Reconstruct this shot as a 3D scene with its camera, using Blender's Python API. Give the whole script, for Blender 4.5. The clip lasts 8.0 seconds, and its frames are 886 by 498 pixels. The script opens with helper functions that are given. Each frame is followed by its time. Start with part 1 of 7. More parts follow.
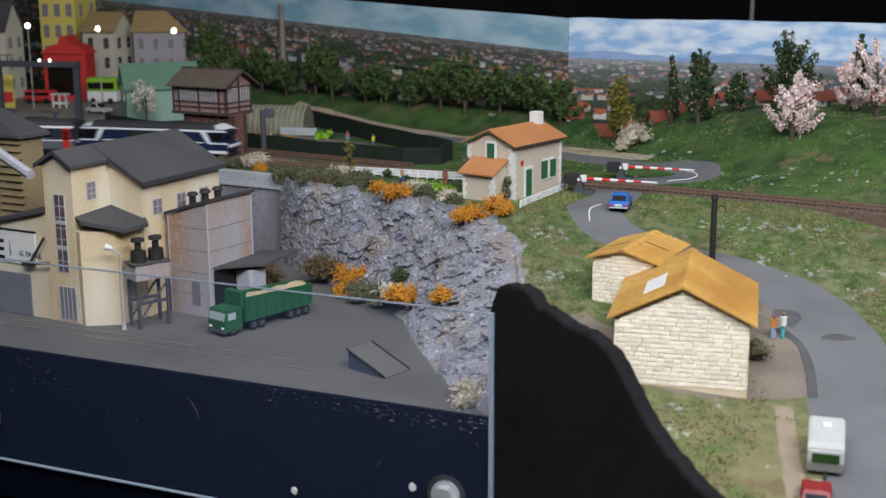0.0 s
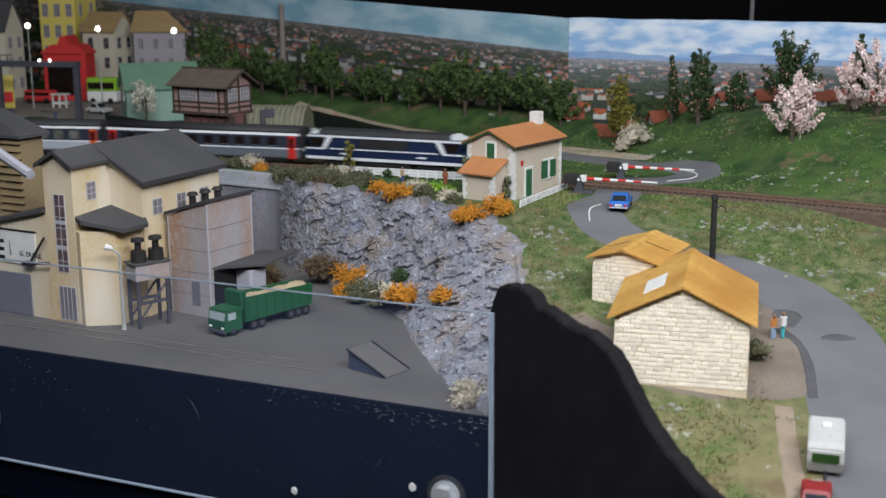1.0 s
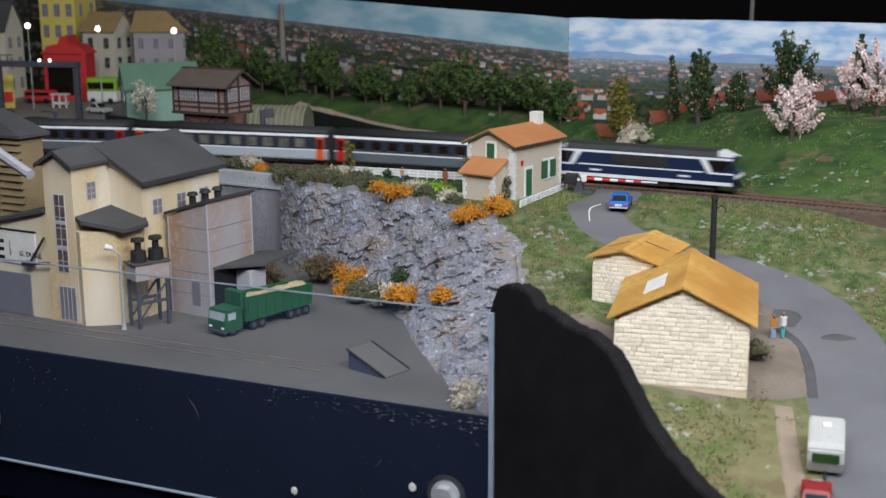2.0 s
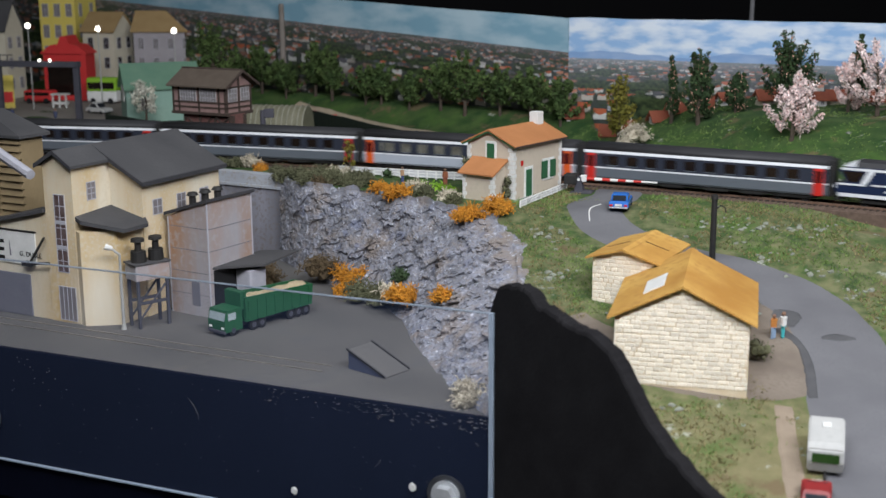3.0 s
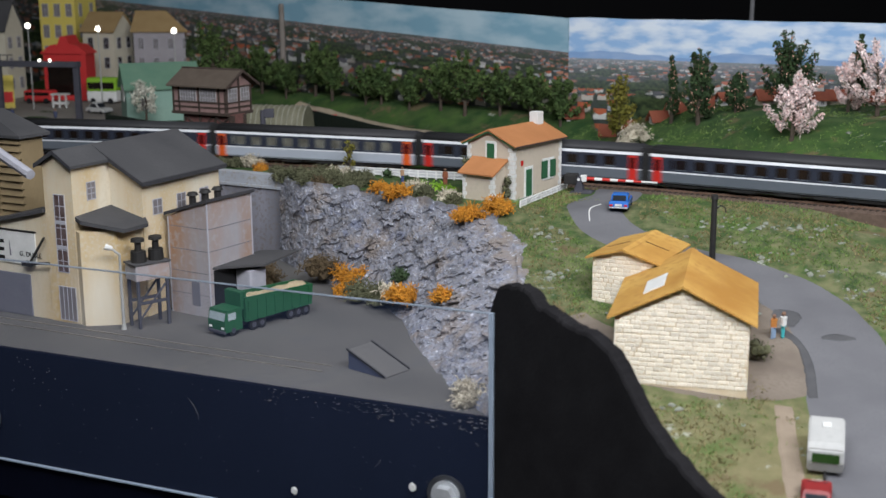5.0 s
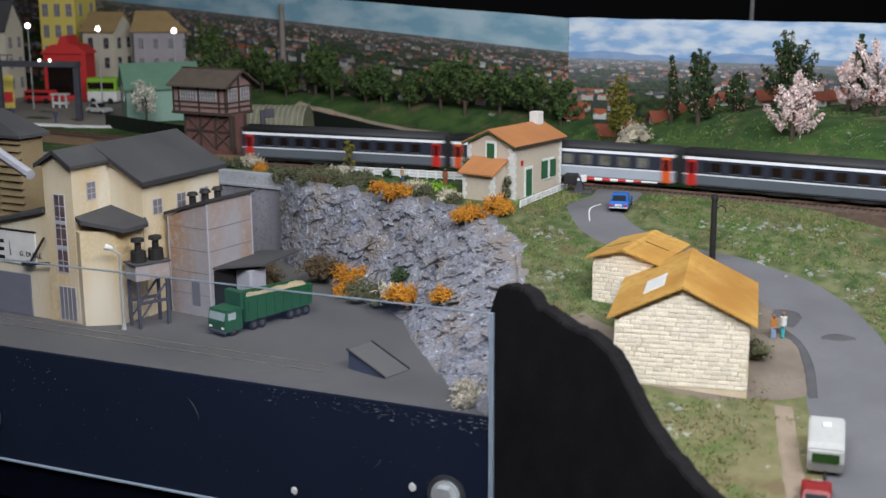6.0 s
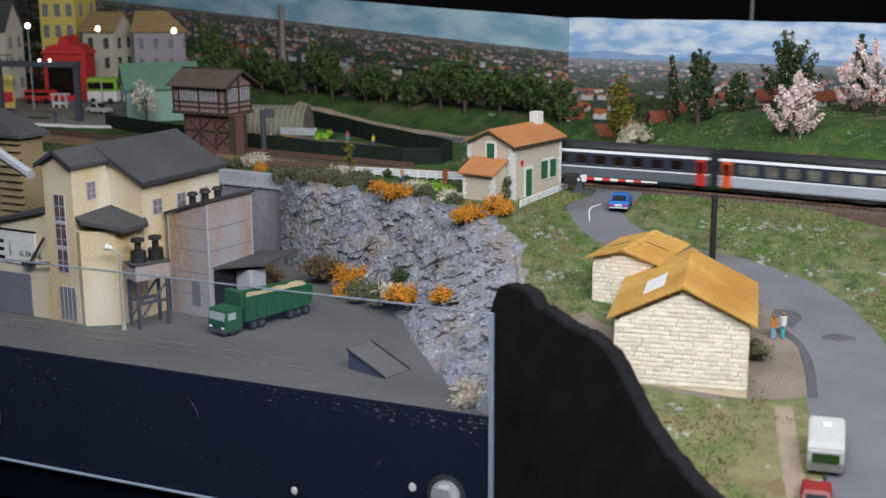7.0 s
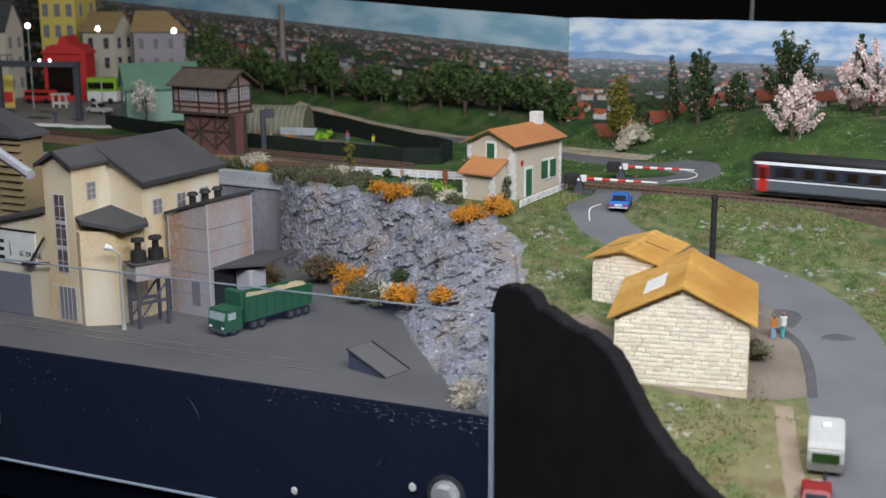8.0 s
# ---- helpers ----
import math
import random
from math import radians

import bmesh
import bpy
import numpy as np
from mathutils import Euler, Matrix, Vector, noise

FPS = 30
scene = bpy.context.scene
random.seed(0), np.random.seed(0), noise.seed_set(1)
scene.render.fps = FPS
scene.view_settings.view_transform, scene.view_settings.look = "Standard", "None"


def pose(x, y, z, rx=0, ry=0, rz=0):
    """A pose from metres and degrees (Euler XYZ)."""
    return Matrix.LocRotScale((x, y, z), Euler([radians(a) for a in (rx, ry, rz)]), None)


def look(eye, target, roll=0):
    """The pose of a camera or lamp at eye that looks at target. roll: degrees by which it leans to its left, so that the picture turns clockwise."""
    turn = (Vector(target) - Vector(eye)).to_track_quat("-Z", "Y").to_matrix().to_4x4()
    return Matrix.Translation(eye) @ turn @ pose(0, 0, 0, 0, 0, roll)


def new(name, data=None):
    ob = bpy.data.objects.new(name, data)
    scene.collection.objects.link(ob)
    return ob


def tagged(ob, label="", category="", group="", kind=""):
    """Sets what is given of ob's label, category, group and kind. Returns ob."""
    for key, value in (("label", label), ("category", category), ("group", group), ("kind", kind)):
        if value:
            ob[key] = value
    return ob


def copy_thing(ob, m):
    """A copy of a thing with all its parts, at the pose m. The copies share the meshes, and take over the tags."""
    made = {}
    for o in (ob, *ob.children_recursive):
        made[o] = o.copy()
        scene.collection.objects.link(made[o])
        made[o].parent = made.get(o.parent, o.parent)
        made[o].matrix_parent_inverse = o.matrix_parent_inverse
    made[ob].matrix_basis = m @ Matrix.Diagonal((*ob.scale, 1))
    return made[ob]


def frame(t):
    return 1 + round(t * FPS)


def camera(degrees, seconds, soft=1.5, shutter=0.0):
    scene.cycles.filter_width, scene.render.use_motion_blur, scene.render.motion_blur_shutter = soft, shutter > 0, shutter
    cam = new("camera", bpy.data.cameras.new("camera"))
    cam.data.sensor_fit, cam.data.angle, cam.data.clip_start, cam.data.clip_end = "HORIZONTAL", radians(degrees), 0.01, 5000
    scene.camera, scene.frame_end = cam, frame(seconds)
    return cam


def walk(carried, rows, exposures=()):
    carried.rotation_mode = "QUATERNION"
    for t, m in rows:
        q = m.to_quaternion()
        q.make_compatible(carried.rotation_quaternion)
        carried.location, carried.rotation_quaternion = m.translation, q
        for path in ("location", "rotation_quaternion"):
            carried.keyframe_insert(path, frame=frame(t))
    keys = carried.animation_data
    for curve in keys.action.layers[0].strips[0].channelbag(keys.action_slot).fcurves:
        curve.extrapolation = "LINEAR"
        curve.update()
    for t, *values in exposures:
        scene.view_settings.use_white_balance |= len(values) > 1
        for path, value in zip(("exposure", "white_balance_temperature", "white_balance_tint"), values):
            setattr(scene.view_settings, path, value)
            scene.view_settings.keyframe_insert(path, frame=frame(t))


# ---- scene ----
# Camera: on a tripod before a model railway, about a quarter metre above the rails.
cam = camera(39.23, 8.0, soft=1.5, shutter=0.6)
EYE = pose(0, 0, 0.236, 90 - 12.8, 0, 0) @ pose(0, 0, 0, 0, 0, -0.3)
cam.data.dof.use_dof, cam.data.dof.focus_distance, cam.data.dof.aperture_fstop = True, 1.27, 10.0
walk(cam, [(0.0, EYE), (8.0, EYE)], exposures=[(0.0, 0.0), (8.0, 0.0)])

# ---- light: lamps above the layout, behind the black valance, and the hall's dim light ----
U = 0.01  # everything below is written in centimetres

world = bpy.data.worlds.new("hall")
scene.world = world
world.use_nodes = True
world.node_tree.nodes["Background"].inputs[0].default_value = (0.75, 0.85, 1.0, 1)
world.node_tree.nodes["Background"].inputs[1].default_value = 0.12


def area_lamp(name, eye, target, sx, sy, watts, color):
    data = bpy.data.lights.new(name, "AREA")
    data.shape, data.size, data.size_y, data.energy, data.color = "RECTANGLE", sx * U, sy * U, watts, color
    ob = new(name, data)
    ob.matrix_world = look([v * U for v in eye], [v * U for v in target])
    return ob


area_lamp("lamp_strip_front", (25, 22, 78), (6, 125, -2), 130, 16, 22.8, (0.92, 0.94, 1.0))
area_lamp("lamp_strip_back", (10, 95, 85), (5, 175, 3), 150, 12, 5.7, (0.95, 0.98, 1.0))
area_lamp("hall_ceiling_lamp", (-90, -60, 220), (0, 120, 0), 120, 120, 9, (0.85, 0.92, 1.0))


# ---- materials ----
def mat(name, c1, c2=None, scale=3.0, rough=0.8, bump=0.2, metal=0.0, fine=9.0, c3=None, spread=0.22, spec=0.3, isle=False, streak=0):
    """A surface of two mixed colours at one scale and a third at a finer one; scale is in cells per centimetre."""
    m = bpy.data.materials.new(name)
    m.use_nodes = True
    nt = m.node_tree
    bs = nt.nodes["Principled BSDF"]
    c2 = c2 or tuple(v * 0.8 for v in c1)
    c3 = c3 or tuple((a + b) * 0.46 for a, b in zip(c1, c2))
    tc = nt.nodes.new("ShaderNodeTexCoord")
    n1, n2 = nt.nodes.new("ShaderNodeTexNoise"), nt.nodes.new("ShaderNodeTexNoise")
    n1.inputs["Scale"].default_value, n1.inputs["Detail"].default_value = scale * 100, 6
    n2.inputs["Scale"].default_value, n2.inputs["Detail"].default_value = scale * fine * 100, 4
    r1, r2 = nt.nodes.new("ShaderNodeValToRGB"), nt.nodes.new("ShaderNodeValToRGB")
    r1.color_ramp.elements[0].position, r1.color_ramp.elements[1].position = 0.5 - spread, 0.5 + spread
    r1.color_ramp.elements[0].color, r1.color_ramp.elements[1].color = (*c1, 1), (*c2, 1)
    r2.color_ramp.elements[0].position, r2.color_ramp.elements[1].position = 0.5, 0.68
    mx = nt.nodes.new("ShaderNodeMix")
    mx.data_type = "RGBA"
    sc = nt.nodes.new("ShaderNodeMath")
    sc.operation = "MULTIPLY"
    sc.inputs[1].default_value = 0.75
    coords = tc.outputs["Object"]
    if streak:
        mp = nt.nodes.new("ShaderNodeMapping")
        mp.inputs["Scale"].default_value = (streak, streak, 0.22)
        nt.links.new(coords, mp.inputs[0])
        coords = mp.outputs[0]
    nt.links.new(coords, n1.inputs["Vector"])
    nt.links.new(tc.outputs["Object"], n2.inputs["Vector"])
    nt.links.new(n1.outputs["Fac"], r1.inputs[0])
    nt.links.new(n2.outputs["Fac"], r2.inputs[0])
    nt.links.new(r2.outputs[0], sc.inputs[0])
    nt.links.new(sc.outputs[0], mx.inputs["Factor"])
    nt.links.new(r1.outputs[0], mx.inputs["A"])
    mx.inputs["B"].default_value = (*c3, 1)
    out = mx.outputs["Result"]
    if isle:
        hv = nt.nodes.new("ShaderNodeHueSaturation")
        ge = nt.nodes.new("ShaderNodeObjectInfo" if isle == "object" else "ShaderNodeNewGeometry")
        mr = nt.nodes.new("ShaderNodeMapRange")
        mr.inputs["To Min"].default_value, mr.inputs["To Max"].default_value = (0.86, 1.1) if isle == "object" else (0.6, 1.4)
        nt.links.new(ge.outputs["Random" if isle == "object" else "Random Per Island"], mr.inputs["Value"])
        nt.links.new(mr.outputs["Result"], hv.inputs["Value"])
        nt.links.new(out, hv.inputs["Color"])
        out = hv.outputs["Color"]
    nt.links.new(out, bs.inputs["Base Color"])
    bs.inputs["Roughness"].default_value, bs.inputs["Metallic"].default_value = rough, metal
    bs.inputs["Specular IOR Level"].default_value = spec
    if bump:
        b = nt.nodes.new("ShaderNodeBump")
        b.inputs["Strength"].default_value, b.inputs["Distance"].default_value = bump, 0.0006
        nt.links.new(n2.outputs["Fac"], b.inputs["Height"])
        nt.links.new(b.outputs["Normal"], bs.inputs["Normal"])
    return m


def glow(name, color, strength):
    m = bpy.data.materials.new(name)
    m.use_nodes = True
    bs = m.node_tree.nodes["Principled BSDF"]
    bs.inputs["Emission Color"].default_value, bs.inputs["Emission Strength"].default_value = (*color, 1), strength
    return m


def glass(name, color=(1, 1, 1), alpha=0.12, rough=0.05):
    m = bpy.data.materials.new(name)
    m.use_nodes = True
    nt = m.node_tree
    bs = nt.nodes["Principled BSDF"]
    bs.inputs["Base Color"].default_value, bs.inputs["Roughness"].default_value = (*color, 1), rough
    bs.inputs["Alpha"].default_value = alpha
    return m


def patches(m, layers):
    """Lays further colours over a surface in ragged patches: (cells per metre, threshold, softness, strength, colour)."""
    nt = m.node_tree
    bs = nt.nodes["Principled BSDF"]
    tc = nt.nodes.new("ShaderNodeTexCoord")
    for i, (scale, level, soft, strength, colour) in enumerate(layers):
        old = bs.inputs["Base Color"].links[0].from_socket
        mp, n, mr, mx = nt.nodes.new("ShaderNodeMapping"), nt.nodes.new("ShaderNodeTexNoise"), nt.nodes.new("ShaderNodeMapRange"), nt.nodes.new("ShaderNodeMix")
        mx.data_type = "RGBA"
        mp.inputs["Location"].default_value = (3.1 * i, 1.7 * i, 0.6 * i)
        n.inputs["Scale"].default_value, n.inputs["Detail"].default_value, n.inputs["Roughness"].default_value = scale, 8, 0.68
        mr.inputs["From Min"].default_value, mr.inputs["From Max"].default_value = level, level + soft
        mr.inputs["To Max"].default_value = strength
        nt.links.new(tc.outputs["Object"], mp.inputs[0])
        nt.links.new(mp.outputs[0], n.inputs["Vector"])
        nt.links.new(n.outputs["Fac"], mr.inputs["Value"])
        nt.links.new(mr.outputs["Result"], mx.inputs["Factor"])
        nt.links.new(old, mx.inputs["A"])
        mx.inputs["B"].default_value = (*colour, 1)
        nt.links.new(mx.outputs["Result"], bs.inputs["Base Color"])


M_GRASS = mat("static_grass", (0.03, 0.07, 0.018), (0.16, 0.17, 0.08), 0.8, 0.95, 0.9, 0, 9, (0.15, 0.12, 0.075), 0.15)

def green_behind(m):
    """Richer green flock on the hill behind the line, drier turf in front."""
    nt = m.node_tree
    bs = nt.nodes["Principled BSDF"]
    old = bs.inputs["Base Color"].links[0].from_socket
    tc, sp, mr = nt.nodes.new("ShaderNodeTexCoord"), nt.nodes.new("ShaderNodeSeparateXYZ"), nt.nodes.new("ShaderNodeMapRange")
    n, rp, mx = nt.nodes.new("ShaderNodeTexNoise"), nt.nodes.new("ShaderNodeValToRGB"), nt.nodes.new("ShaderNodeMix")
    mx.data_type = "RGBA"
    n.inputs["Scale"].default_value, n.inputs["Detail"].default_value = 40, 8
    rp.color_ramp.elements[0].position, rp.color_ramp.elements[0].color = 0.35, (0.02, 0.055, 0.014, 1)
    rp.color_ramp.elements[1].position, rp.color_ramp.elements[1].color = 0.65, (0.058, 0.1, 0.028, 1)
    mr.inputs["From Min"].default_value, mr.inputs["From Max"].default_value = 1.22, 1.36
    nt.links.new(tc.outputs["Object"], sp.inputs[0])
    nt.links.new(tc.outputs["Object"], n.inputs["Vector"])
    nt.links.new(n.outputs["Fac"], rp.inputs[0])
    nt.links.new(sp.outputs["Y"], mr.inputs["Value"])
    nt.links.new(mr.outputs["Result"], mx.inputs["Factor"])
    nt.links.new(old, mx.inputs["A"])
    nt.links.new(rp.outputs[0], mx.inputs["B"])
    md, mf = nt.nodes.new("ShaderNodeMix"), nt.nodes.new("ShaderNodeMapRange")
    md.data_type = "RGBA"
    mf.inputs["From Min"].default_value, mf.inputs["From Max"].default_value, mf.inputs["To Max"].default_value = 0.95, 0.82, 0.6
    nt.links.new(sp.outputs["Y"], mf.inputs["Value"])
    nt.links.new(mf.outputs["Result"], md.inputs["Factor"])
    nt.links.new(mx.outputs["Result"], md.inputs["A"])
    md.inputs["B"].default_value = (0.23, 0.19, 0.1, 1)
    nt.links.new(md.outputs["Result"], bs.inputs["Base Color"])
    return m


green_behind(M_GRASS)


patches(M_GRASS, [(14, 0.5, 0.1, 0.7, (0.06, 0.12, 0.025)), (22, 0.57, 0.07, 0.75, (0.15, 0.105, 0.06)), (30, 0.63, 0.05, 0.8, (0.4, 0.42, 0.36))])
M_ROAD = mat("painted_road", (0.12, 0.12, 0.13), (0.16, 0.16, 0.17), 0.2, 0.8, 0.15, 0, 30)
M_ROADDARK = mat("tar_patch", (0.07, 0.07, 0.075), (0.1, 0.1, 0.105), 0.5, 0.7, 0.15)
M_DIRT = mat("brown_earth", (0.15, 0.122, 0.1), (0.22, 0.185, 0.15), 0.4, 0.95, 0.5)
M_SAND = mat("pale_gravel", (0.45, 0.37, 0.28), (0.34, 0.28, 0.2), 1.2, 0.95, 0.6)
M_YARD = mat("grey_yard", (0.085, 0.083, 0.083), (0.13, 0.123, 0.118), 0.09, 0.8, 0.25, 0, 40)
patches(M_YARD, [(9, 0.52, 0.12, 0.6, (0.075, 0.078, 0.086)), (16, 0.58, 0.1, 0.5, (0.15, 0.135, 0.12)), (45, 0.62, 0.06, 0.4, (0.07, 0.06, 0.055))])
M_ROCK = mat("painted_rock", (0.15, 0.155, 0.18), (0.27, 0.28, 0.33), 0.45, 0.8, 0.7, 0, 7, (0.2, 0.18, 0.16), 0.2)
patches(M_ROCK, [(24, 0.5, 0.12, 0.75, (0.235, 0.195, 0.165)), (60, 0.56, 0.08, 0.6, (0.15, 0.17, 0.25)), (120, 0.58, 0.06, 0.8, (0.42, 0.44, 0.5)), (260, 0.61, 0.05, 0.9, (0.62, 0.64, 0.7))])
M_BALLAST = mat("ballast", (0.08, 0.055, 0.042), (0.15, 0.105, 0.08), 2.0, 0.95, 0.9)
M_SLEEPER = mat("sleeper", (0.06, 0.045, 0.035), None, 3, 0.9)
M_RAIL = mat("rail", (0.23, 0.14, 0.1), (0.3, 0.2, 0.15), 1, 0.5, 0.1, 0.6)
M_BLACK = mat("black_paint", (0.01, 0.0095, 0.0105), (0.017, 0.0165, 0.018), 0.4, 0.9, 0.4, spec=0.1)
M_NAVY = mat("navy_fascia", (0.0018, 0.0026, 0.0075), (0.0035, 0.0047, 0.012), 0.12, 0.75, 0.1, spec=0.05)
M_POLE = mat("dull_grey_pole", (0.16, 0.16, 0.17), None, 0.3, 0.6, 0.05)
M_ROOM = mat("dark_hall", (0.006, 0.006, 0.007), None, 0.05, 0.95, 0)


# ---- mesh helpers ----
def part(name, bm, material, parent=None, label="", smooth=False):
    bm.transform(Matrix.Scale(U, 4))
    me = bpy.data.meshes.new(name)
    bm.normal_update()
    bm.to_mesh(me)
    bm.free()
    me.materials.append(material)
    if smooth:
        me.shade_smooth()
    ob = new(name, me)
    if parent:
        ob.parent = parent
    if label:
        ob["label"] = label
    return ob


def thing(name, x, y, z, rz, label, category, group="", kind=""):
    ob = new(name)
    ob.empty_display_size = 0.01
    ob.matrix_basis = pose(x * U, y * U, z * U, 0, 0, rz)
    return tagged(ob, label, category, group, kind)


def solid(name, bm, material, label, category, x=0, y=0, z=0, rz=0, group="", kind="", smooth=False):
    ob = part(name, bm, material, None, "", smooth)
    ob.matrix_basis = pose(x * U, y * U, z * U, 0, 0, rz)
    return tagged(ob, label, category, group, kind)


def box(x0, y0, z0, x1, y1, z1, bevel=0.0, bm=None, m=None):
    bm = bm or bmesh.new()
    vs = [bm.verts.new((x, y, z)) for z in (z0, z1) for y in (y0, y1) for x in (x0, x1)]
    fs = [bm.faces.new([vs[i] for i in f]) for f in ((0, 2, 3, 1), (4, 5, 7, 6), (0, 1, 5, 4), (2, 6, 7, 3), (0, 4, 6, 2), (1, 3, 7, 5))]
    if m is not None:
        bmesh.ops.transform(bm, matrix=m, verts=vs)
    if bevel:
        bmesh.ops.bevel(bm, geom=list({e for f in fs for e in f.edges}), offset=bevel, segments=1, affect="EDGES")
    return bm


def prism(profile, y0, y1, bm=None, axis="y"):
    """Extrudes a closed profile of (u, z) from y0 to y1 along y (or along x)."""
    bm = bm or bmesh.new()
    put = (lambda u, w, z: (u, w, z)) if axis == "y" else (lambda u, w, z: (w, u, z))
    a = [bm.verts.new(put(u, y0, z)) for u, z in profile]
    b = [bm.verts.new(put(u, y1, z)) for u, z in profile]
    n = len(profile)
    bm.faces.new(a)
    bm.faces.new(b[::-1])
    for i in range(n):
        bm.faces.new((a[i], b[i], b[(i + 1) % n], a[(i + 1) % n]))
    bmesh.ops.recalc_face_normals(bm, faces=bm.faces[:])
    return bm


def plate(points, z0, z1, bm=None):
    """A flat slab over a plan outline."""
    bm = bm or bmesh.new()
    a = [bm.verts.new((x, y, z0)) for x, y in points]
    b = [bm.verts.new((x, y, z1)) for x, y in points]
    n = len(points)
    bm.faces.new(a[::-1])
    bm.faces.new(b)
    for i in range(n):
        bm.faces.new((a[i], a[(i + 1) % n], b[(i + 1) % n], b[i]))
    bmesh.ops.recalc_face_normals(bm, faces=bm.faces[:])
    return bm


def rod(p0, p1, r0, r1=None, n=10, bm=None):
    bm = bm or bmesh.new()
    p0, p1 = Vector(p0), Vector(p1)
    r1 = r0 if r1 is None else r1
    q = (p1 - p0).to_track_quat("Z", "Y").to_matrix()
    ra = [bm.verts.new(p0 + q @ Vector((r0 * math.cos(i * math.tau / n), r0 * math.sin(i * math.tau / n), 0))) for i in range(n)]
    rb = [bm.verts.new(p1 + q @ Vector((r1 * math.cos(i * math.tau / n), r1 * math.sin(i * math.tau / n), 0))) for i in range(n)]
    for i in range(n):
        bm.faces.new((ra[i], ra[(i + 1) % n], rb[(i + 1) % n], rb[i]))
    bm.faces.new(ra[::-1])
    bm.faces.new(rb)
    return bm


def sweep(path, profile, bm=None, closed=True):
    """Sweeps a (side, up) profile along plan points (x, y, z)."""
    bm = bm or bmesh.new()
    rings = []
    for i, p in enumerate(path):
        a, b = path[max(0, i - 1)], path[min(len(path) - 1, i + 1)]
        d = Vector((b[0] - a[0], b[1] - a[1], 0)).normalized()
        side = Vector((-d.y, d.x, 0))
        rings.append([bm.verts.new(Vector(p) + side * s + Vector((0, 0, h))) for s, h in profile])
    n = len(profile)
    for a, b in zip(rings, rings[1:]):
        for i in range(n if closed else n - 1):
            bm.faces.new((a[i], a[(i + 1) % n], b[(i + 1) % n], b[i]))
    if closed:
        bm.faces.new(rings[0])
        bm.faces.new(rings[-1][::-1])
    bmesh.ops.recalc_face_normals(bm, faces=bm.faces[:])
    return bm


def smoothstep(a, b, v):
    t = min(1.0, max(0.0, (v - a) / (b - a)))
    return t * t * (3 - 2 * t)


def curve_through(points, n):
    """A smooth line of n points through the given ones."""
    pts = [Vector(p) for p in points]
    pts = [2 * pts[0] - pts[1]] + pts + [2 * pts[-1] - pts[-2]]
    out = []
    for k in range(n):
        u = k / (n - 1) * (len(points) - 1)
        i = min(int(u), len(points) - 2)
        t = u - i
        a, b, c, d = pts[i:i + 4]
        out.append(0.5 * ((2 * b) + (c - a) * t + (2 * a - 5 * b + 4 * c - d) * t * t + (3 * b - a - 3 * c + d) * t ** 3))
    return out


# ---- the plan ----
def track_y(x):
    """The main line in plan: a wide curve that comes nearer to the right."""
    u = min(70.0, max(-70.0, x))
    y = 145.29 - 0.4306 * u - 0.00222 * u * u
    return y + (x - u) * (-0.4306 - 0.00444 * u)


PATH = [(x, track_y(x)) for x in np.arange(-260, 240.5, 0.5)]
ARC = np.concatenate([[0], np.cumsum([math.hypot(b[0] - a[0], b[1] - a[1]) for a, b in zip(PATH, PATH[1:])])])
ARC -= ARC[520]


def on_track(s):
    return float(np.interp(s, ARC, [p[0] for p in PATH])), float(np.interp(s, ARC, [p[1] for p in PATH]))


FLOOR = -9.5  # the quarry yard
CLIFF_TOP = [(-18.9, 142.9, -0.8), (-16.4, 139.4, -0.7), (-11.6, 136.6, -0.8), (-6.4, 133, -1.0), (-1.4, 128, -1.6), (2.6, 123.6, -2.0), (5.4, 121.4, -1.9), (7.0, 117, -2.2), (7.2, 112, -3.2), (7.0, 106, -4.2), (7.4, 99, -5.4), (6.6, 92, -6.0), (5.6, 87.5, -7.0)]
CLIFF_FOOT = [(-18.9, 140.4, FLOOR), (-16.0, 135.2, FLOOR), (-11.5, 128, FLOOR), (-7.2, 122.5, FLOOR), (-4.8, 117, FLOOR), (-3.6, 113, FLOOR), (-3.0, 109, FLOOR), (-2.2, 105.5, FLOOR), (-1.2, 101.5, FLOOR), (-0.2, 97.6, FLOOR), (1.0, 94, FLOOR), (2.2, 91, FLOOR), (3.2, 88.6, FLOOR)]
EDGE = [(-200, 205), (-75, 172), (-45, 160), (-27.5, 148.6)] + [(a[0], a[1]) for a, b in zip(CLIFF_TOP, CLIFF_FOOT)]


def edge_distance(x, y):
    """Distance from the quarry's rim, positive over the quarry."""
    best, sign = 1e9, 1
    for (ax, ay), (bx, by) in zip(EDGE, EDGE[1:]):
        dx, dy = bx - ax, by - ay
        t = min(1, max(0, ((x - ax) * dx + (y - ay) * dy) / (dx * dx + dy * dy)))
        d = math.hypot(x - ax - t * dx, y - ay - t * dy)
        if d < best:
            best, sign = d, 1 if dx * (y - ay) - dy * (x - ax) < 0 else -1
    return best * sign


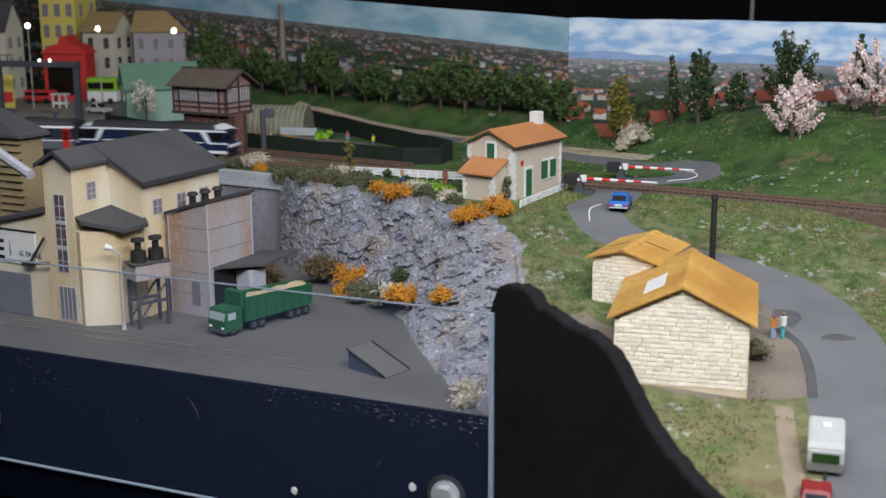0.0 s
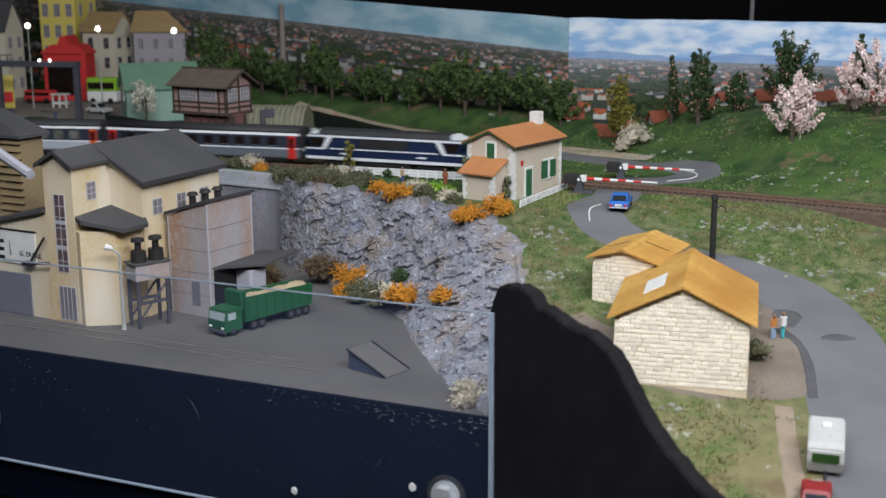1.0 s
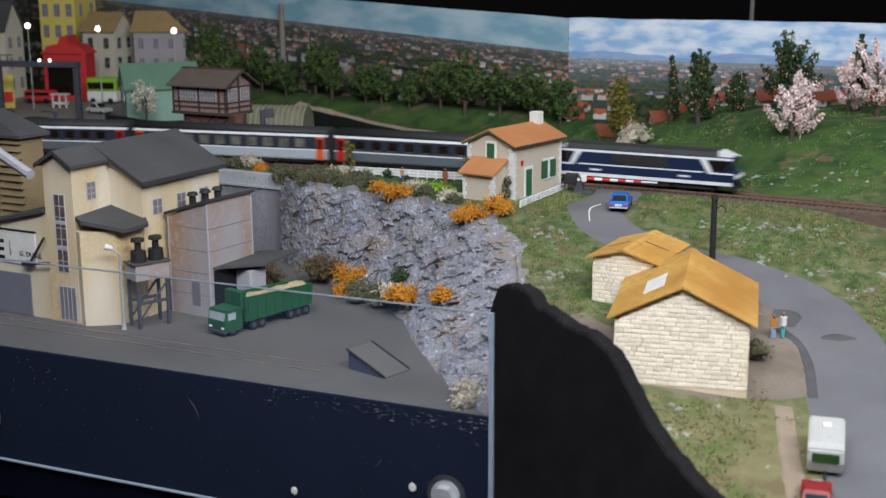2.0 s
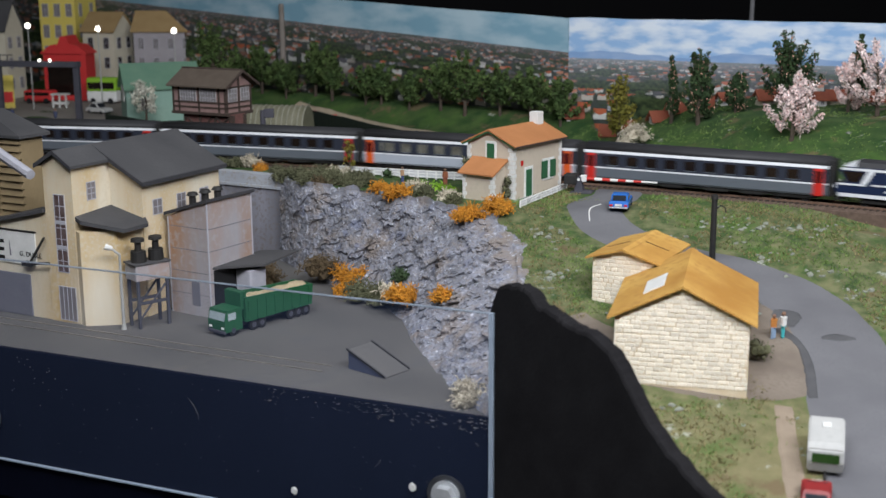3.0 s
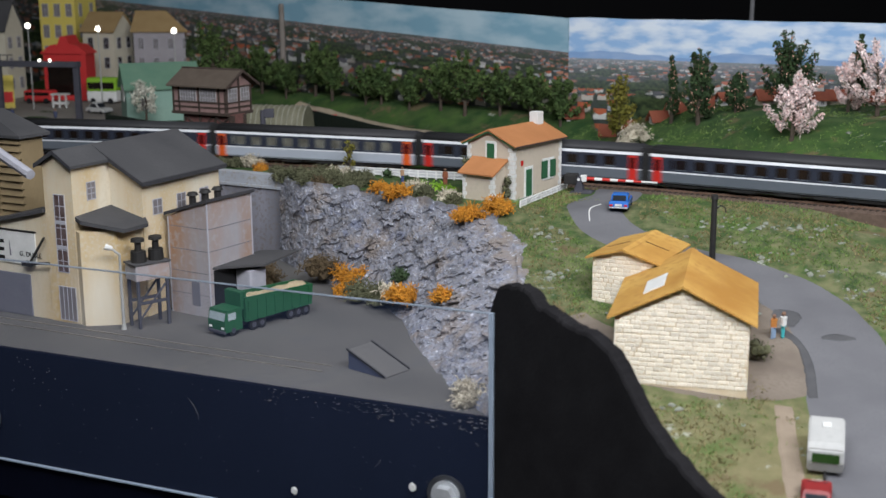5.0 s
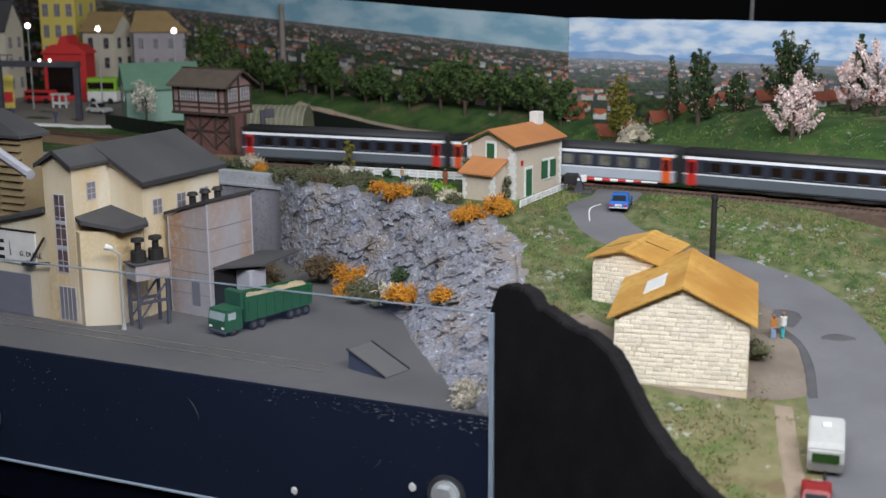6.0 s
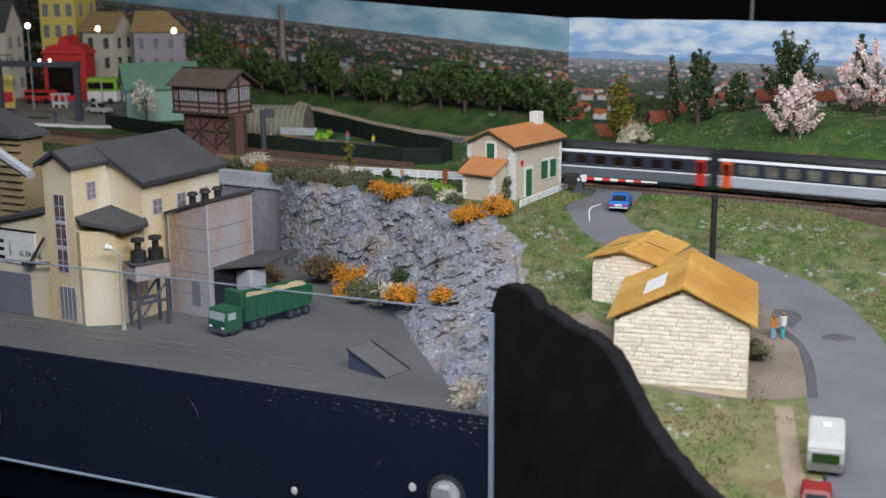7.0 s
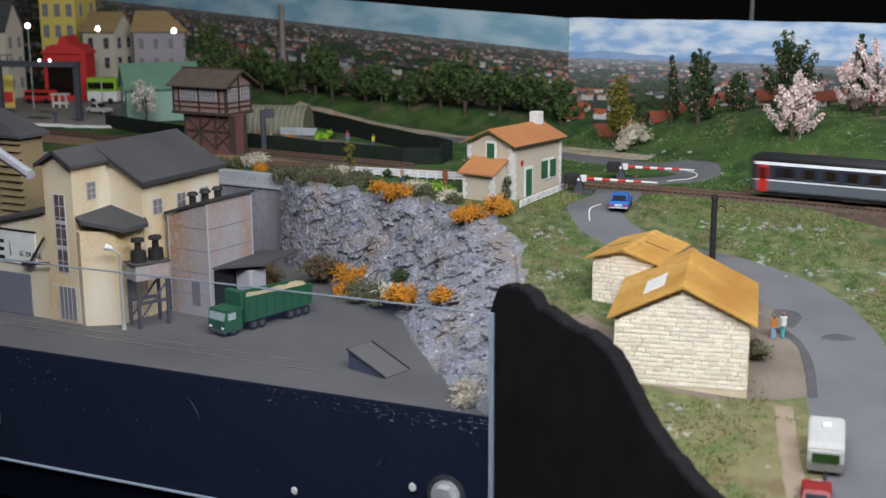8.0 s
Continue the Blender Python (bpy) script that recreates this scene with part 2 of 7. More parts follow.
def ground_z(x, y):
    """Height of the scenery outside the quarry."""
    z = -0.45
    d = max(0.0, 125 - y)
    z -= 0.22 * d * smoothstep(0, 5, d)
    back = y - track_y(x)
    hill = smoothstep(5, 30, back) * smoothstep(26, 46, x + 0.25 * (back - 15))
    z += 5.0 * hill + 1.2 * smoothstep(25, 60, x) * smoothstep(3, 8, back)
    gap = (182.5 + 0.84 * (18.4 - x) - y) / 1.306
    if x < 22:
        z += 2.8 * (1 - smoothstep(1.5, 9, gap))
    front = -back
    z += 0.9 * smoothstep(4, 9, front) * smoothstep(26, 36, x) * smoothstep(26, 12, front) if front > 0 else 0
    z += 0.18 * noise.noise((x * 0.25, y * 0.25, 0)) * smoothstep(2.2, 5, abs(back))
    return z


# ---- structure ----
def build_room():
    def wall(name, b, kind_label):
        solid(name, b, M_ROOM, kind_label, "wall", kind="structure")
    wall("wall_north", box(-400, 380, -115, 400, 390, 260), "dark wall of the exhibition hall")
    wall("wall_south", box(-400, -310, -115, 400, -300, 260), "dark wall of the exhibition hall")
    wall("wall_west", box(-410, -300, -115, -400, 380, 260), "dark wall of the exhibition hall")
    wall("wall_east", box(400, -300, -115, 410, 380, 260), "dark wall of the exhibition hall")
    solid("floor", box(-400, -300, -120, 400, 380, -115), M_ROOM, "dark floor of the exhibition hall", "floor", kind="structure")
    solid("ceiling", box(-400, -300, 260, 400, 380, 265), M_ROOM, "dark ceiling of the exhibition hall", "ceiling", kind="structure")


def build_ground():
    step = 0.7
    xs, ys = np.arange(-92, 92, step), np.arange(66, 262, step)
    verts, index, faces = [], {}, []
    for i, x in enumerate(xs):
        for j, y in enumerate(ys):
            d = edge_distance(x, y)
            if d < 0.75 and (182.5 + 0.84 * (18.4 - x) - y > -2 if x < 18.4 else 182.5 - 0.48 * (x - 18.4) - y > -2):
                index[i, j] = len(verts)
                if d > -0.3:
                    gx = (edge_distance(x + 0.05, y) - edge_distance(x - 0.05, y)) * 10
                    gy = (edge_distance(x, y + 0.05) - edge_distance(x, y - 0.05)) * 10
                    x1, y1 = x - d * gx, y - d * gy
                else:
                    x1, y1 = x, y
                verts.append((x1 * U, y1 * U, ground_z(x1, y1) * U))
    for i in range(len(xs) - 1):
        for j in range(len(ys) - 1):
            q = [(i, j), (i + 1, j), (i + 1, j + 1), (i, j + 1)]
            if all(k in index for k in q):
                faces.append([index[k] for k in q])
    me = bpy.data.meshes.new("ground")
    me.from_pydata(verts, [], faces)
    bm = bmesh.new()
    bm.from_mesh(me)
    low = [v for v in bm.verts if v.co.y < 1.2]
    geom = low + [e for e in bm.edges if all(v.co.y < 1.2 for v in e.verts)] + [f for f in bm.faces if all(v.co.y < 1.2 for v in f.verts)]
    bmesh.ops.bisect_plane(bm, geom=geom, plane_co=(0.044, 0.885, 0), plane_no=(-0.817, -0.577, 0), clear_outer=True)
    bm.to_mesh(me)
    bm.free()
    me.materials.append(M_GRASS)
    me.shade_smooth()
    tagged(new("ground", me), "grassy model scenery with flocked green and brown turf", "ground", kind="structure")
    # the yard of the quarry
    yard = [(3.6, 88.35), (8, 92), (9, 118), (-15, 140), (-27, 150), (-92, 178), (-92, 129.93)]
    solid("ground_yard", plate(yard, FLOOR - 0.6, FLOOR), M_YARD, "smooth grey painted quarry yard floor", "ground", kind="structure")


def build_cliff():
    nu, nv = 560, 150
    top, foot = curve_through(CLIFF_TOP, nu), curve_through(CLIFF_FOOT, nu)
    grid = []
    for k in range(nu):
        row = []
        out = Vector((foot[k].x - top[k].x, foot[k].y - top[k].y, 0)).normalized()
        tz = ground_z(top[k].x, top[k].y) + 0.1
        for j in range(nv):
            v = max(0.0, (j - 6) / (nv - 7))
            lip = max(0, 6 - j) * 0.2 * (0.9 + 1.3 * noise.noise((top[k].x * 0.5, top[k].y * 0.5, 3)))
            flat = v ** (1.25 - 0.5 * smoothstep(0.25, 0.6, k / nu))
            p = Vector((top[k].x + (foot[k].x - top[k].x) * flat, top[k].y + (foot[k].y - top[k].y) * flat, tz + (foot[k].z - tz) * v))
            q = p * 0.42
            p -= out * lip
            amp = min(1, 0.25 + v * 5) * min(1, (1 - v) * 9 + 0.15)
            w = q + noise.noise_vector(q * 0.9) * 0.35 + noise.noise_vector(q * 3.1) * 0.1
            h = 0.55 * noise.noise(q * 0.5) + 0.3 * noise.noise(q * 1.3)
            for scale, tall in ((0.62, 1.0), (1.35, 0.75), (2.9, 0.42), (6.0, 0.2)):
                at = noise.voronoi(Vector((w.x, w.y, w.z * 1.35)) * scale)[1][0]
                tilt = noise.noise_vector(at * 3.7)
                h += tall * (noise.cell(at * 7.3) * 0.5 + 0.9 * tilt.dot(Vector((w.x, w.y, w.z * 1.35)) * scale - at))
            h += 0.1 * noise.noise(q * 9.0)
            p += (out * 0.85 + Vector((0, 0, 0.4))) * h * amp * 0.72 if v > 0 else Vector((0, 0, 0.15 * h))
            p += (noise.noise_vector(q * 2.7) * 0.12 + noise.noise_vector(q * 7.0) * 0.07) * amp
            if v < 0.02:
                p.z = ground_z(p.x, p.y) + (-0.3 + 0.07 * j + 0.3 * h + 0.35 * noise.noise(q * 1.7) if j else -0.5)
            row.append(p)
        grid.append(row)
    bm = bmesh.new()
    vs = [[bm.verts.new(p) for p in row] for row in grid]
    for a, b in zip(vs, vs[1:]):
        for j in range(nv - 1):
            bm.faces.new((a[j], a[j + 1], b[j + 1], b[j]))
    bmesh.ops.recalc_face_normals(bm, faces=bm.faces[:])
    solid("rock_face", bm, M_ROCK, "rugged blue-grey painted quarry rock face", "cliff", kind="structure")


def rail_line(path, name, label):
    track = thing(name, 0, 0, 0, 0, label, "track", kind="structure")
    part("ballast", sweep([(x, y, 0) for x, y in path], [(-2.6, -2.6), (2.6, -2.6), (2.4, -0.45), (1.6, -0.3), (-1.6, -0.3), (-2.4, -0.45)]), M_BALLAST, track)
    for off in (-0.85, 0.85):
        part("rail", sweep([(x, y, 0) for x, y in path], [(off - 0.06, -0.25), (off + 0.06, -0.25), (off + 0.06, 0.0), (off - 0.06, 0.0)]), M_RAIL, track)
    bm = bmesh.new()
    for i in range(0, len(path) - 1):
        (x, y), (bx, by) = path[i], path[i + 1]
        a = math.atan2(by - y, bx - x)
        if abs(x) < 95:
            box(-0.13, -1.5, -0.34, 0.13, 1.5, -0.2, 0, bm, Matrix.Translation((x, y, 0)) @ Matrix.Rotation(a, 4, "Z"))
    tagged(part("sleepers", bm, M_SLEEPER, track), kind="stuff")
    return track


FAS = Vector((0.917, -0.3988, 0))
FAS_END = Vector((3.25, 88.1, 0))
FAS_TURN = math.degrees(math.atan2(-0.3988, 0.917))


def build_front():
    """Fascia, acrylic screen with its bolts, and the black profile board."""
    b = box(-120, 0.0, -24, 0.2, 0.45, FLOOR + 0.03, 0.03)
    solid("fascia", b, M_NAVY, "scuffed dark navy painted front fascia board", "fascia", 3.25, 88.1, 0, FAS_TURN, kind="structure")
    pane = thing("acrylic_screen", 3.25, 88.1, 0, FAS_TURN, "clear scratched acrylic screen bolted to the fascia", "screen")
    # the sheet's faint blue colour stands in for the hall's reflected veil
    sheet = part("sheet", box(-120, -0.55, -20, 0.3, -0.25, -1.2), glass("acrylic", (0.25, 0.37, 0.7), 0.019, 0.06), pane)
    sheet.visible_shadow = False
    rim = mat("acrylic_edge", (0.26, 0.32, 0.4), (0.32, 0.38, 0.46), 0.4, 0.3, 0)
    part("edge", box(-120, -0.56, -1.2, 0.3, -0.24, -1.11, 0.03), mat("acrylic_top_edge", (0.15, 0.18, 0.22), (0.22, 0.26, 0.31), 0.2, 0.3, 0), pane, "grey-blue top edge")
    part("edge", box(0.3, -0.56, -20, 0.68, -0.24, -1.1, 0.03), rim, pane, "pale blue polished edge")
    part("edge", box(-120, -0.56, -20.12, 0.3, -0.24, -20), rim, pane, "pale blue polished edge")



def build_hall_pole():
    p = thing("lighting_stand", 50.3, 205, -115, 0, "thin grey lighting stand behind the backdrop", "stand")
    part("pole", rod((0, 0, 1), (0, 0, 190), 0.4, 0.35, 10), M_POLE, p)
    part("foot", rod((0, 0, 0), (0, 0, 1.2), 12, 11, 20), M_POLE, p, "round foot plate")


def build_base():
    """The cloth-covered frame that carries the layout."""
    left = [(3.4, 88.9), (-118, 141.7), (-118, 292), (18, 184), (88, 150), (88, 67), (18.6, 67)]
    solid("layout_base", plate(left, -115, -13.5), M_ROOM, "black cloth covered frame under the layout", "base", kind="structure")


# ---- train ----
M_WHITE = mat("white_stripe", (0.72, 0.74, 0.77), None, 0.5, 0.4, 0)
M_LGREY = mat("coach_grey", (0.095, 0.11, 0.13), (0.11, 0.125, 0.145), 0.3, 0.45, 0)
M_CREAM = mat("coach_white", (0.34, 0.375, 0.43), (0.375, 0.41, 0.465), 0.3, 0.45, 0)
M_DGREY = mat("coach_dark", (0.022, 0.027, 0.042), (0.028, 0.033, 0.048), 0.3, 0.4, 0)
M_ROOF = mat("coach_roof", (0.026, 0.026, 0.029), (0.038, 0.038, 0.041), 0.4, 0.6, 0.1)
M_RED = mat("red_door", (0.45, 0.02, 0.014), (0.5, 0.025, 0.018), 0.5, 0.45, 0)
M_DRED = mat("dark_red_glazing", (0.09, 0.008, 0.008), (0.06, 0.006, 0.006), 0.5, 0.25, 0, spec=0.5)
M_ORANGE = mat("orange_door", (0.55, 0.085, 0.015), (0.6, 0.1, 0.02), 0.5, 0.45, 0)
M_UNDER = mat("underframe", (0.012, 0.012, 0.013), (0.025, 0.024, 0.023), 1, 0.7, 0.2)
M_PANE = mat("dark_pane", (0.007, 0.005, 0.0045), (0.016, 0.011, 0.009), 0.6, 0.2, 0, spec=0.5)
# pale tone puts the lit coach interior into the pane's colour
M_PANEL = mat("lit_interior_pane", (0.2, 0.2, 0.17), (0.05, 0.045, 0.038), 0.6, 0.15, 0, spec=0.5)
M_LOCO = mat("loco_blue", (0.008, 0.016, 0.045), (0.012, 0.022, 0.06), 0.4, 0.35, 0)

HALF = [(1.5, 0.75), (1.62, 0.95), (1.64, 1.9), (1.64, 2.06), (1.6, 3.55), (1.52, 3.85), (1.2, 4.3), (0.7, 4.56), (0.0, 4.64)]


def shell(i0, i1, x0, x1, scale=1.0):
    """The slice of the coach's section between two of its points, as a solid band."""
    half = HALF[i0:i1 + 1]
    prof = [(y * scale, z) for y, z in half] + [(-y * scale, z) for y, z in reversed(half) if y > 0]
    return prism(prof, x0, x1, axis="x")


def bogie(parent, x):
    b = part("bogie", box(x - 1.9, -1.25, 0.3, x + 1.9, 1.25, 0.75, 0.08), M_UNDER, parent)
    for dx in (-1.45, 1.45):
        for sy in (-0.85, 0.85):
            part("wheel", rod((x + dx, sy - 0.12, 0.53), (x + dx, sy + 0.12, 0.53), 0.53, n=14), M_UNDER, b)


def coach(white):
    low, door_m, pane_m = (M_CREAM, M_ORANGE, M_PANEL) if white else (M_LGREY, M_RED, M_PANE)
    label = "white and dark grey model railway coach with orange doors" if white else "grey model railway coach with red end doors"
    c = thing("passenger_coach", 0, 0, 0, 0, label, "coach", "coaches of the train")
    h = 13.2
    part("lower_body", shell(0, 2, -h, h), low, c)
    part("stripe", shell(2, 3, -h, h, 1.004), M_WHITE, c, "thin white stripe")
    part("window_band", shell(3, 4, -h, h), M_DGREY, c, "dark grey window band")
    part("stripe", shell(4, 5, -h, h, 1.004), M_WHITE, c, "white stripe below the roof")
    part("roof", shell(5, 8, -h, h), M_ROOF, c, "dark ribbed roof", True)
    part("underframe", box(-h + 0.8, -1.3, 0.45, h - 0.8, 1.3, 0.8, 0.05), M_UNDER, c)
    for x in (-4.2, 0.6, 4.3):
        part("equipment_box", box(x, -1.4, 0.3, x + 2.4, 1.4, 0.74, 0.08), M_UNDER, c)
    for s in (-1, 1):
        for x in (-12.35, 12.35):
            part("door", box(x - 0.5, min(s * 1.5, s * 1.69), 0.72, x + 0.5, max(s * 1.5, s * 1.69), 3.5, 0.05), door_m, c, "red door" if not white else "orange door")
            part("door_window", box(x - 0.4, min(s * 1.6, s * 1.7), 2.05, x + 0.4, max(s * 1.6, s * 1.7), 3.3, 0.03), M_DRED, c, "dark door glazing")
        for i in range(10):
            x = -9.75 + i * 2.165
            part("window", box(x - 0.62, min(s * 1.55, s * 1.655), 2.3, x + 0.62, max(s * 1.55, s * 1.655), 3.3, 0.03), pane_m, c)
            part("window_trim", box(x - 0.6, min(s * 1.6, s * 1.665), 2.24, x + 0.6, max(s * 1.6, s * 1.665), 2.31), M_LGREY, c)
        part("small_window", box(-10.95, min(s * 1.55, s * 1.655), 2.3, -10.6, max(s * 1.55, s * 1.655), 3.3, 0.03), pane_m, c)
    for s in (-1, 1):
        part("gangway", box(min(s * h, s * 13.79), -1.15, 0.7, max(s * h, s * 13.79), 1.15, 4.35, 0.06), M_UNDER, c)
        bogie(c, s * 9.6)
    return c


def locomotive():
    c = thing("diesel_locomotive", 0, 0, 0, 0, "dark blue model diesel locomotive with white stripes", "locomotive")
    h = 10.6

    def side(z0, z1, x0, x1, y, m, name, lab=""):
        prof = [(x0, z0), (x1, z0), (x1, z1), (x0, z1)]
        part(name, prism(prof, -y, y), m, c, lab)

    # side view of the body, with the broken, forward-leaning nose of both ends
    prof = [(-h + 0.5, 0.9), (h - 0.5, 0.9), (h - 0.1, 1.5), (h, 2.15), (h - 1.1, 2.45), (h - 0.35, 3.6), (h - 1.0, 3.95), (-h + 1.0, 3.95), (-h + 0.35, 3.6), (-h + 1.1, 2.45), (-h, 2.15), (-h + 0.1, 1.5)]
    part("body", prism(prof, -1.6, 1.6), M_LOCO, c)
    part("roof", prism([(-1.55, 3.95), (1.55, 3.95), (1.2, 4.4), (0.6, 4.55), (-0.6, 4.55), (-1.2, 4.4)], -h + 2.0, h - 2.0, axis="x"), M_ROOF, c, "dark grey roof")
    for s in (-1, 1):
        part("roof_end", prism([(s * (h - 2.0), 3.95), (s * (h - 0.6), 3.95), (s * (h - 2.0), 4.5)], -1.3, 1.3), M_WHITE, c, "white cab roof end")
    for s in (-1, 1):
        y0, y1 = (1.6, 1.64) if s > 0 else (-1.64, -1.6)
        part("upper_stripe", box(-h + 0.6, y0, 3.62, h - 0.45, y1, 3.86), M_WHITE, c)
        part("lower_stripe", box(-h + 0.4, y0, 0.95, h - 0.4, y1, 1.3), M_WHITE, c)
        part("middle_stripe", box(-h + 3.6, y0, 2.2, h - 3.6, y1, 2.34), M_WHITE, c)
        for e in (-1, 1):
            part("stripe", prism([(e * (h - 3.0), 2.2), (e * (h - 2.5), 2.2), (e * (h - 3.2), 3.62), (e * (h - 3.9), 3.62)], y0, y1), M_WHITE, c)
            part("stripe", box(min(e * (h - 3.0), e * (h - 0.3)), y0, 2.12, max(e * (h - 3.0), e * (h - 0.3)), y1, 2.3), M_WHITE, c)
            part("cab_window", prism([(e * (h - 2.4), 2.5), (e * (h - 1.3), 2.5), (e * (h - 0.75), 3.5), (e * (h - 2.9), 3.5)], y0, y1), M_PANE, c)
            part("logo_plate", box(e * 5 - 0.6, y0, 1.6, e * 5 + 0.6, y1, 1.8), M_WHITE, c, "small pale plate")
        part("grille", box(-3.2, y0, 2.5, 3.2, y1, 3.5), M_UNDER, c, "dark side grille")
    for e in (-1, 1):
        x0, x1 = sorted((e * (h - 0.12), e * (h + 0.03)))
        part("nose_stripe", box(x0, -1.62, 1.75, x1, 1.62, 2.1), M_WHITE, c)
        for y in (-0.95, 0.95):
            part("headlight", rod((e * (h - 0.1), y, 1.92), (e * (h + 0.08), y, 1.92), 0.2), M_RED if e < 0 else M_WHITE, c)
        part("buffer_beam", box(min(e * (h - 0.6), e * (h - 0.1)), -1.5, 0.5, max(e * (h - 0.6), e * (h - 0.1)), 1.5, 0.95, 0.05), M_UNDER, c)
        bogie(c, e * 6.2)
    part("tank", box(-3.4, -1.35, 0.3, 3.4, 1.35, 0.9, 0.1), M_UNDER, c)
    return c


V, G1, PITCH = 31.46, -49.3, 27.64


def motions():
    """The train runs at an even pace along the line, from left to right."""
    cars = [(engine, 10.85, 6.2)] + [(c, -PITCH * (i + 0.5), 9.6) for i, c in enumerate(coaches)]
    for car, shift, half in cars:
        rows = []
        for k in range(0, 81, 4):
            t = k / 10
            s = G1 + V * t + shift
            (ax, ay), (bx, by) = on_track(s - half), on_track(s + half)
            rows.append((t, pose((ax + bx) / 2 * U, (ay + by) / 2 * U, 0, 0, 0, math.degrees(math.atan2(by - ay, bx - ax)))))
        walk(car, rows)


build_room()
build_ground()
build_cliff()
main_line = rail_line([on_track(s) for s in np.arange(-235, 215, 0.62)], "main_track", "curved single railway track with rusty rails")
build_front()
build_base()
build_hall_pole()
engine = locomotive()
first_grey, first_white = coach(False), coach(True)
coaches = [first_grey, first_white] + [copy_thing(first_grey, pose(0, 0, 0)) for _ in range(2)] + [copy_thing(first_white, pose(0, 0, 0)), copy_thing(first_grey, pose(0, 0, 0))]
# ---- ribbons and patches laid on the ground ----
def ribbon(name, line, widths, material, label, category, lift=0.05, n=90, across=8, kind="structure"):
    pts = curve_through([(x, y, w) for (x, y), w in zip(line, widths)], n)
    bm = bmesh.new()
    rows = []
    for i, p in enumerate(pts):
        a, b = pts[max(0, i - 1)], pts[min(n - 1, i + 1)]
        d = Vector((b.x - a.x, b.y - a.y, 0)).normalized()
        row = []
        for j in range(across + 1):
            u = (j / across - 0.5) * p.z
            if j in (0, across):
                u *= 1 + (1.1 if material is M_ROADDARK else 0.3 if material in (M_SAND, M_SANDD, M_DIRT) else 0.05) * noise.noise((i * 0.45, j * 3, p.x * 0.1))
            x, y = p.x - d.y * u, p.y + d.x * u
            z = ground_z(x, y) + (lift if 0 < j < across else -0.12)
            row.append(bm.verts.new((x, y, z)))
        rows.append(row)
    for a, b in zip(rows, rows[1:]):
        for j in range(across):
            bm.faces.new((a[j], a[j + 1], b[j + 1], b[j]))
    bmesh.ops.recalc_face_normals(bm, faces=bm.faces[:])
    return solid(name, bm, material, label, category, kind=kind, smooth=True)


def build_roads():
    ribbon("verge", [(26.5, 156.5), (21.3, 161.6), (11, 170.5), (3.4, 177), (-4, 185.5), (-12, 195), (-18.5, 202.5), (-26, 211)], [2.0, 5.6, 5.4, 4.2, 4.2, 4.6, 5, 5], M_SAND, "pale gravel verge of the far road", "verge", 0.03, 90, 12)
    ribbon("ground_earth", [(-74, 186), (-60, 180.5), (-49, 175.5), (-38, 169)], [6, 7, 7, 5], M_OCHRE, "orange-brown earth between the two tracks", "ground", 0.05, 60, 10)
    ribbon("ground_earth", [(-30, 162), (-24, 159), (-18.7, 155.2), (-12.7, 151.2), (-5.6, 147.8)], [3, 3.6, 3.4, 3, 2], M_OCHRE, "orange-brown earth between the two tracks", "ground", 0.05, 60, 10)
    ribbon("road_far", [(19, 136), (22, 139.5), (27, 141.5), (30, 144), (29, 148.5), (22, 154), (13, 163), (6, 171), (1, 177), (-3, 181)], [5, 5.5, 6, 6, 6, 5.5, 5.2, 4.8, 3.6, 2], M_ROAD, "grey painted model road behind the track", "road", 0.08)
    ribbon("path_gravel", [(25.4, 88), (24.3, 82), (23.4, 76), (22.6, 68)], [1.6, 1.7, 1.8, 2], M_SANDD, "pale gravel strip beside the road", "path", 0.06, 40)
    ribbon("ground_terrace", [(10.5, 102), (13, 97), (19, 93), (26.8, 93.5), (27.4, 99), (26, 104)], [4, 7, 8, 9, 8, 3], M_DIRT, "brown earth terrace around the stone houses", "ground", 0.04, 60, 10)
    ribbon("road", [(19.6, 134.9), (18.2, 130), (15.6, 125.5), (16.2, 120), (20.5, 114.5), (27, 110), (31.6, 103), (32.2, 95), (30.6, 87), (29.2, 78), (28.4, 66)], [6, 6, 6.5, 6, 6, 6.6, 8, 8.6, 8.2, 8, 8], M_ROAD, "grey painted road running down from the level crossing", "road", 0.09, 120)
    ribbon("tar_patch", [(27.9, 99.5), (28.9, 97), (28.8, 93.5), (27.9, 89.0)], [1.2, 0.7, 1.0, 0.9], M_ROADDARK, "dark tar repair along the road edge", "patch", 0.12, 40)
    ribbon("tar_patch", [(28.2, 102.5), (29.6, 101.8), (29.0, 99.8)], [1.4, 2.0, 0.8], M_ROADDARK, "dark tar repair on the road", "patch", 0.12, 30)
    ribbon("manhole_patch", [(31.0, 97.7), (32.4, 97.9), (33.8, 97.7)], [0.5, 1.5, 0.4], M_ROADDARK, "dark round tar patch on the road", "patch", 0.12, 30)
    ribbon("road_marking", [(14.6, 121.2), (14.9, 123.6), (16.3, 125.9)], [0.22, 0.22, 0.22], M_WHITEP, "white painted line on the road", "marking", 0.13, 20, 4)
    ribbon("road_marking", [(25.5, 139.4), (28.6, 141.2), (29.7, 143.4), (29.0, 146)], [0.25] * 4, M_WHITEP, "white painted curve on the far road", "marking", 0.13, 30, 4)


M_OCHRE = mat("ochre_earth", (0.2, 0.125, 0.075), (0.3, 0.19, 0.11), 0.9, 0.95, 0.8, 0, 7, (0.12, 0.09, 0.05))
M_SANDD = mat("brown_gravel", (0.3, 0.24, 0.18), (0.24, 0.19, 0.14), 0.8, 0.95, 0.6)
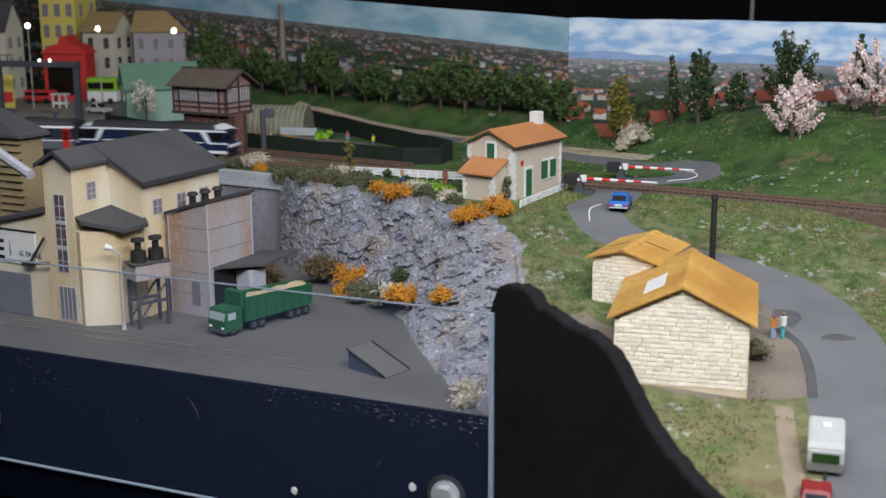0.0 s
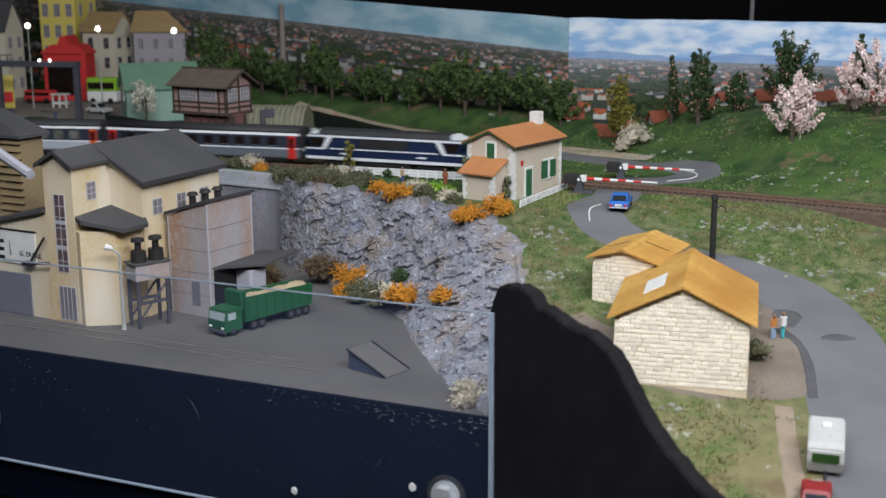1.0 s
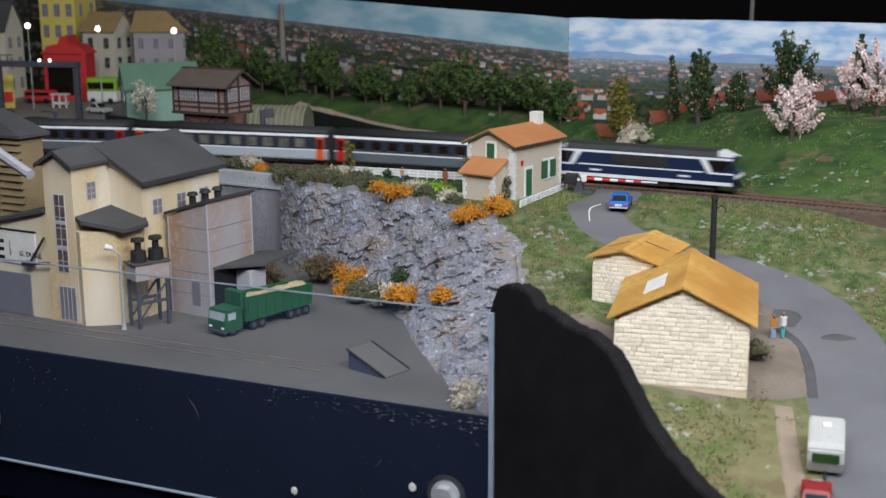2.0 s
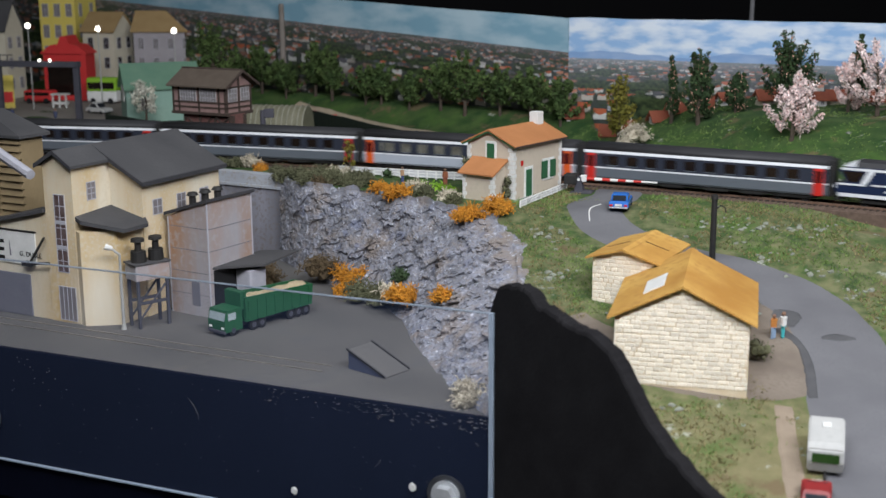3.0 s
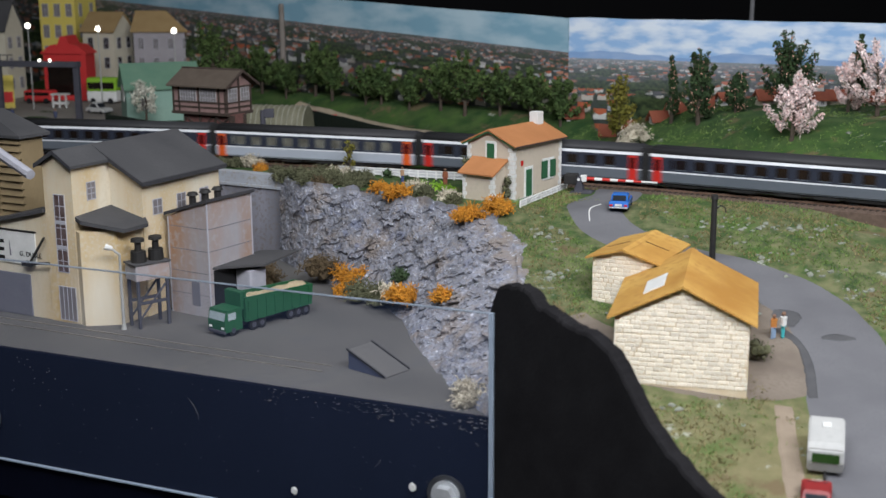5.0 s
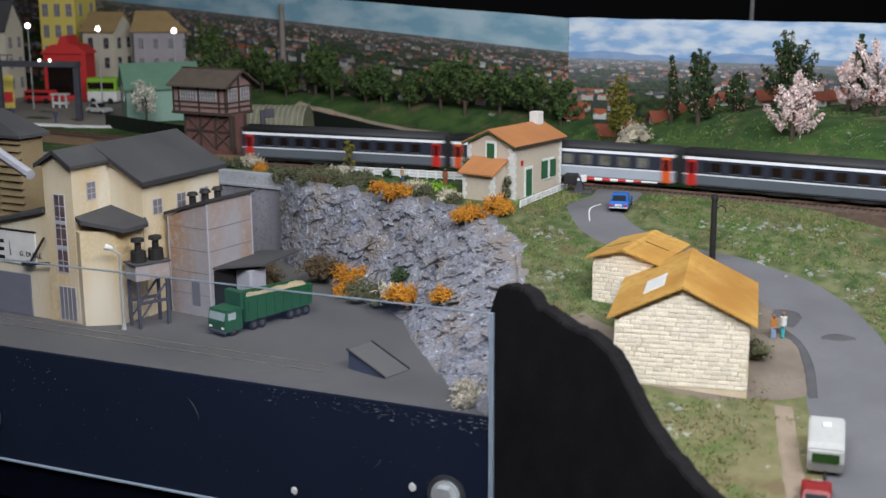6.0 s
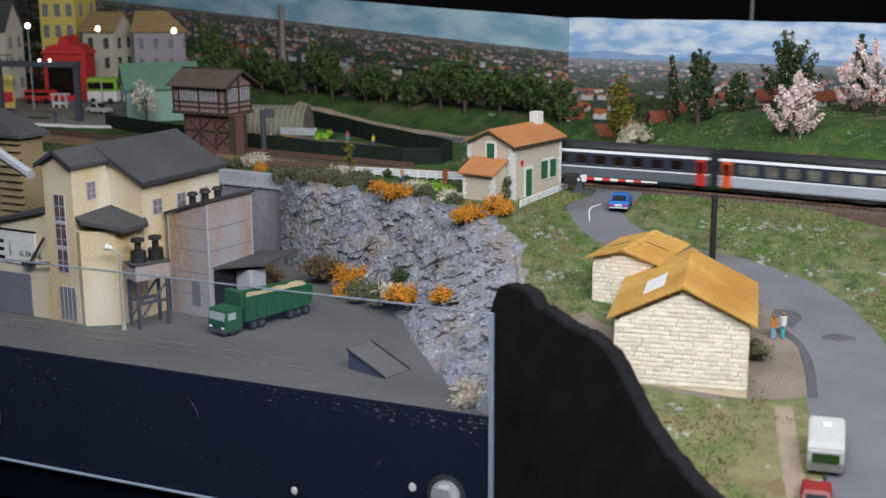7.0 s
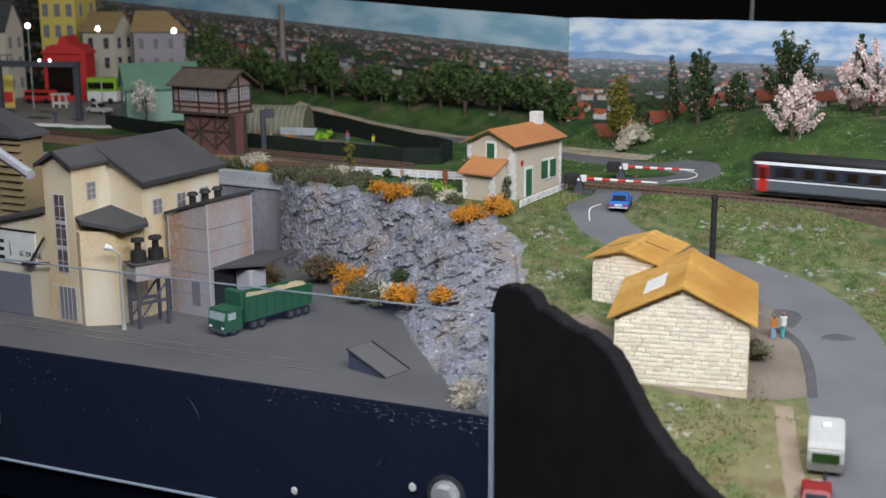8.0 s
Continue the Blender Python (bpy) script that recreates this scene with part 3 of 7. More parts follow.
M_WHITEP = mat("white_paint", (0.72, 0.72, 0.7), (0.6, 0.6, 0.58), 1.0, 0.7, 0.1)


def build_profile_board():
    """Black end board of the right module; its top follows the terrain."""
    d = Vector((12.7, -18.0)).normalized()
    prof = curve_through([(-0.4, -0.9, 0), (0.5, 0.75, 0), (2.2, 1.3, 0), (3.6, 1.3, 0), (4.9, 0.5, 0), (6.8, 0.15, 0), (8.6, -0.3, 0), (10.5, -0.35, 0), (12.6, -1.4, 0), (14.1, -2.9, 0), (15.9, -4.8, 0), (18.3, -6.5, 0), (22.0, -8.2, 0), (27, -9.2, 0), (34, -11.5, 0)], 200)
    bm = bmesh.new()
    rings = []
    for p in prof:
        u, z = p.x, p.y + 0.22 * noise.noise((p.x * 1.1, 0, 5)) + 0.1 * noise.noise((p.x * 4.3, 0, 8))
        x, y = 3.7 + d.x * u, 88 + d.y * u
        ring = []
        for off, dz in ((0, -26), (0, -0.25), (0.12, -0.02), (0.5, 0.08), (1.0, 0.03), (1.3, -0.2), (1.4, -26)):
            zz = dz if dz < -20 else z + dz + 0.06 * noise.noise((u * 2.5, off * 3, 2))
            ring.append(bm.verts.new((x + d.y * -1 * off, y + d.x * off, zz)))
        rings.append(ring)
    for a, b in zip(rings, rings[1:]):
        for i in range(6):
            bm.faces.new((a[i], a[i + 1], b[i + 1], b[i]))
    bm.faces.new(rings[0])
    bm.faces.new(rings[-1][::-1])
    bmesh.ops.recalc_face_normals(bm, faces=bm.faces[:])
    solid("profile_board", bm, M_BLACK, "matt black end board cut to the terrain profile", "board", kind="structure")


M_STEEL = mat("zinc_steel", (0.5, 0.52, 0.54), (0.62, 0.64, 0.66), 2, 0.35, 0.05, 0.45)


M_STEELD = mat("dull_steel", (0.16, 0.17, 0.19), (0.24, 0.25, 0.27), 1.2, 0.3, 0.05, 0.8)


def build_bolt(u, z):
    b = thing("bolt", 3.25 + FAS.x * u, 88.1 + FAS.y * u, z, FAS_TURN, "zinc-plated hex bolt with a broad washer", "bolt", "bolts of the screen")
    part("washer", rod((0, -0.56, 0), (0, -0.72, 0), 1.6, n=40), M_STEELD, b)
    part("flange", rod((0, -0.72, 0), (0, -0.86, 0), 1.2, n=32), M_STEEL, b)
    part("hex_head", rod((0, -0.86, 0), (0, -1.45, 0), 0.95, 0.9, n=6), M_STEEL, b)


def build_flecks():
    """Chips and dust on the fascia."""
    rnd = random.Random(4)
    m = mat("chipped_paint", (0.2, 0.19, 0.18), (0.08, 0.075, 0.07), 3, 0.9, 0)
    bm = bmesh.new()
    for _ in range(130):
        u, z = -rnd.random() ** 0.8 * 46, -10.2 - rnd.random() ** 1.4 * 8
        r = rnd.choice((0.014, 0.014, 0.02, 0.03, 0.035, 0.055))
        rod((u, -0.02, z), (u + rnd.uniform(-0.06, 0.06), 0.02, z), r, r * 0.7, 6, bm)
    for _ in range(40):
        u, z = -rnd.random() * 14, -9.75 - rnd.random() * 0.9
        box(u, -0.02, z, u + rnd.uniform(0.1, 0.5), 0.02, z + 0.012, 0, bm)
    # long curved scratches
    for u0, z0, turn, length in ((-26.9, -11.6, -0.7, 2.0), (-9.0, -14.2, -1.9, 0.9)):
        p = Vector((u0, 0, z0))
        for k in range(9):
            d = Vector((math.cos(turn - 0.09 * k), 0, math.sin(turn - 0.09 * k))) * length / 9
            rod(p, p + d, 0.014, 0.012, 4, bm)
            p += d
    # frayed grain along the top edge
    for _ in range(90):
        u, z = -rnd.random() ** 1.5 * 20, -9.62 - rnd.random() ** 2 * 1.3
        r = 0.03 + 0.08 * rnd.random() ** 3
        bmesh.ops.create_icosphere(bm, subdivisions=1, radius=1, matrix=Matrix.Translation((u, 0, z)) @ Matrix.Diagonal((r * rnd.uniform(1, 3), 0.03, r * 0.5, 1)))
    solid("paint_chips", bm, m, "pale paint chips and scratches on the fascia", "scratches", 3.25, 88.1, 0, FAS_TURN, kind="stuff")
    for u, z, r in ((-16.6, -17.9, 0.3), (-6.0, -15.8, 0.32)):
        bm = rod((u, -0.62, z), (u, -0.55, z), r * 0.8, r, 16)
        for v in bm.verts:
            v.co.z += (v.co.z - z) * 0.45 * noise.noise((v.co.x * 4, 0, v.co.z * 3)) + (v.co.z - z) * 0.2
        solid("paint_blob", bm, M_WHITEP, "pale blob of dried glue on the screen", "blob", 3.25, 88.1, 0, FAS_TURN)


# ---- vegetation ----
def leaves(name, lobes, n, size, material, parent, seed, long=1.0, fill=0.35):
    """A crown of many small leaf flakes gathered in lobes (x, y, z, r)."""
    rnd = random.Random(seed)
    vs, fs = [], []
    weights = [l[3] ** 2 for l in lobes]
    for lobe in rnd.choices(lobes, weights, k=n):
        d = Vector((rnd.gauss(0, 1), rnd.gauss(0, 1), rnd.gauss(0, 1))).normalized()
        r = lobe[3] * (fill + (1 - fill) * rnd.random() ** 0.5) * (0.8 + 0.45 * noise.noise((d.x * 2 + seed, d.y * 2, d.z * 2)))
        c = Vector(lobe[:3]) + d * r
        a = Vector((rnd.gauss(0, 1), rnd.gauss(0, 1), rnd.gauss(0, 1))).normalized()
        b = a.cross(d + Vector((0.01, 0, 0))).normalized()
        s = size * rnd.uniform(0.6, 1.3)
        k = len(vs)
        bend = d * s * 0.35
        vs += [(c - a * s * long) * U, (c + b * s * 0.6 + bend) * U, (c + a * s * long) * U, (c - b * s * 0.6) * U]
        fs += [(k, k + 1, k + 2), (k, k + 2, k + 3)]
    me = bpy.data.meshes.new(name)
    me.from_pydata(vs, [], fs)
    me.materials.append(material)
    ob = new(name, me)
    ob.parent = parent
    return ob


def tangle(name, lobes, n, length, thick, material, parent, seed):
    """A tangle of short crooked twigs, as of lichen or foam."""
    rnd = random.Random(seed)
    bm = bmesh.new()
    for lobe in rnd.choices(lobes, [l[3] ** 2 for l in lobes], k=n):
        d = Vector((rnd.gauss(0, 1), rnd.gauss(0, 1), abs(rnd.gauss(0, 0.9)))).normalized()
        p = Vector(lobe[:3]) + d * lobe[3] * rnd.uniform(0.35, 0.95)
        w = Vector((rnd.gauss(0, 1), rnd.gauss(0, 1), rnd.gauss(0, 1))).normalized()
        for _ in range(3):
            q = p + w * length * rnd.uniform(0.5, 1.0)
            rod(p, q, thick, thick * 0.8, 3, bm)
            p = q
            w = (w + Vector((rnd.gauss(0, 1), rnd.gauss(0, 1), rnd.gauss(0, 1))) * 0.8).normalized()
    return part(name, bm, material, parent)


M_BARK = mat("bark", (0.06, 0.045, 0.035), (0.1, 0.08, 0.06), 2, 0.95, 0.6)
M_LEAF = mat("dark_leaf", (0.04, 0.075, 0.024), (0.095, 0.14, 0.04), 0.3, 0.9, 0, isle=True)
M_LEAF2 = mat("olive_leaf", (0.12, 0.12, 0.02), (0.2, 0.17, 0.03), 0.3, 0.9, 0, isle=True)
M_LEAF3 = mat("fir_leaf", (0.025, 0.05, 0.02), (0.05, 0.08, 0.03), 0.3, 0.9, 0, isle=True)
M_BLOSSOM = mat("blossom", (0.8, 0.6, 0.58), (0.9, 0.82, 0.8), 0.5, 0.9, 0, c3=(0.55, 0.3, 0.28), isle=True)
M_BLOSSOM2 = mat("pale_blossom", (0.5, 0.48, 0.42), (0.62, 0.6, 0.5), 0.5, 0.9, 0, isle=True)
M_RUST = mat("rust_lichen", (0.42, 0.17, 0.02), (0.6, 0.27, 0.03), 0.4, 0.9, 0, isle=True)
M_BROWN = mat("brown_lichen", (0.085, 0.06, 0.033), (0.13, 0.095, 0.055), 0.4, 0.9, 0, isle=True)
M_OLIVE = mat("olive_lichen", (0.075, 0.08, 0.045), (0.14, 0.14, 0.08), 0.4, 0.9, 0, isle=True)
M_CREAML = mat("cream_lichen", (0.42, 0.37, 0.28), (0.55, 0.5, 0.4), 0.4, 0.9, 0, isle=True)
M_LIME = mat("lime_foam", (0.16, 0.34, 0.02), (0.24, 0.42, 0.04), 0.6, 0.9, 0.3, isle=True)
M_FIRG = mat("fir_bush", (0.03, 0.06, 0.025), (0.06, 0.09, 0.04), 0.6, 0.9, 0, isle=True)
M_PINKDOT = mat("pink_dots", (0.75, 0.35, 0.28), (0.85, 0.5, 0.4), 0.6, 0.9, 0)


def tree(x, y, z, h, r, leaf, label, seed, n=900, size=0.2, base=0.3, slim=1.0, lobes_n=9, dots=None, name="tree", group=""):
    rnd = random.Random(seed)
    t = thing(name, x, y, z, 0, label, "tree", group)
    bm = rod((0, 0, -0.2), (0.1, 0, h * 0.5), h * 0.03, h * 0.02, 8)
    rod((0.1, 0, h * 0.5), (0, 0.1, h * 0.9), h * 0.02, h * 0.008, 6, bm)
    lobes = []
    for i in range(lobes_n):
        a = i * 2.4 + rnd.random()
        f = base + (1 - base) * (i + 0.5) / lobes_n
        rr = r * (1.05 - 0.75 * abs(f - 0.55)) * rnd.uniform(0.45, 0.75)
        p = (math.cos(a) * rr, math.sin(a) * rr, h * f * rnd.uniform(0.93, 1.02))
        lobes.append((*p, r * rnd.uniform(0.38, 0.6) * slim))
        rod((0, 0, h * f * 0.72), p, h * 0.012, h * 0.004, 5, bm)
    part("trunk", bm, M_BARK, t)
    leaves("crown", lobes, n, size, leaf, t, seed)
    if dots:
        leaves("blossom", lobes, n // 12, size * 0.8, dots, t, seed + 50, fill=0.8)
    return t


def brush_tree(x, y, z, h, r, leaf, label, seed, n=2000, size=0.16, branches=14, thick=0.8, dots=None, low=0.15, lean=(0, 0), group=""):
    """A model tree of wired branches that rise like bottle brushes, with gaps between them."""
    rnd = random.Random(seed)
    t = thing("tree", x, y, z, 0, label, "tree", group)
    bm = rod((0, 0, -0.3), (lean[0] * 0.3, lean[1] * 0.3, h * 0.55), h * 0.032, h * 0.02, 8)
    lobes = []
    for i in range(branches):
        g = i / max(1, branches - 1)
        f = low + (0.72 - low) * g
        a = i * 2.4 + rnd.uniform(-0.4, 0.4)
        rr = r * (1.0 - 0.62 * g) * rnd.uniform(0.65, 1.12)
        p0 = Vector((lean[0] * f * 0.5, lean[1] * f * 0.5, h * f * 0.9))
        p2 = Vector((math.cos(a) * rr + lean[0] * f, math.sin(a) * rr + lean[1] * f, h * min(0.97, f + rnd.uniform(0.16, 0.32))))
        if i == branches - 1:
            p2 = Vector((lean[0] * 0.8, lean[1] * 0.8, h * 0.96))
        p1 = p0 + (p2 - p0) * 0.55 + Vector((0, 0, -0.06 * h))
        rod(p0, p1, h * 0.012, h * 0.008, 5, bm)
        rod(p1, p2, h * 0.008, h * 0.004, 5, bm)
        for k in range(5):
            u = 0.3 + 0.7 * k / 4
            c = p0 * (1 - u) ** 2 + p1 * 2 * u * (1 - u) + p2 * u * u
            lobes.append((c.x + rnd.gauss(0, 0.1), c.y + rnd.gauss(0, 0.1), c.z, thick * rnd.uniform(0.6, 1.1) * (1.15 - 0.5 * u)))
    part("trunk", bm, M_BARK, t)
    leaves("crown", lobes, n, size, leaf, t, seed, 1.25, 0.1)
    if dots:
        leaves("blossom", lobes, n // 16, size * 0.75, dots, t, seed + 50, 1.0, 0.95)
    return t


def bush(x, y, z, r, material, label, seed, n=150, flat=0.8, wide=1.0, kind_leaf=False, name="bush"):
    rnd = random.Random(seed)
    b = thing(name, x, y, z, rnd.uniform(0, 360), label, "bush")
    lobes = [(rnd.uniform(-0.6, 0.6) * r * wide, rnd.uniform(-0.6, 0.6) * r, rnd.uniform(0.15, 0.6) * r * flat, r * rnd.uniform(0.45, 0.75)) for _ in range(6)]
    core = bmesh.new()
    for lx, ly, lz, lr in lobes:
        bmesh.ops.create_icosphere(core, subdivisions=2, radius=lr * 0.46, matrix=Matrix.Translation((lx, ly, lz)))
    for v in core.verts:
        v.co += v.co.normalized() * noise.noise(v.co * 2.2) * r * 0.25
        v.co.z = max(v.co.z, -0.3)
    if kind_leaf:
        part("foliage_core", core, material, b)
        leaves("foliage", lobes, n * 3, 0.13, material, b, seed)
    else:
        part("foliage_core", core, material, b)
        tangle("tangle", lobes, int(n * 1.9), 0.32, 0.05, material, b, seed)
    return b


def build_vegetation():
    rust, brown, olive, cream = "rust-orange lichen bush by the rock face", "dry brown lichen bush by the rock face", "grey-green lichen bush by the rock face", "pale cream lichen bush by the rock face"
    k = 100
    # at the top of the quarry
    for x, y, r, m, l, w in ((-5.1, 131.0, 1.5, M_RUST, rust, 1.4), (-7.0, 133.8, 1.3, M_RUST, rust, 1), (2.9, 121.4, 1.9, M_RUST, rust, 1.2), (5.2, 122.6, 2.1, M_RUST, rust, 0.9), (-14.5, 141.2, 2.0, M_OLIVE, olive, 1.6), (-11.5, 140, 1.6, M_OLIVE, olive, 1.5),
                             (-17.0, 142.8, 1.5, M_OLIVE, olive, 1.4), (-12.5, 143.8, 1.5, M_CREAML, cream, 1.3), (-9.3, 140.5, 1.4, M_OLIVE, olive, 1.5), (-23, 152.3, 1.7, M_CREAML, cream, 1.2), (-22, 149.3, 0.8, M_RUST, rust, 1.2), (-25.6, 152, 1.1, M_OLIVE, olive, 1),
                             (-2.6, 134.2, 1.2, M_CREAML, "grey-white lichen bush near the garden", 1.5), (-1.2, 132, 1.3, M_OLIVE, olive, 1.6), (0.6, 129.3, 1.0, M_CREAML, "grey-white lichen bush near the garden", 1.2), (-3.6, 131.3, 1.0, M_OLIVE, olive, 1.2), (-15.8, 140.0, 1.3, M_OLIVE, olive, 1.5), (-18.6, 142.6, 1.2, M_OLIVE, olive, 1.2), (-13.2, 138.8, 1.1, M_BROWN, brown, 1.4), (-10.0, 137.6, 1.2, M_OLIVE, olive, 1.5), (-19.5, 145.4, 1.2, M_OLIVE, olive, 1.4), (-16.2, 145.0, 1.0, M_BROWN, brown, 1.4), (-4.6, 135.0, 1.0, M_OLIVE, olive, 1.3), (1.2, 127.4, 0.9, M_OLIVE, olive, 1.2), (-27.5, 153.2, 1.2, M_OLIVE, olive, 1.3)):
        k += 1
        bush(x, y, ground_z(x, y) - 0.1, r, m, l, k, int(130 * r), wide=w)
    bush(-1.0, 135.8, -0.5, 1.3, M_LIME, "bright lime-green foam hedge in the garden", 150, 120, 0.6, 2.0, True)
    bush(0.8, 134.6, -0.5, 1.0, M_LIME, "bright lime-green foam hedge in the garden", 151, 100, 0.6, 1.6, True)
    bush(-6.4, 143.0, -0.5, 0.85, M_FIRG, "small dark green conifer bush", 152, 60, 1.6, 0.6, True)
    bush(-4.2, 142, -0.5, 0.6, M_FIRG, "small dark green shrub", 153, 50, 1.0, 1.0, True)
    # at its foot
    shrub = "dark green shrub on the rocks"
    for x, y, z, r, m, l, w in ((-13.0, 129.0, -8.6, 2.5, M_BROWN, brown, 1.0), (-9.4, 126.4, -8.9, 2.1, M_RUST, rust, 0.8), (-10.2, 124.0, FLOOR, 1.2, M_RUST, rust, 1.0), (-7.4, 122.0, -9.2, 2.1, M_OLIVE, olive, 1.5), (-6.0, 120.0, -9.2, 1.9, M_OLIVE, olive, 1.2),
                                (-4.9, 118.0, -8.6, 1.9, M_CREAML, cream, 1.0), (-3.4, 115.8, -8.2, 1.9, M_RUST, rust, 1.1), (0.0, 112.0, -7.0, 1.5, M_RUST, rust, 0.8), (-4.2, 121.5, -7.2, 1.0, M_FIRG, shrub, 0.8), (2.2, 111.5, -7.0, 1.3, M_OLIVE, olive, 0.9), (3.4, 111.0, -6.6, 1.5, M_FIRG, shrub, 0.9),
                                (-19.4, 129.5, FLOOR, 3.0, M_BROWN, "tall dark brown lichen bush behind the bunker", 0.5), (2.3, 92.4, FLOOR, 1.5, M_CREAML, "dry cream lichen tuft at the rock's foot", 0.8), (1.7, 90.6, FLOOR, 0.9, M_CREAML, "dry cream lichen tuft at the rock's foot", 0.8)):
        k += 1
        bush(x, y, z, r, m, l, k, int(120 * r), wide=w)
    tree(-11.0, 145.2, -0.5, 4.2, 0.9, M_LEAF2, "slender young tree with olive leaves", 31, 420, 0.14, 0.35, 1.0, 7)
    bush(2.6, 132.2, 2.6, 0.9, M_OLIVE, "climbing plant on the house wall", 33, 70, 1.3, 0.7, True, name="climber")
    # dark trees in front of the painted town
    rnd = random.Random(12)
    for i in range(13):
        f = (i + rnd.uniform(-0.25, 0.25)) / 12
        x = -36 + 54 * f
        y = 182.5 + 0.84 * (18.4 - x) - rnd.uniform(3.5, 6.5)
        brush_tree(x, y, ground_z(x, y) - 0.3, rnd.uniform(6.4, 10.2) * (1.0 if f < 0.75 else 0.92), rnd.uniform(2.9, 4.6), M_LEAF, "dark green broadleaf model tree before the backdrop", 200 + i, 3200, 0.22, 17, 0.85, None, 0.22, (rnd.uniform(-0.8, 0.8), 0), "dark trees before the backdrop")
    brush_tree(-39, 213, -0.4, 15.0, 4.8, M_LEAF, "large dark green spreading model tree", 240, 4200, 0.25, 22, 1.25, None, 0.3)
    # on the hill
    brush_tree(23.9, 168, 0.2, 9.0, 2.5, M_LEAF2, "yellow-olive poplar model tree", 250, 3200, 0.18, 18, 0.95, None, 0.1)
    for x, y, h, r, th, nb, s in ((33.6, 163, 10.2, 2.5, 0.8, 16, 1), (31.2, 169, 9.4, 0.9, 0.5, 8, 2), (44.2, 159, 10.6, 4.4, 1.0, 22, 3), (38.2, 162, 5.4, 2.4, 0.7, 10, 4), (52.5, 157, 9.8, 1.8, 0.6, 9, 6)):
        brush_tree(x, y, ground_z(x, y) - 0.2, h, r, M_LEAF3, "dark fir-green tree dotted with pink flowers", 260 + s, 4800, 0.2, nb, th, M_PINKDOT, 0.12)
    for x, y, h, r, th, nb, lean, s in ((41.0, 145.2, 8.4, 4.2, 0.95, 13, (0.6, 0), 1), (52.6, 150, 9.6, 5.6, 0.9, 16, (-1.0, 0), 3), (50.6, 155, 7.5, 2.6, 0.7, 8, (0, 0), 7)):
        brush_tree(x, y, ground_z(x, y) - 0.2, h, r, M_BLOSSOM, "blossoming cherry tree with pinkish white flowers", 270 + s, 3000, 0.16, nb, th, M_PINKDOT, 0.12, lean)
    tree(-46.0, 193, 0, 6.2, 2.2, M_BLOSSOM2, "tree with pale cream blossom", 290, 1100, 0.2, 0.3, 1.0, 10)
    bush(26.4, 165, 0.6, 2.6, M_CREAML, "dry beige shrub mound", 300, 200, 1.0, 1.2)
    bush(24.2, 161.5, 0.0, 1.5, M_CREAML, "dry beige shrub mound", 301, 120, 1.0, 1.0)


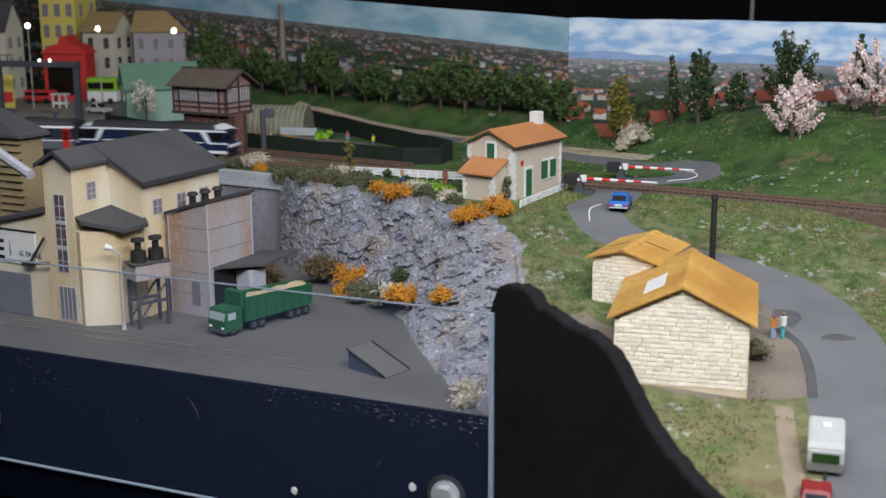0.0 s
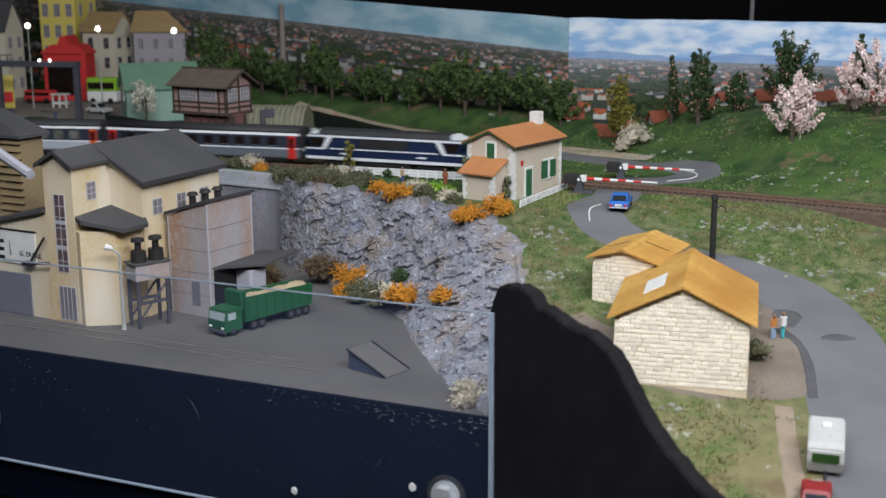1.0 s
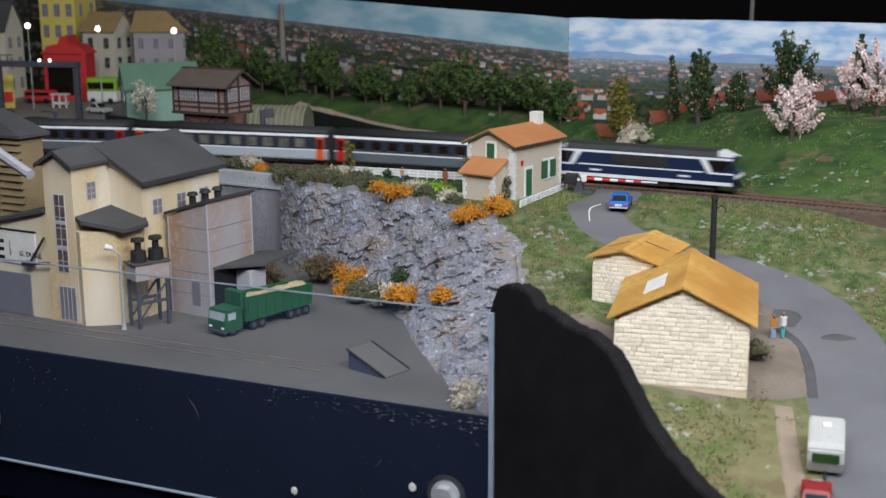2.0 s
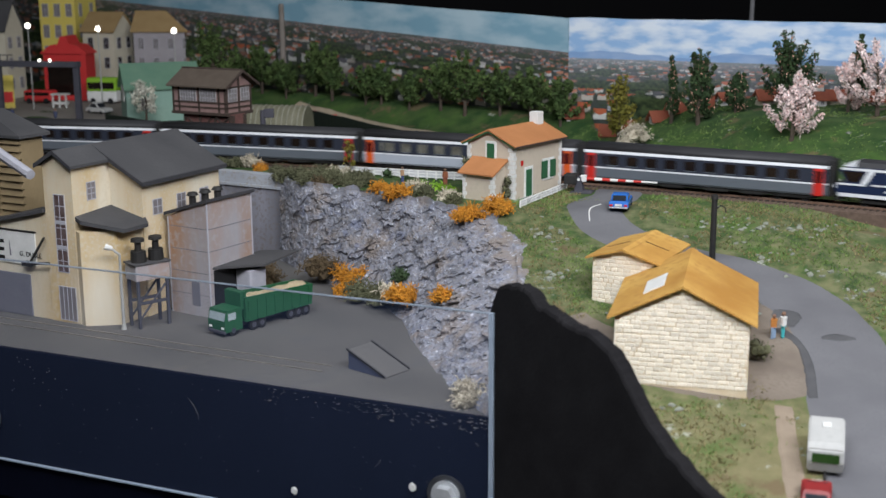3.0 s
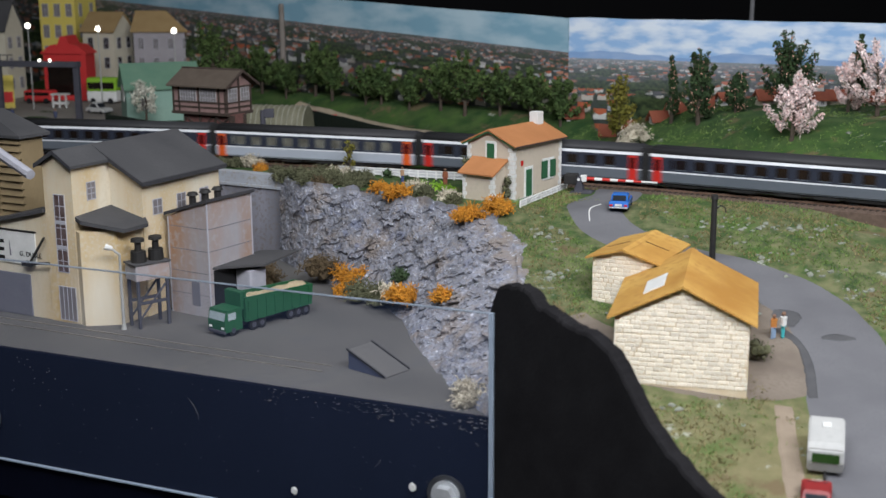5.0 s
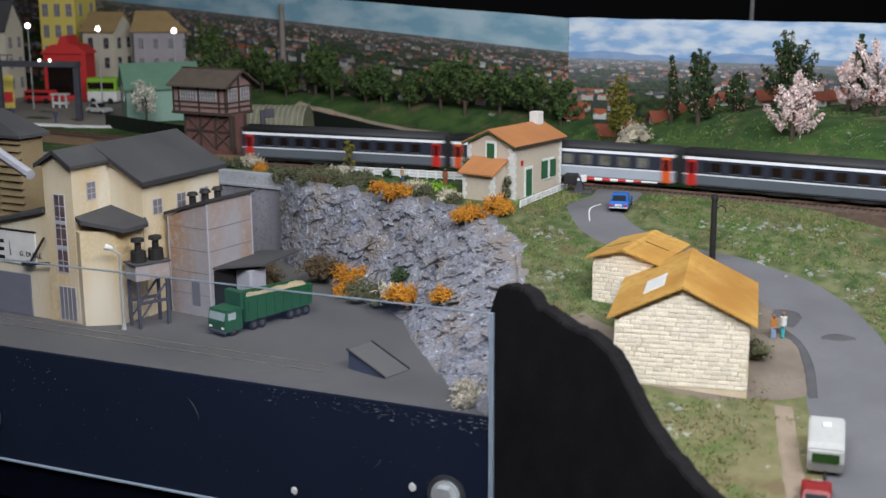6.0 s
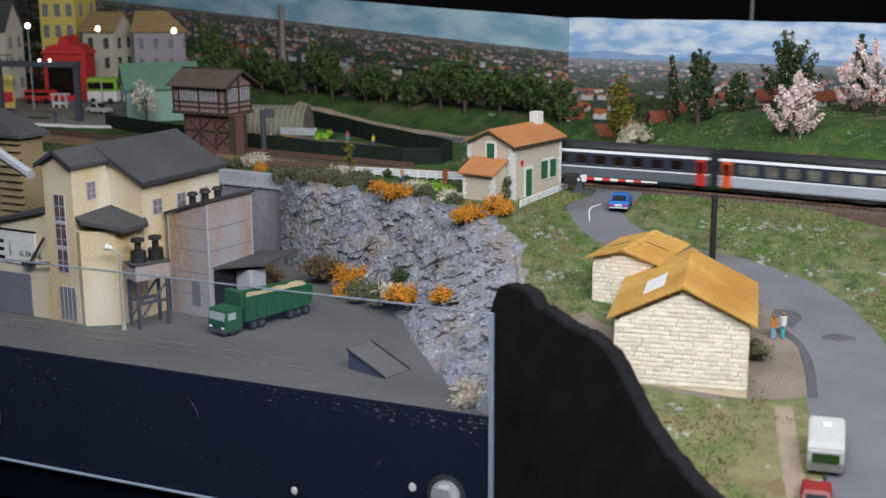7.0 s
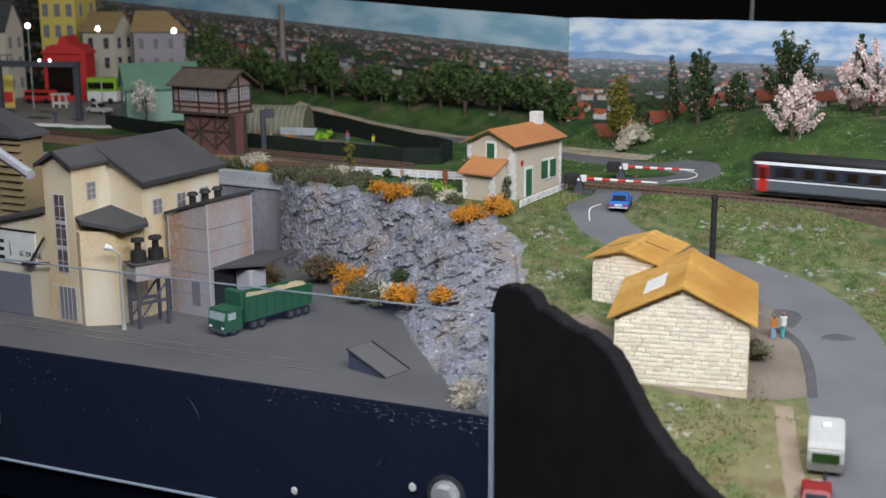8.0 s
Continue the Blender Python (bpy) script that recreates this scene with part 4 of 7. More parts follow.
def build_tufts():
    """Grass tufts, stones and chalky clods on the turf."""
    rnd = random.Random(9)
    greens = ("tuft_green", M_TUFT), ("tuft_dry", M_TUFTD)
    for name, m in greens:
        vs, fs = [], []
        for _ in range(64000):
            x, y = rnd.uniform(4, 70), rnd.uniform(72, 175)
            if abs(x / y) > 0.42 or (x - 5.2) * 18 + (y - 88) * 12.7 < 0 or edge_distance(x, y) > -0.6 or abs(y - track_y(x)) < 2.4 or on_road(x, y):
                continue
            if y > track_y(x) + 3 and (m is M_TUFTD or rnd.random() < 0.7) or m is M_TUFT and y < 93 and rnd.random() < 0.75:
                continue
            if noise.noise((x * 0.18, y * 0.18, 3 if m is M_TUFT else 8)) < -0.08:
                continue
            z = ground_z(x, y) - 0.03
            for _ in range(3):
                k = len(vs)
                a, h, w = rnd.uniform(0, math.tau), rnd.uniform(0.1, 0.3), 0.055
                cx, cy = x + rnd.gauss(0, 0.1), y + rnd.gauss(0, 0.1)
                vs += [((cx - w * math.cos(a)) * U, (cy - w * math.sin(a)) * U, z * U), ((cx + w * math.cos(a)) * U, (cy + w * math.sin(a)) * U, z * U), ((cx + rnd.gauss(0, 0.12)) * U, (cy + rnd.gauss(0, 0.12)) * U, (z + h) * U)]
                fs.append((k, k + 1, k + 2))
        me = bpy.data.meshes.new("grass_tufts")
        me.from_pydata(vs, [], fs)
        me.materials.append(m)
        tagged(new("grass_tufts", me), "short flocked grass tufts on the turf", "grass", kind="stuff")
    bm = bmesh.new()
    for _ in range(2600):
        x, y = rnd.uniform(6, 60), rnd.uniform(76, 160)
        if edge_distance(x, y) > -0.5 or on_road(x, y) or abs(y - track_y(x)) < 2.6 or (x - 5.8) * 18 + (y - 88) * 12.7 < 0:
            continue
        if noise.noise((x * 0.16, y * 0.16, 14)) < 0.12:
            continue
        r = 0.05 + 0.3 * rnd.random() ** 5
        m = Matrix.Translation((x, y, ground_z(x, y))) @ Matrix.Diagonal((r * rnd.uniform(0.7, 1.6), r, r * 0.5, 1))
        bmesh.ops.create_icosphere(bm, subdivisions=1, radius=1, matrix=m)
    for cx, cy, n, s in ((29.0, 119.5, 26, 1.8), (31.5, 118.0, 18, 1.6), (10.8, 109.5, 16, 1.2), (9.4, 108.5, 10, 0.9), (38, 118, 12, 1.8), (9.5, 118.5, 14, 1.6), (35.5, 117, 10, 1.0), (44.5, 134, 22, 2.2), (43.5, 131, 14, 1.5), (17.5, 87.6, 8, 0.8), (21.5, 163, 14, 1.2), (27, 157.5, 18, 1.6), (30.5, 112.5, 16, 1.0), (33.5, 109, 16, 1.0), (36, 105.5, 16, 0.9), (38, 101, 16, 0.9), (23, 117.5, 14, 1.0)):
        for _ in range(n):
            x, y, r = cx + rnd.gauss(0, s), cy + rnd.gauss(0, s * 0.5), 0.05 + 0.24 * rnd.random() ** 2
            bmesh.ops.create_icosphere(bm, subdivisions=2, radius=1, matrix=Matrix.Translation((x, y, ground_z(x, y))) @ Matrix.Diagonal((r * 1.3, r, r * 0.85, 1)))
    for v in bm.verts:
        v.co += Vector((1, 1, 0.7)) * 0.16 * noise.noise(v.co * 3)
    solid("stones", bm, M_CHALK, "whitish stones and clods in the turf", "stones", kind="stuff")


M_TUFT = mat("tuft_green", (0.1, 0.18, 0.04), (0.2, 0.27, 0.085), 0.15, 0.95, 0, isle=True)
M_TUFTD = mat("tuft_dry", (0.2, 0.19, 0.085), (0.24, 0.18, 0.09), 0.15, 0.95, 0, isle=True)
M_CHALK = mat("chalk_stone", (0.13, 0.145, 0.105), (0.32, 0.335, 0.29), 1.4, 0.9, 0.5)
ROADS = [((25, 87.5), 1.3), ((24.4, 84.5), 1.2), ((24.1, 81.5), 1.2), ((23.7, 78.5), 1.2), ((23.2, 75.5), 1.3), ((26.8, 92.5), 2.4), ((27.2, 96), 2.4), ((26.2, 89.8), 1.6), ((18, 89.8), 1.5), ((14, 91), 1.5), ((19, 132), 3.6), ((16, 124), 4), ((16.5, 119), 3.8), ((20, 114.5), 3.6), ((25, 111.5), 3.8), ((29, 107.5), 4.2), ((31.6, 103), 4.6), ((32, 98), 4.8), ((32, 93), 4.8), ((30.8, 88), 4.7), ((30, 82), 4.6), ((29, 76), 4.5), ((28.6, 70), 4.5), ((25, 140.5), 3.6), ((29, 146), 4), ((22, 155), 4), ((13, 163), 4), ((23.4, 84), 1.2), ((22.4, 78), 1.3), ((22, 73), 1.4), ((18, 95), 6), ((26, 95), 3.5), ((27, 99), 3), ((13, 98), 4)]


def on_road(x, y):
    return any((x - c[0]) ** 2 + (y - c[1]) ** 2 < r * r for c, r in ROADS)


# ---- buildings of the quarry ----
M_PLASTER = mat("cream_plaster", (0.56, 0.4, 0.19), (0.67, 0.61, 0.49), 0.22, 0.85, 0.1, 0, 14, (0.62, 0.55, 0.42), 0.16, streak=1.0)
M_EDGE = mat("dark_roof_edge", (0.035, 0.035, 0.04), (0.05, 0.05, 0.055), 0.6, 0.8, 0.2)
M_SLATE = mat("slate_grey_roof", (0.048, 0.048, 0.052), (0.078, 0.077, 0.08), 0.15, 0.8, 0.35, 0, 16)
M_SHEET = mat("rusty_sheet", (0.33, 0.34, 0.38), (0.33, 0.2, 0.13), 0.2, 0.6, 0.1, 0, 8, (0.36, 0.34, 0.35), 0.12, streak=0.8)
M_WOOD = mat("brown_boards", (0.27, 0.2, 0.11), (0.33, 0.25, 0.14), 0.3, 0.8, 0.2, isle=True)
M_FRAME = mat("grey_frame", (0.38, 0.38, 0.43), (0.46, 0.46, 0.51), 1, 0.6, 0)
M_DOORG = mat("grey_door", (0.14, 0.14, 0.17), (0.17, 0.17, 0.2), 0.6, 0.7, 0)
M_CONC = mat("grey_concrete", (0.3, 0.32, 0.36), (0.4, 0.42, 0.46), 0.25, 0.9, 0.4, 0, 10, (0.3, 0.27, 0.22))
M_CONCD = mat("stained_concrete", (0.13, 0.13, 0.15), (0.25, 0.25, 0.29), 0.25, 0.9, 0.4, 0, 10, (0.17, 0.145, 0.13), 0.15, streak=1.0)
# black of the lettering, and the painted shade of the bunker's opening
M_INK_SHADE = mat("black_ink_and_shade", (0.015, 0.015, 0.016), None, 1, 0.6, 0)
M_COAL = mat("black_metal", (0.015, 0.015, 0.016), (0.03, 0.028, 0.026), 1, 0.6, 0.1)


def slab(points, thick, bm=None):
    """A roof plane of four (x, y, z) corners, given thickness downwards."""
    bm = bm or bmesh.new()
    a = [bm.verts.new(p) for p in points]
    b = [bm.verts.new((p[0], p[1], p[2] - thick)) for p in points]
    n = len(points)
    bm.faces.new(a)
    bm.faces.new(b[::-1])
    for i in range(n):
        bm.faces.new((a[i], b[i], b[(i + 1) % n], a[(i + 1) % n]))
    bmesh.ops.recalc_face_normals(bm, faces=bm.faces[:])
    return bm


def small_window(parent, x, y, z, w, h, axis, side, bars=(1, 1), frame_m=None, pane_m=None, name="window"):
    """A window on a wall plane: axis 'x' runs along x (wall at y), side is the outward sign."""
    d0, d1 = sorted((-0.06 * side, 0.07 * side))
    e0, e1 = sorted((-0.06 * side, 0.04 * side))
    def put(u0, z0, u1, z1, a, b, bm=None):
        return box(x + u0, y + a, z + z0, x + u1, y + b, z + z1, 0, bm) if axis == "x" else box(x + a, y + u0, z + z0, x + b, y + u1, z + z1, 0, bm)
    w2 = w / 2
    p = part(name, put(-w2, 0, w2, h, e0, e1), pane_m or M_WPANE, parent)
    bm = bmesh.new()
    t = 0.07
    for u0, z0, u1, z1 in ((-w2 - t, -t, w2 + t, 0), (-w2 - t, h, w2 + t, h + t), (-w2 - t, 0, -w2, h), (w2, 0, w2 + t, h)):
        put(u0, z0, u1, z1, d0, d1, bm)
    for i in range(bars[0]):
        u = -w2 + w * (i + 1) / (bars[0] + 1)
        put(u - 0.03, 0, u + 0.03, h, d0, d1 * 0.9, bm)
    for i in range(bars[1]):
        v = h * (i + 1) / (bars[1] + 1)
        put(-w2, v - 0.03, w2, v + 0.03, d0, d1 * 0.8, bm)
    part("window_frame", bm, frame_m or M_FRAME, p)
    return p


M_WPANE = mat("dim_pane", (0.16, 0.15, 0.16), (0.22, 0.2, 0.2), 0.8, 0.3, 0)


def build_factory():
    """Axes: x runs back along the long side, y to the left along the front."""
    f = thing("factory", -28.57, 116.63, FLOOR, 62.6, "cream plastered quarry works with a slate-grey roof", "factory")
    E, R = 13.37, 16.67
    part("wall", prism([(0.1, 0), (7.6, 0), (7.6, R - 1.25), (5.71, R - 0.35), (0.1, E - 0.1)], 0, 11.9, axis="x"), M_PLASTER, f)
    part("wall", prism([(4.05, 0), (7.6, 0), (7.6, R - 1.25), (5.71, R - 0.35), (4.05, R - 1.4)], -5.05, 0, axis="x"), M_PLASTER, f)
    part("roof", slab([(-0.5, -0.5, E - 0.05), (12.4, -0.5, E - 0.05), (12.4, 5.71, R), (-0.5, 5.71, R)], 0.3), M_SLATE, f)
    part("roof", slab([(-5.56, 3.6, R - 1.36), (-0.5, 3.6, R - 1.36), (-0.5, 5.71, R), (-5.56, 5.71, R)], 0.3), M_SLATE, f)
    part("roof", slab([(-5.56, 5.71, R), (12.4, 5.71, R), (12.4, 8.1, R - 1.38), (-5.56, 8.1, R - 1.38)], 0.3), M_SLATE, f)
    # darker folded edges of the roof card
    part("roof_edge", slab([(-0.56, -0.56, E - 0.03), (12.46, -0.56, E - 0.03), (12.46, -0.48, E + 0.02), (-0.56, -0.48, E + 0.02)], 0.42), M_EDGE, f, "dark painted eaves edge")
    part("roof_edge", slab([(-0.58, -0.52, E - 0.02), (-0.48, -0.52, E - 0.02), (-0.48, 3.6, R - 1.2), (-0.58, 3.6, R - 1.2)], 0.42), M_EDGE, f, "dark painted verge edge")
    part("roof_edge", slab([(-5.64, 3.55, R - 1.37), (-5.54, 3.55, R - 1.37), (-5.54, 5.71, R + 0.02), (-5.64, 5.71, R + 0.02)], 0.42), M_EDGE, f, "dark painted verge edge")
    part("roof_edge", slab([(-5.64, 5.71, R + 0.02), (-5.54, 5.71, R + 0.02), (-5.54, 8.15, R - 1.38), (-5.64, 8.15, R - 1.38)], 0.42), M_EDGE, f, "dark painted verge edge")
    # low wing
    part("wall", prism([(7.6, 0), (17, 0), (17, 8.4), (7.6, 10.6)], -4.9, 4, axis="x"), M_PLASTER, f)
    part("roof", slab([(-5.4, 7.65, 10.95), (4.4, 7.65, 10.95), (4.4, 17.4, 8.7), (-5.4, 17.4, 8.7)], 0.35), M_SLATE, f)
    part("garage_door", box(-5.05, 10.3, 0.02, -4.8, 15.5, 4.2, 0.04), M_DOORG, f, "grey roller door")
    # openings
    small_window(f, -5.05, 5.75, 5.0, 1.25, 7.4, "y", -1, (1, 6), M_FRAME, M_BRICKY)
    part("transom", box(-5.14, 5.1, 7.2, -5.0, 6.4, 7.55), M_FRAME, f)
    part("transom", box(-5.14, 5.1, 9.6, -5.0, 6.4, 9.95), M_FRAME, f)
    small_window(f, -5.05, 5.5, 0.3, 2.0, 3.2, "y", -1, (3, 0), M_FRAME, M_WPANE, "door")
    small_window(f, -2.6, 4.05, R - 4.9, 1.05, 1.6, "x", -1, (1, 2))
    for x in (2.1, 5.7, 9.3):
        small_window(f, x, 0.1, E - 3.5, 1.25, 1.4, "x", -1, (1, 1))
    # low bay with its canopy
    inv = (Matrix.Rotation(radians(62.6), 4, "Z")).inverted()
    plan = [inv @ Vector((x + 28.57, y - 116.63, 0)) for x, y in ((-34.9, 114.6), (-33.9, 113.4), (-30.65, 113.9), (-28.5, 117.2), (-32.7, 119.5))]
    part("bay", plate([(p.x, p.y) for p in plan], 0, 9.1), M_PLASTER, f)
    eaves = [inv @ Vector((x + 28.57, y - 116.63, 0)) for x, y in ((-35.6, 115.4), (-33.7, 113.3), (-29.6, 113.1), (-28.0, 115.8), (-28.6, 117.1), (-32.0, 119.2))]
    hts = (10.85, 10.2, 9.45, 9.5, 9.9, 10.85)
    bm = bmesh.new()
    a = [bm.verts.new((p.x, p.y, h)) for p, h in zip(eaves, hts)]
    b = [bm.verts.new((p.x, p.y, h - 0.38)) for p, h in zip(eaves, hts)]
    bm.faces.new(a)
    bm.faces.new(b[::-1])
    for i in range(6):
        bm.faces.new((a[i], b[i], b[(i + 1) % 6], a[(i + 1) % 6]))
    bmesh.ops.recalc_face_normals(bm, faces=bm.faces[:])
    part("canopy", bm, M_SLATE, f, "dark grey bay roof")
    # sign board on the low wing
    s = thing("sign_board", -28.57, 116.63, FLOOR, 62.6, "white signboard with black lettering on the works wall", "sign")
    part("panel", box(-5.05, 9.3, 5.2, -4.88, 15.8, 8.4), M_WHITEP, s)
    part("frame", box(-5.1, 9.2, 8.4, -4.86, 15.9, 8.55), M_INK_SHADE, s)
    cu = bpy.data.curves.new("lettering", "FONT")
    cu.body, cu.size, cu.extrude = "G. DUBLE", 0.0068, 0.0002
    t = new("lettering", cu)
    t.data.materials.append(M_INK_SHADE)
    t.parent = s
    t.matrix_basis = Matrix.Translation((-5.07 * U, 11.4 * U, 6.0 * U)) @ pose(0, 0, 0, 90, 0, -90)
    for z, w in ((7.1, 0.5), (6.3, 0.8), (5.5, 0.9)):
        part("mark", box(-5.09, 13.4, z, -5.04, 13.4 + w, z + 0.35), M_INK_SHADE, s)
    part("mark", prism([(12.5, 5.9), (12.7, 5.9), (12.62, 7.4)], -5.09, -5.04, axis="x"), M_DOORG, s, "thin grey emblem")
    # crane arms on the wall
    c = thing("wall_bracket", -28.57, 116.63, FLOOR, 62.6, "dark iron wall bracket with two arms", "bracket")
    part("arm", rod((-5.6, 9.7, 5.4), (-5.5, 7.6, 8.2), 0.13), M_COAL, c)
    part("arm", rod((-5.6, 9.9, 5.5), (-5.7, 7.0, 5.8), 0.14), M_COAL, c)
    part("foot", box(-5.75, 9.4, 5.2, -4.95, 10.6, 5.6, 0.06), M_COAL, c)


M_BRICKY = mat("glazed_panes", (0.07, 0.045, 0.04), (0.16, 0.12, 0.12), 1.2, 0.2, 0)


def build_silo():
    """Sheet-metal loading bunker; x runs back, y to the left."""
    s = thing("loading_bunker", -22.45, 115.93, FLOOR, 57.8, "rust-stained grey sheet-metal loading bunker", "bunker")
    w, l, top, low = 5.1, 6.45, 11.75, 10.0
    part("body", prism([(0, 0), (w, 0), (w, low - 0.35), (0, top - 0.35)], 0, l, axis="x"), M_SHEET, s)
    for z in (2.1, 4.3, 6.5, 8.7):
        part("seam", box(-0.03, 0.0, z, 0.0, w - 0.05, z + 0.05), M_DOORG, s)
        part("seam", box(0, -0.03, z, l, 0.0, z + 0.05), M_DOORG, s)
    for x in (0.0, l - 0.1):
        part("corner_strip", box(x - 0.04, -0.05, 0, x + 0.1, 0.06, top - 0.4), M_FRAME, s)
    part("corner_strip", box(-0.04, w - 0.1, 0, 0.06, w + 0.04, low - 0.4), M_FRAME, s)
    part("rim", slab([(-0.25, -0.3, top), (l + 0.2, -0.3, top), (l + 0.2, w + 0.3, low), (-0.25, w + 0.3, low)], 0.32), M_EDGE, s, "dark roof slab")
    part("hatch", box(-0.08, 1.3, 1.0, 0.0, 2.3, 3.4), M_DOORG, s, "grey access door")
    # no hole is cut: a black sheet on the wall gives the opening's shade
    part("bay_shade", box(0.6, -0.06, 0.0, l - 0.3, 0.02, 4.6), M_INK_SHADE, s, "black sheet painted in as the loading opening's shade")
    part("canopy", slab([(0.2, 0.2, 4.95), (8.0, 0.3, 5.2), (10.7, -2.4, 5.0), (4.7, -3.0, 4.8)], 0.2), M_SLATE, s, "grey sheet canopy")
    part("chute", box(3.6, -2.0, 1.6, 6.0, -0.1, 4.2, 0.1), M_FRAME, s)
    for i in range(3):
        v = thing("roof_vent", -22.45, 115.93, FLOOR, 57.8, "small black capped roof vent", "vent", "vents on the bunker roof")
        x, y = 2.5 + i * 1.8, 4.1
        z = top - (top - low) * (y + 0.3) / (w + 0.6)
        part("pipe", rod((x, y, z - 0.1), (x, y, z + 0.95), 0.36), M_COAL, v)
        part("cap", rod((x, y, z + 0.95), (x, y, z + 1.25), 0.64, 0.42), M_COAL, v)


def build_barn():
    b = thing("wooden_barn", -43.6, 128, FLOOR, 62, "weathered brown wooden boarded barn with a grey roof", "barn")
    part("wall", box(0, 0.1, 0, 3, 12, 16.1), M_WOOD, b)
    for i in range(18):
        z = 16.0 - i * 0.78
        part("board", prism([(-0.25, z - 0.62), (0.2, z - 0.62), (0.2, z), (0.05, z)], 0, 12), M_WOOD, b)
    for ob in [o for o in b.children if o.name.startswith("board")]:
        ob.matrix_basis = Matrix.Translation((-0.2 * U, 0, 0))
    for y in (3.2, 7.5):
        part("post", box(-0.35, y, 0, 0.0, y + 0.4, 16.0), M_WOOD, b)
    part("roof", slab([(-0.7, -0.5, 16.3), (3.6, -0.5, 16.3), (3.0, 5.5, 18.6), (0.6, 5.5, 18.6)], 0.3), M_SLATE, b)
    part("roof", slab([(-0.7, -0.5, 16.3), (0.6, 5.5, 18.6), (-0.7, 12.5, 16.3)], 0.3), M_SLATE, b)
    c = thing("conveyor_pipe", 0, 0, 0, 0, "grey inclined conveyor trough between barn and works", "conveyor")
    part("trough", rod((-45.4, 124.6, 5.9), (-40.0, 119.3, 4.1), 0.55, 0.5, 8), M_FRAME, c)


def build_retaining_wall():
    w = thing("retaining_wall", 0, 0, 0, 0, "grey concrete retaining wall with a pale coping", "wall", kind="structure")
    a, b = Vector((-62, 168, 0)), Vector((-17.6, 142.9, 0))
    d = (b - a).normalized()
    n = Vector((d.y, -d.x, 0))
    def along(u0, u1, o0, o1, z0, z1, name, material=None):
        bm = bmesh.new()
        p = [a + d * u0 + n * o0, a + d * u1 + n * o0, a + d * u1 + n * o1, a + d * u0 + n * o1]
        plate([(q.x, q.y) for q in p], z0, z1, bm)
        return part(name, bm, material or M_CONC, w)
    L = (b - a).length
    along(0, L, -0.3, 0.9, FLOOR, -1.6, "wall_face", M_CONCD)
    along(0, L + 0.2, -0.4, 1.15, -1.6, -1.3, "ledge")
    along(0, L + 0.3, -0.4, 1.0, -1.3, 0.0, "coping")
    return w


def build_yard_things():
    # rails let into the yard
    y = thing("yard_track", 0, 0, 0, 0, "pair of thin rails let into the yard", "track", kind="structure")
    for off in (0, 1.65):
        n = Vector((-0.4245, -0.9055, 0)) * off
        p, q = Vector((-60, 124.5, 0)) + n, Vector((-9.5, 100.9, 0)) + n
        part("rail", sweep([(p.x, p.y, FLOOR), (q.x, q.y, FLOOR)], [(-0.07, -0.05), (0.07, -0.05), (0.07, 0.08), (-0.07, 0.08)]), M_YRAIL, y)
    # lamp
    l = thing("yard_lamp", -30, 112.3, FLOOR, 0, "grey metal yard lamp with a curved head", "lamp")
    part("foot", rod((0, 0, 0), (0, 0, 0.5), 0.28, 0.2), M_STEELG, l)
    part("pole", rod((0, 0, 0), (0, 0, 7.2), 0.17, 0.12), M_STEELG, l)
    part("arm", rod((0, 0, 7.2), (-0.75, -0.1, 7.85), 0.12, 0.1), M_STEELG, l)
    part("head", rod((-0.6, -0.08, 7.8), (-1.25, -0.16, 8.0), 0.2, 0.3), M_WHITEP, l, "white lamp head")
    # transformer stand
    s = thing("transformer_stand", -27.9, 114.0, FLOOR, 40, "dark steel stand carrying a sheet box", "stand")
    for x, yy in ((-1.5, -0.9), (1.5, -0.9), (-1.5, 0.9), (1.5, 0.9)):
        part("leg", box(x - 0.14, yy - 0.14, 0, x + 0.14, yy + 0.14, 4.6, 0.02), M_COALB, s)
    for yy in (-0.9, 0.9):
        part("brace", rod((-1.5, yy, 0.8), (1.5, yy, 4.2), 0.1, n=6), M_COALB, s)
        part("beam", box(-1.6, yy - 0.12, 2.3, 1.6, yy + 0.12, 2.55), M_COALB, s)
    part("box", box(-1.75, -1.1, 4.6, 1.75, 1.1, 6.1, 0.05), M_SHEET, s, "rusty sheet box")
    part("lid", box(-1.9, -1.2, 6.1, 1.9, 1.2, 6.25, 0.03), M_SLATE, s)
    for x in (-0.85, 0.95):
        part("insulator", rod((x, 0, 6.25), (x, 0, 7.3), 0.75, 0.7, 14), M_COAL, s, "black insulator")
        part("insulator_neck", rod((x, 0, 7.3), (x, 0, 8.3), 0.32, n=10), M_COAL, s)
        part("insulator_cap", rod((x, 0, 8.2), (x, 0, 8.5), 0.65, 0.6, 14), M_COAL, s)
    # loading ramp
    r = thing("loading_ramp", -5.6, 100.0, FLOOR, -41, "small dark steel loading ramp on the yard", "ramp")
    part("side", prism([(-2.0, 0), (2.2, 0), (-2.0, 1.5)], -1.4, 1.4), M_NAVYB, r, "blue-grey side plates")
    part("top", slab([(-2.05, -1.5, 1.68), (2.3, -1.5, 0.13), (2.3, 1.5, 0.13), (-2.05, 1.5, 1.68)], 0.12), M_YARD, r)
    for yy in (-1.55, 1.45):
        part("edge_rail", slab([(-2.1, yy, 1.8), (2.3, yy, 0.25), (2.3, yy + 0.12, 0.25), (-2.1, yy + 0.12, 1.8)], 0.14), M_COAL, r)


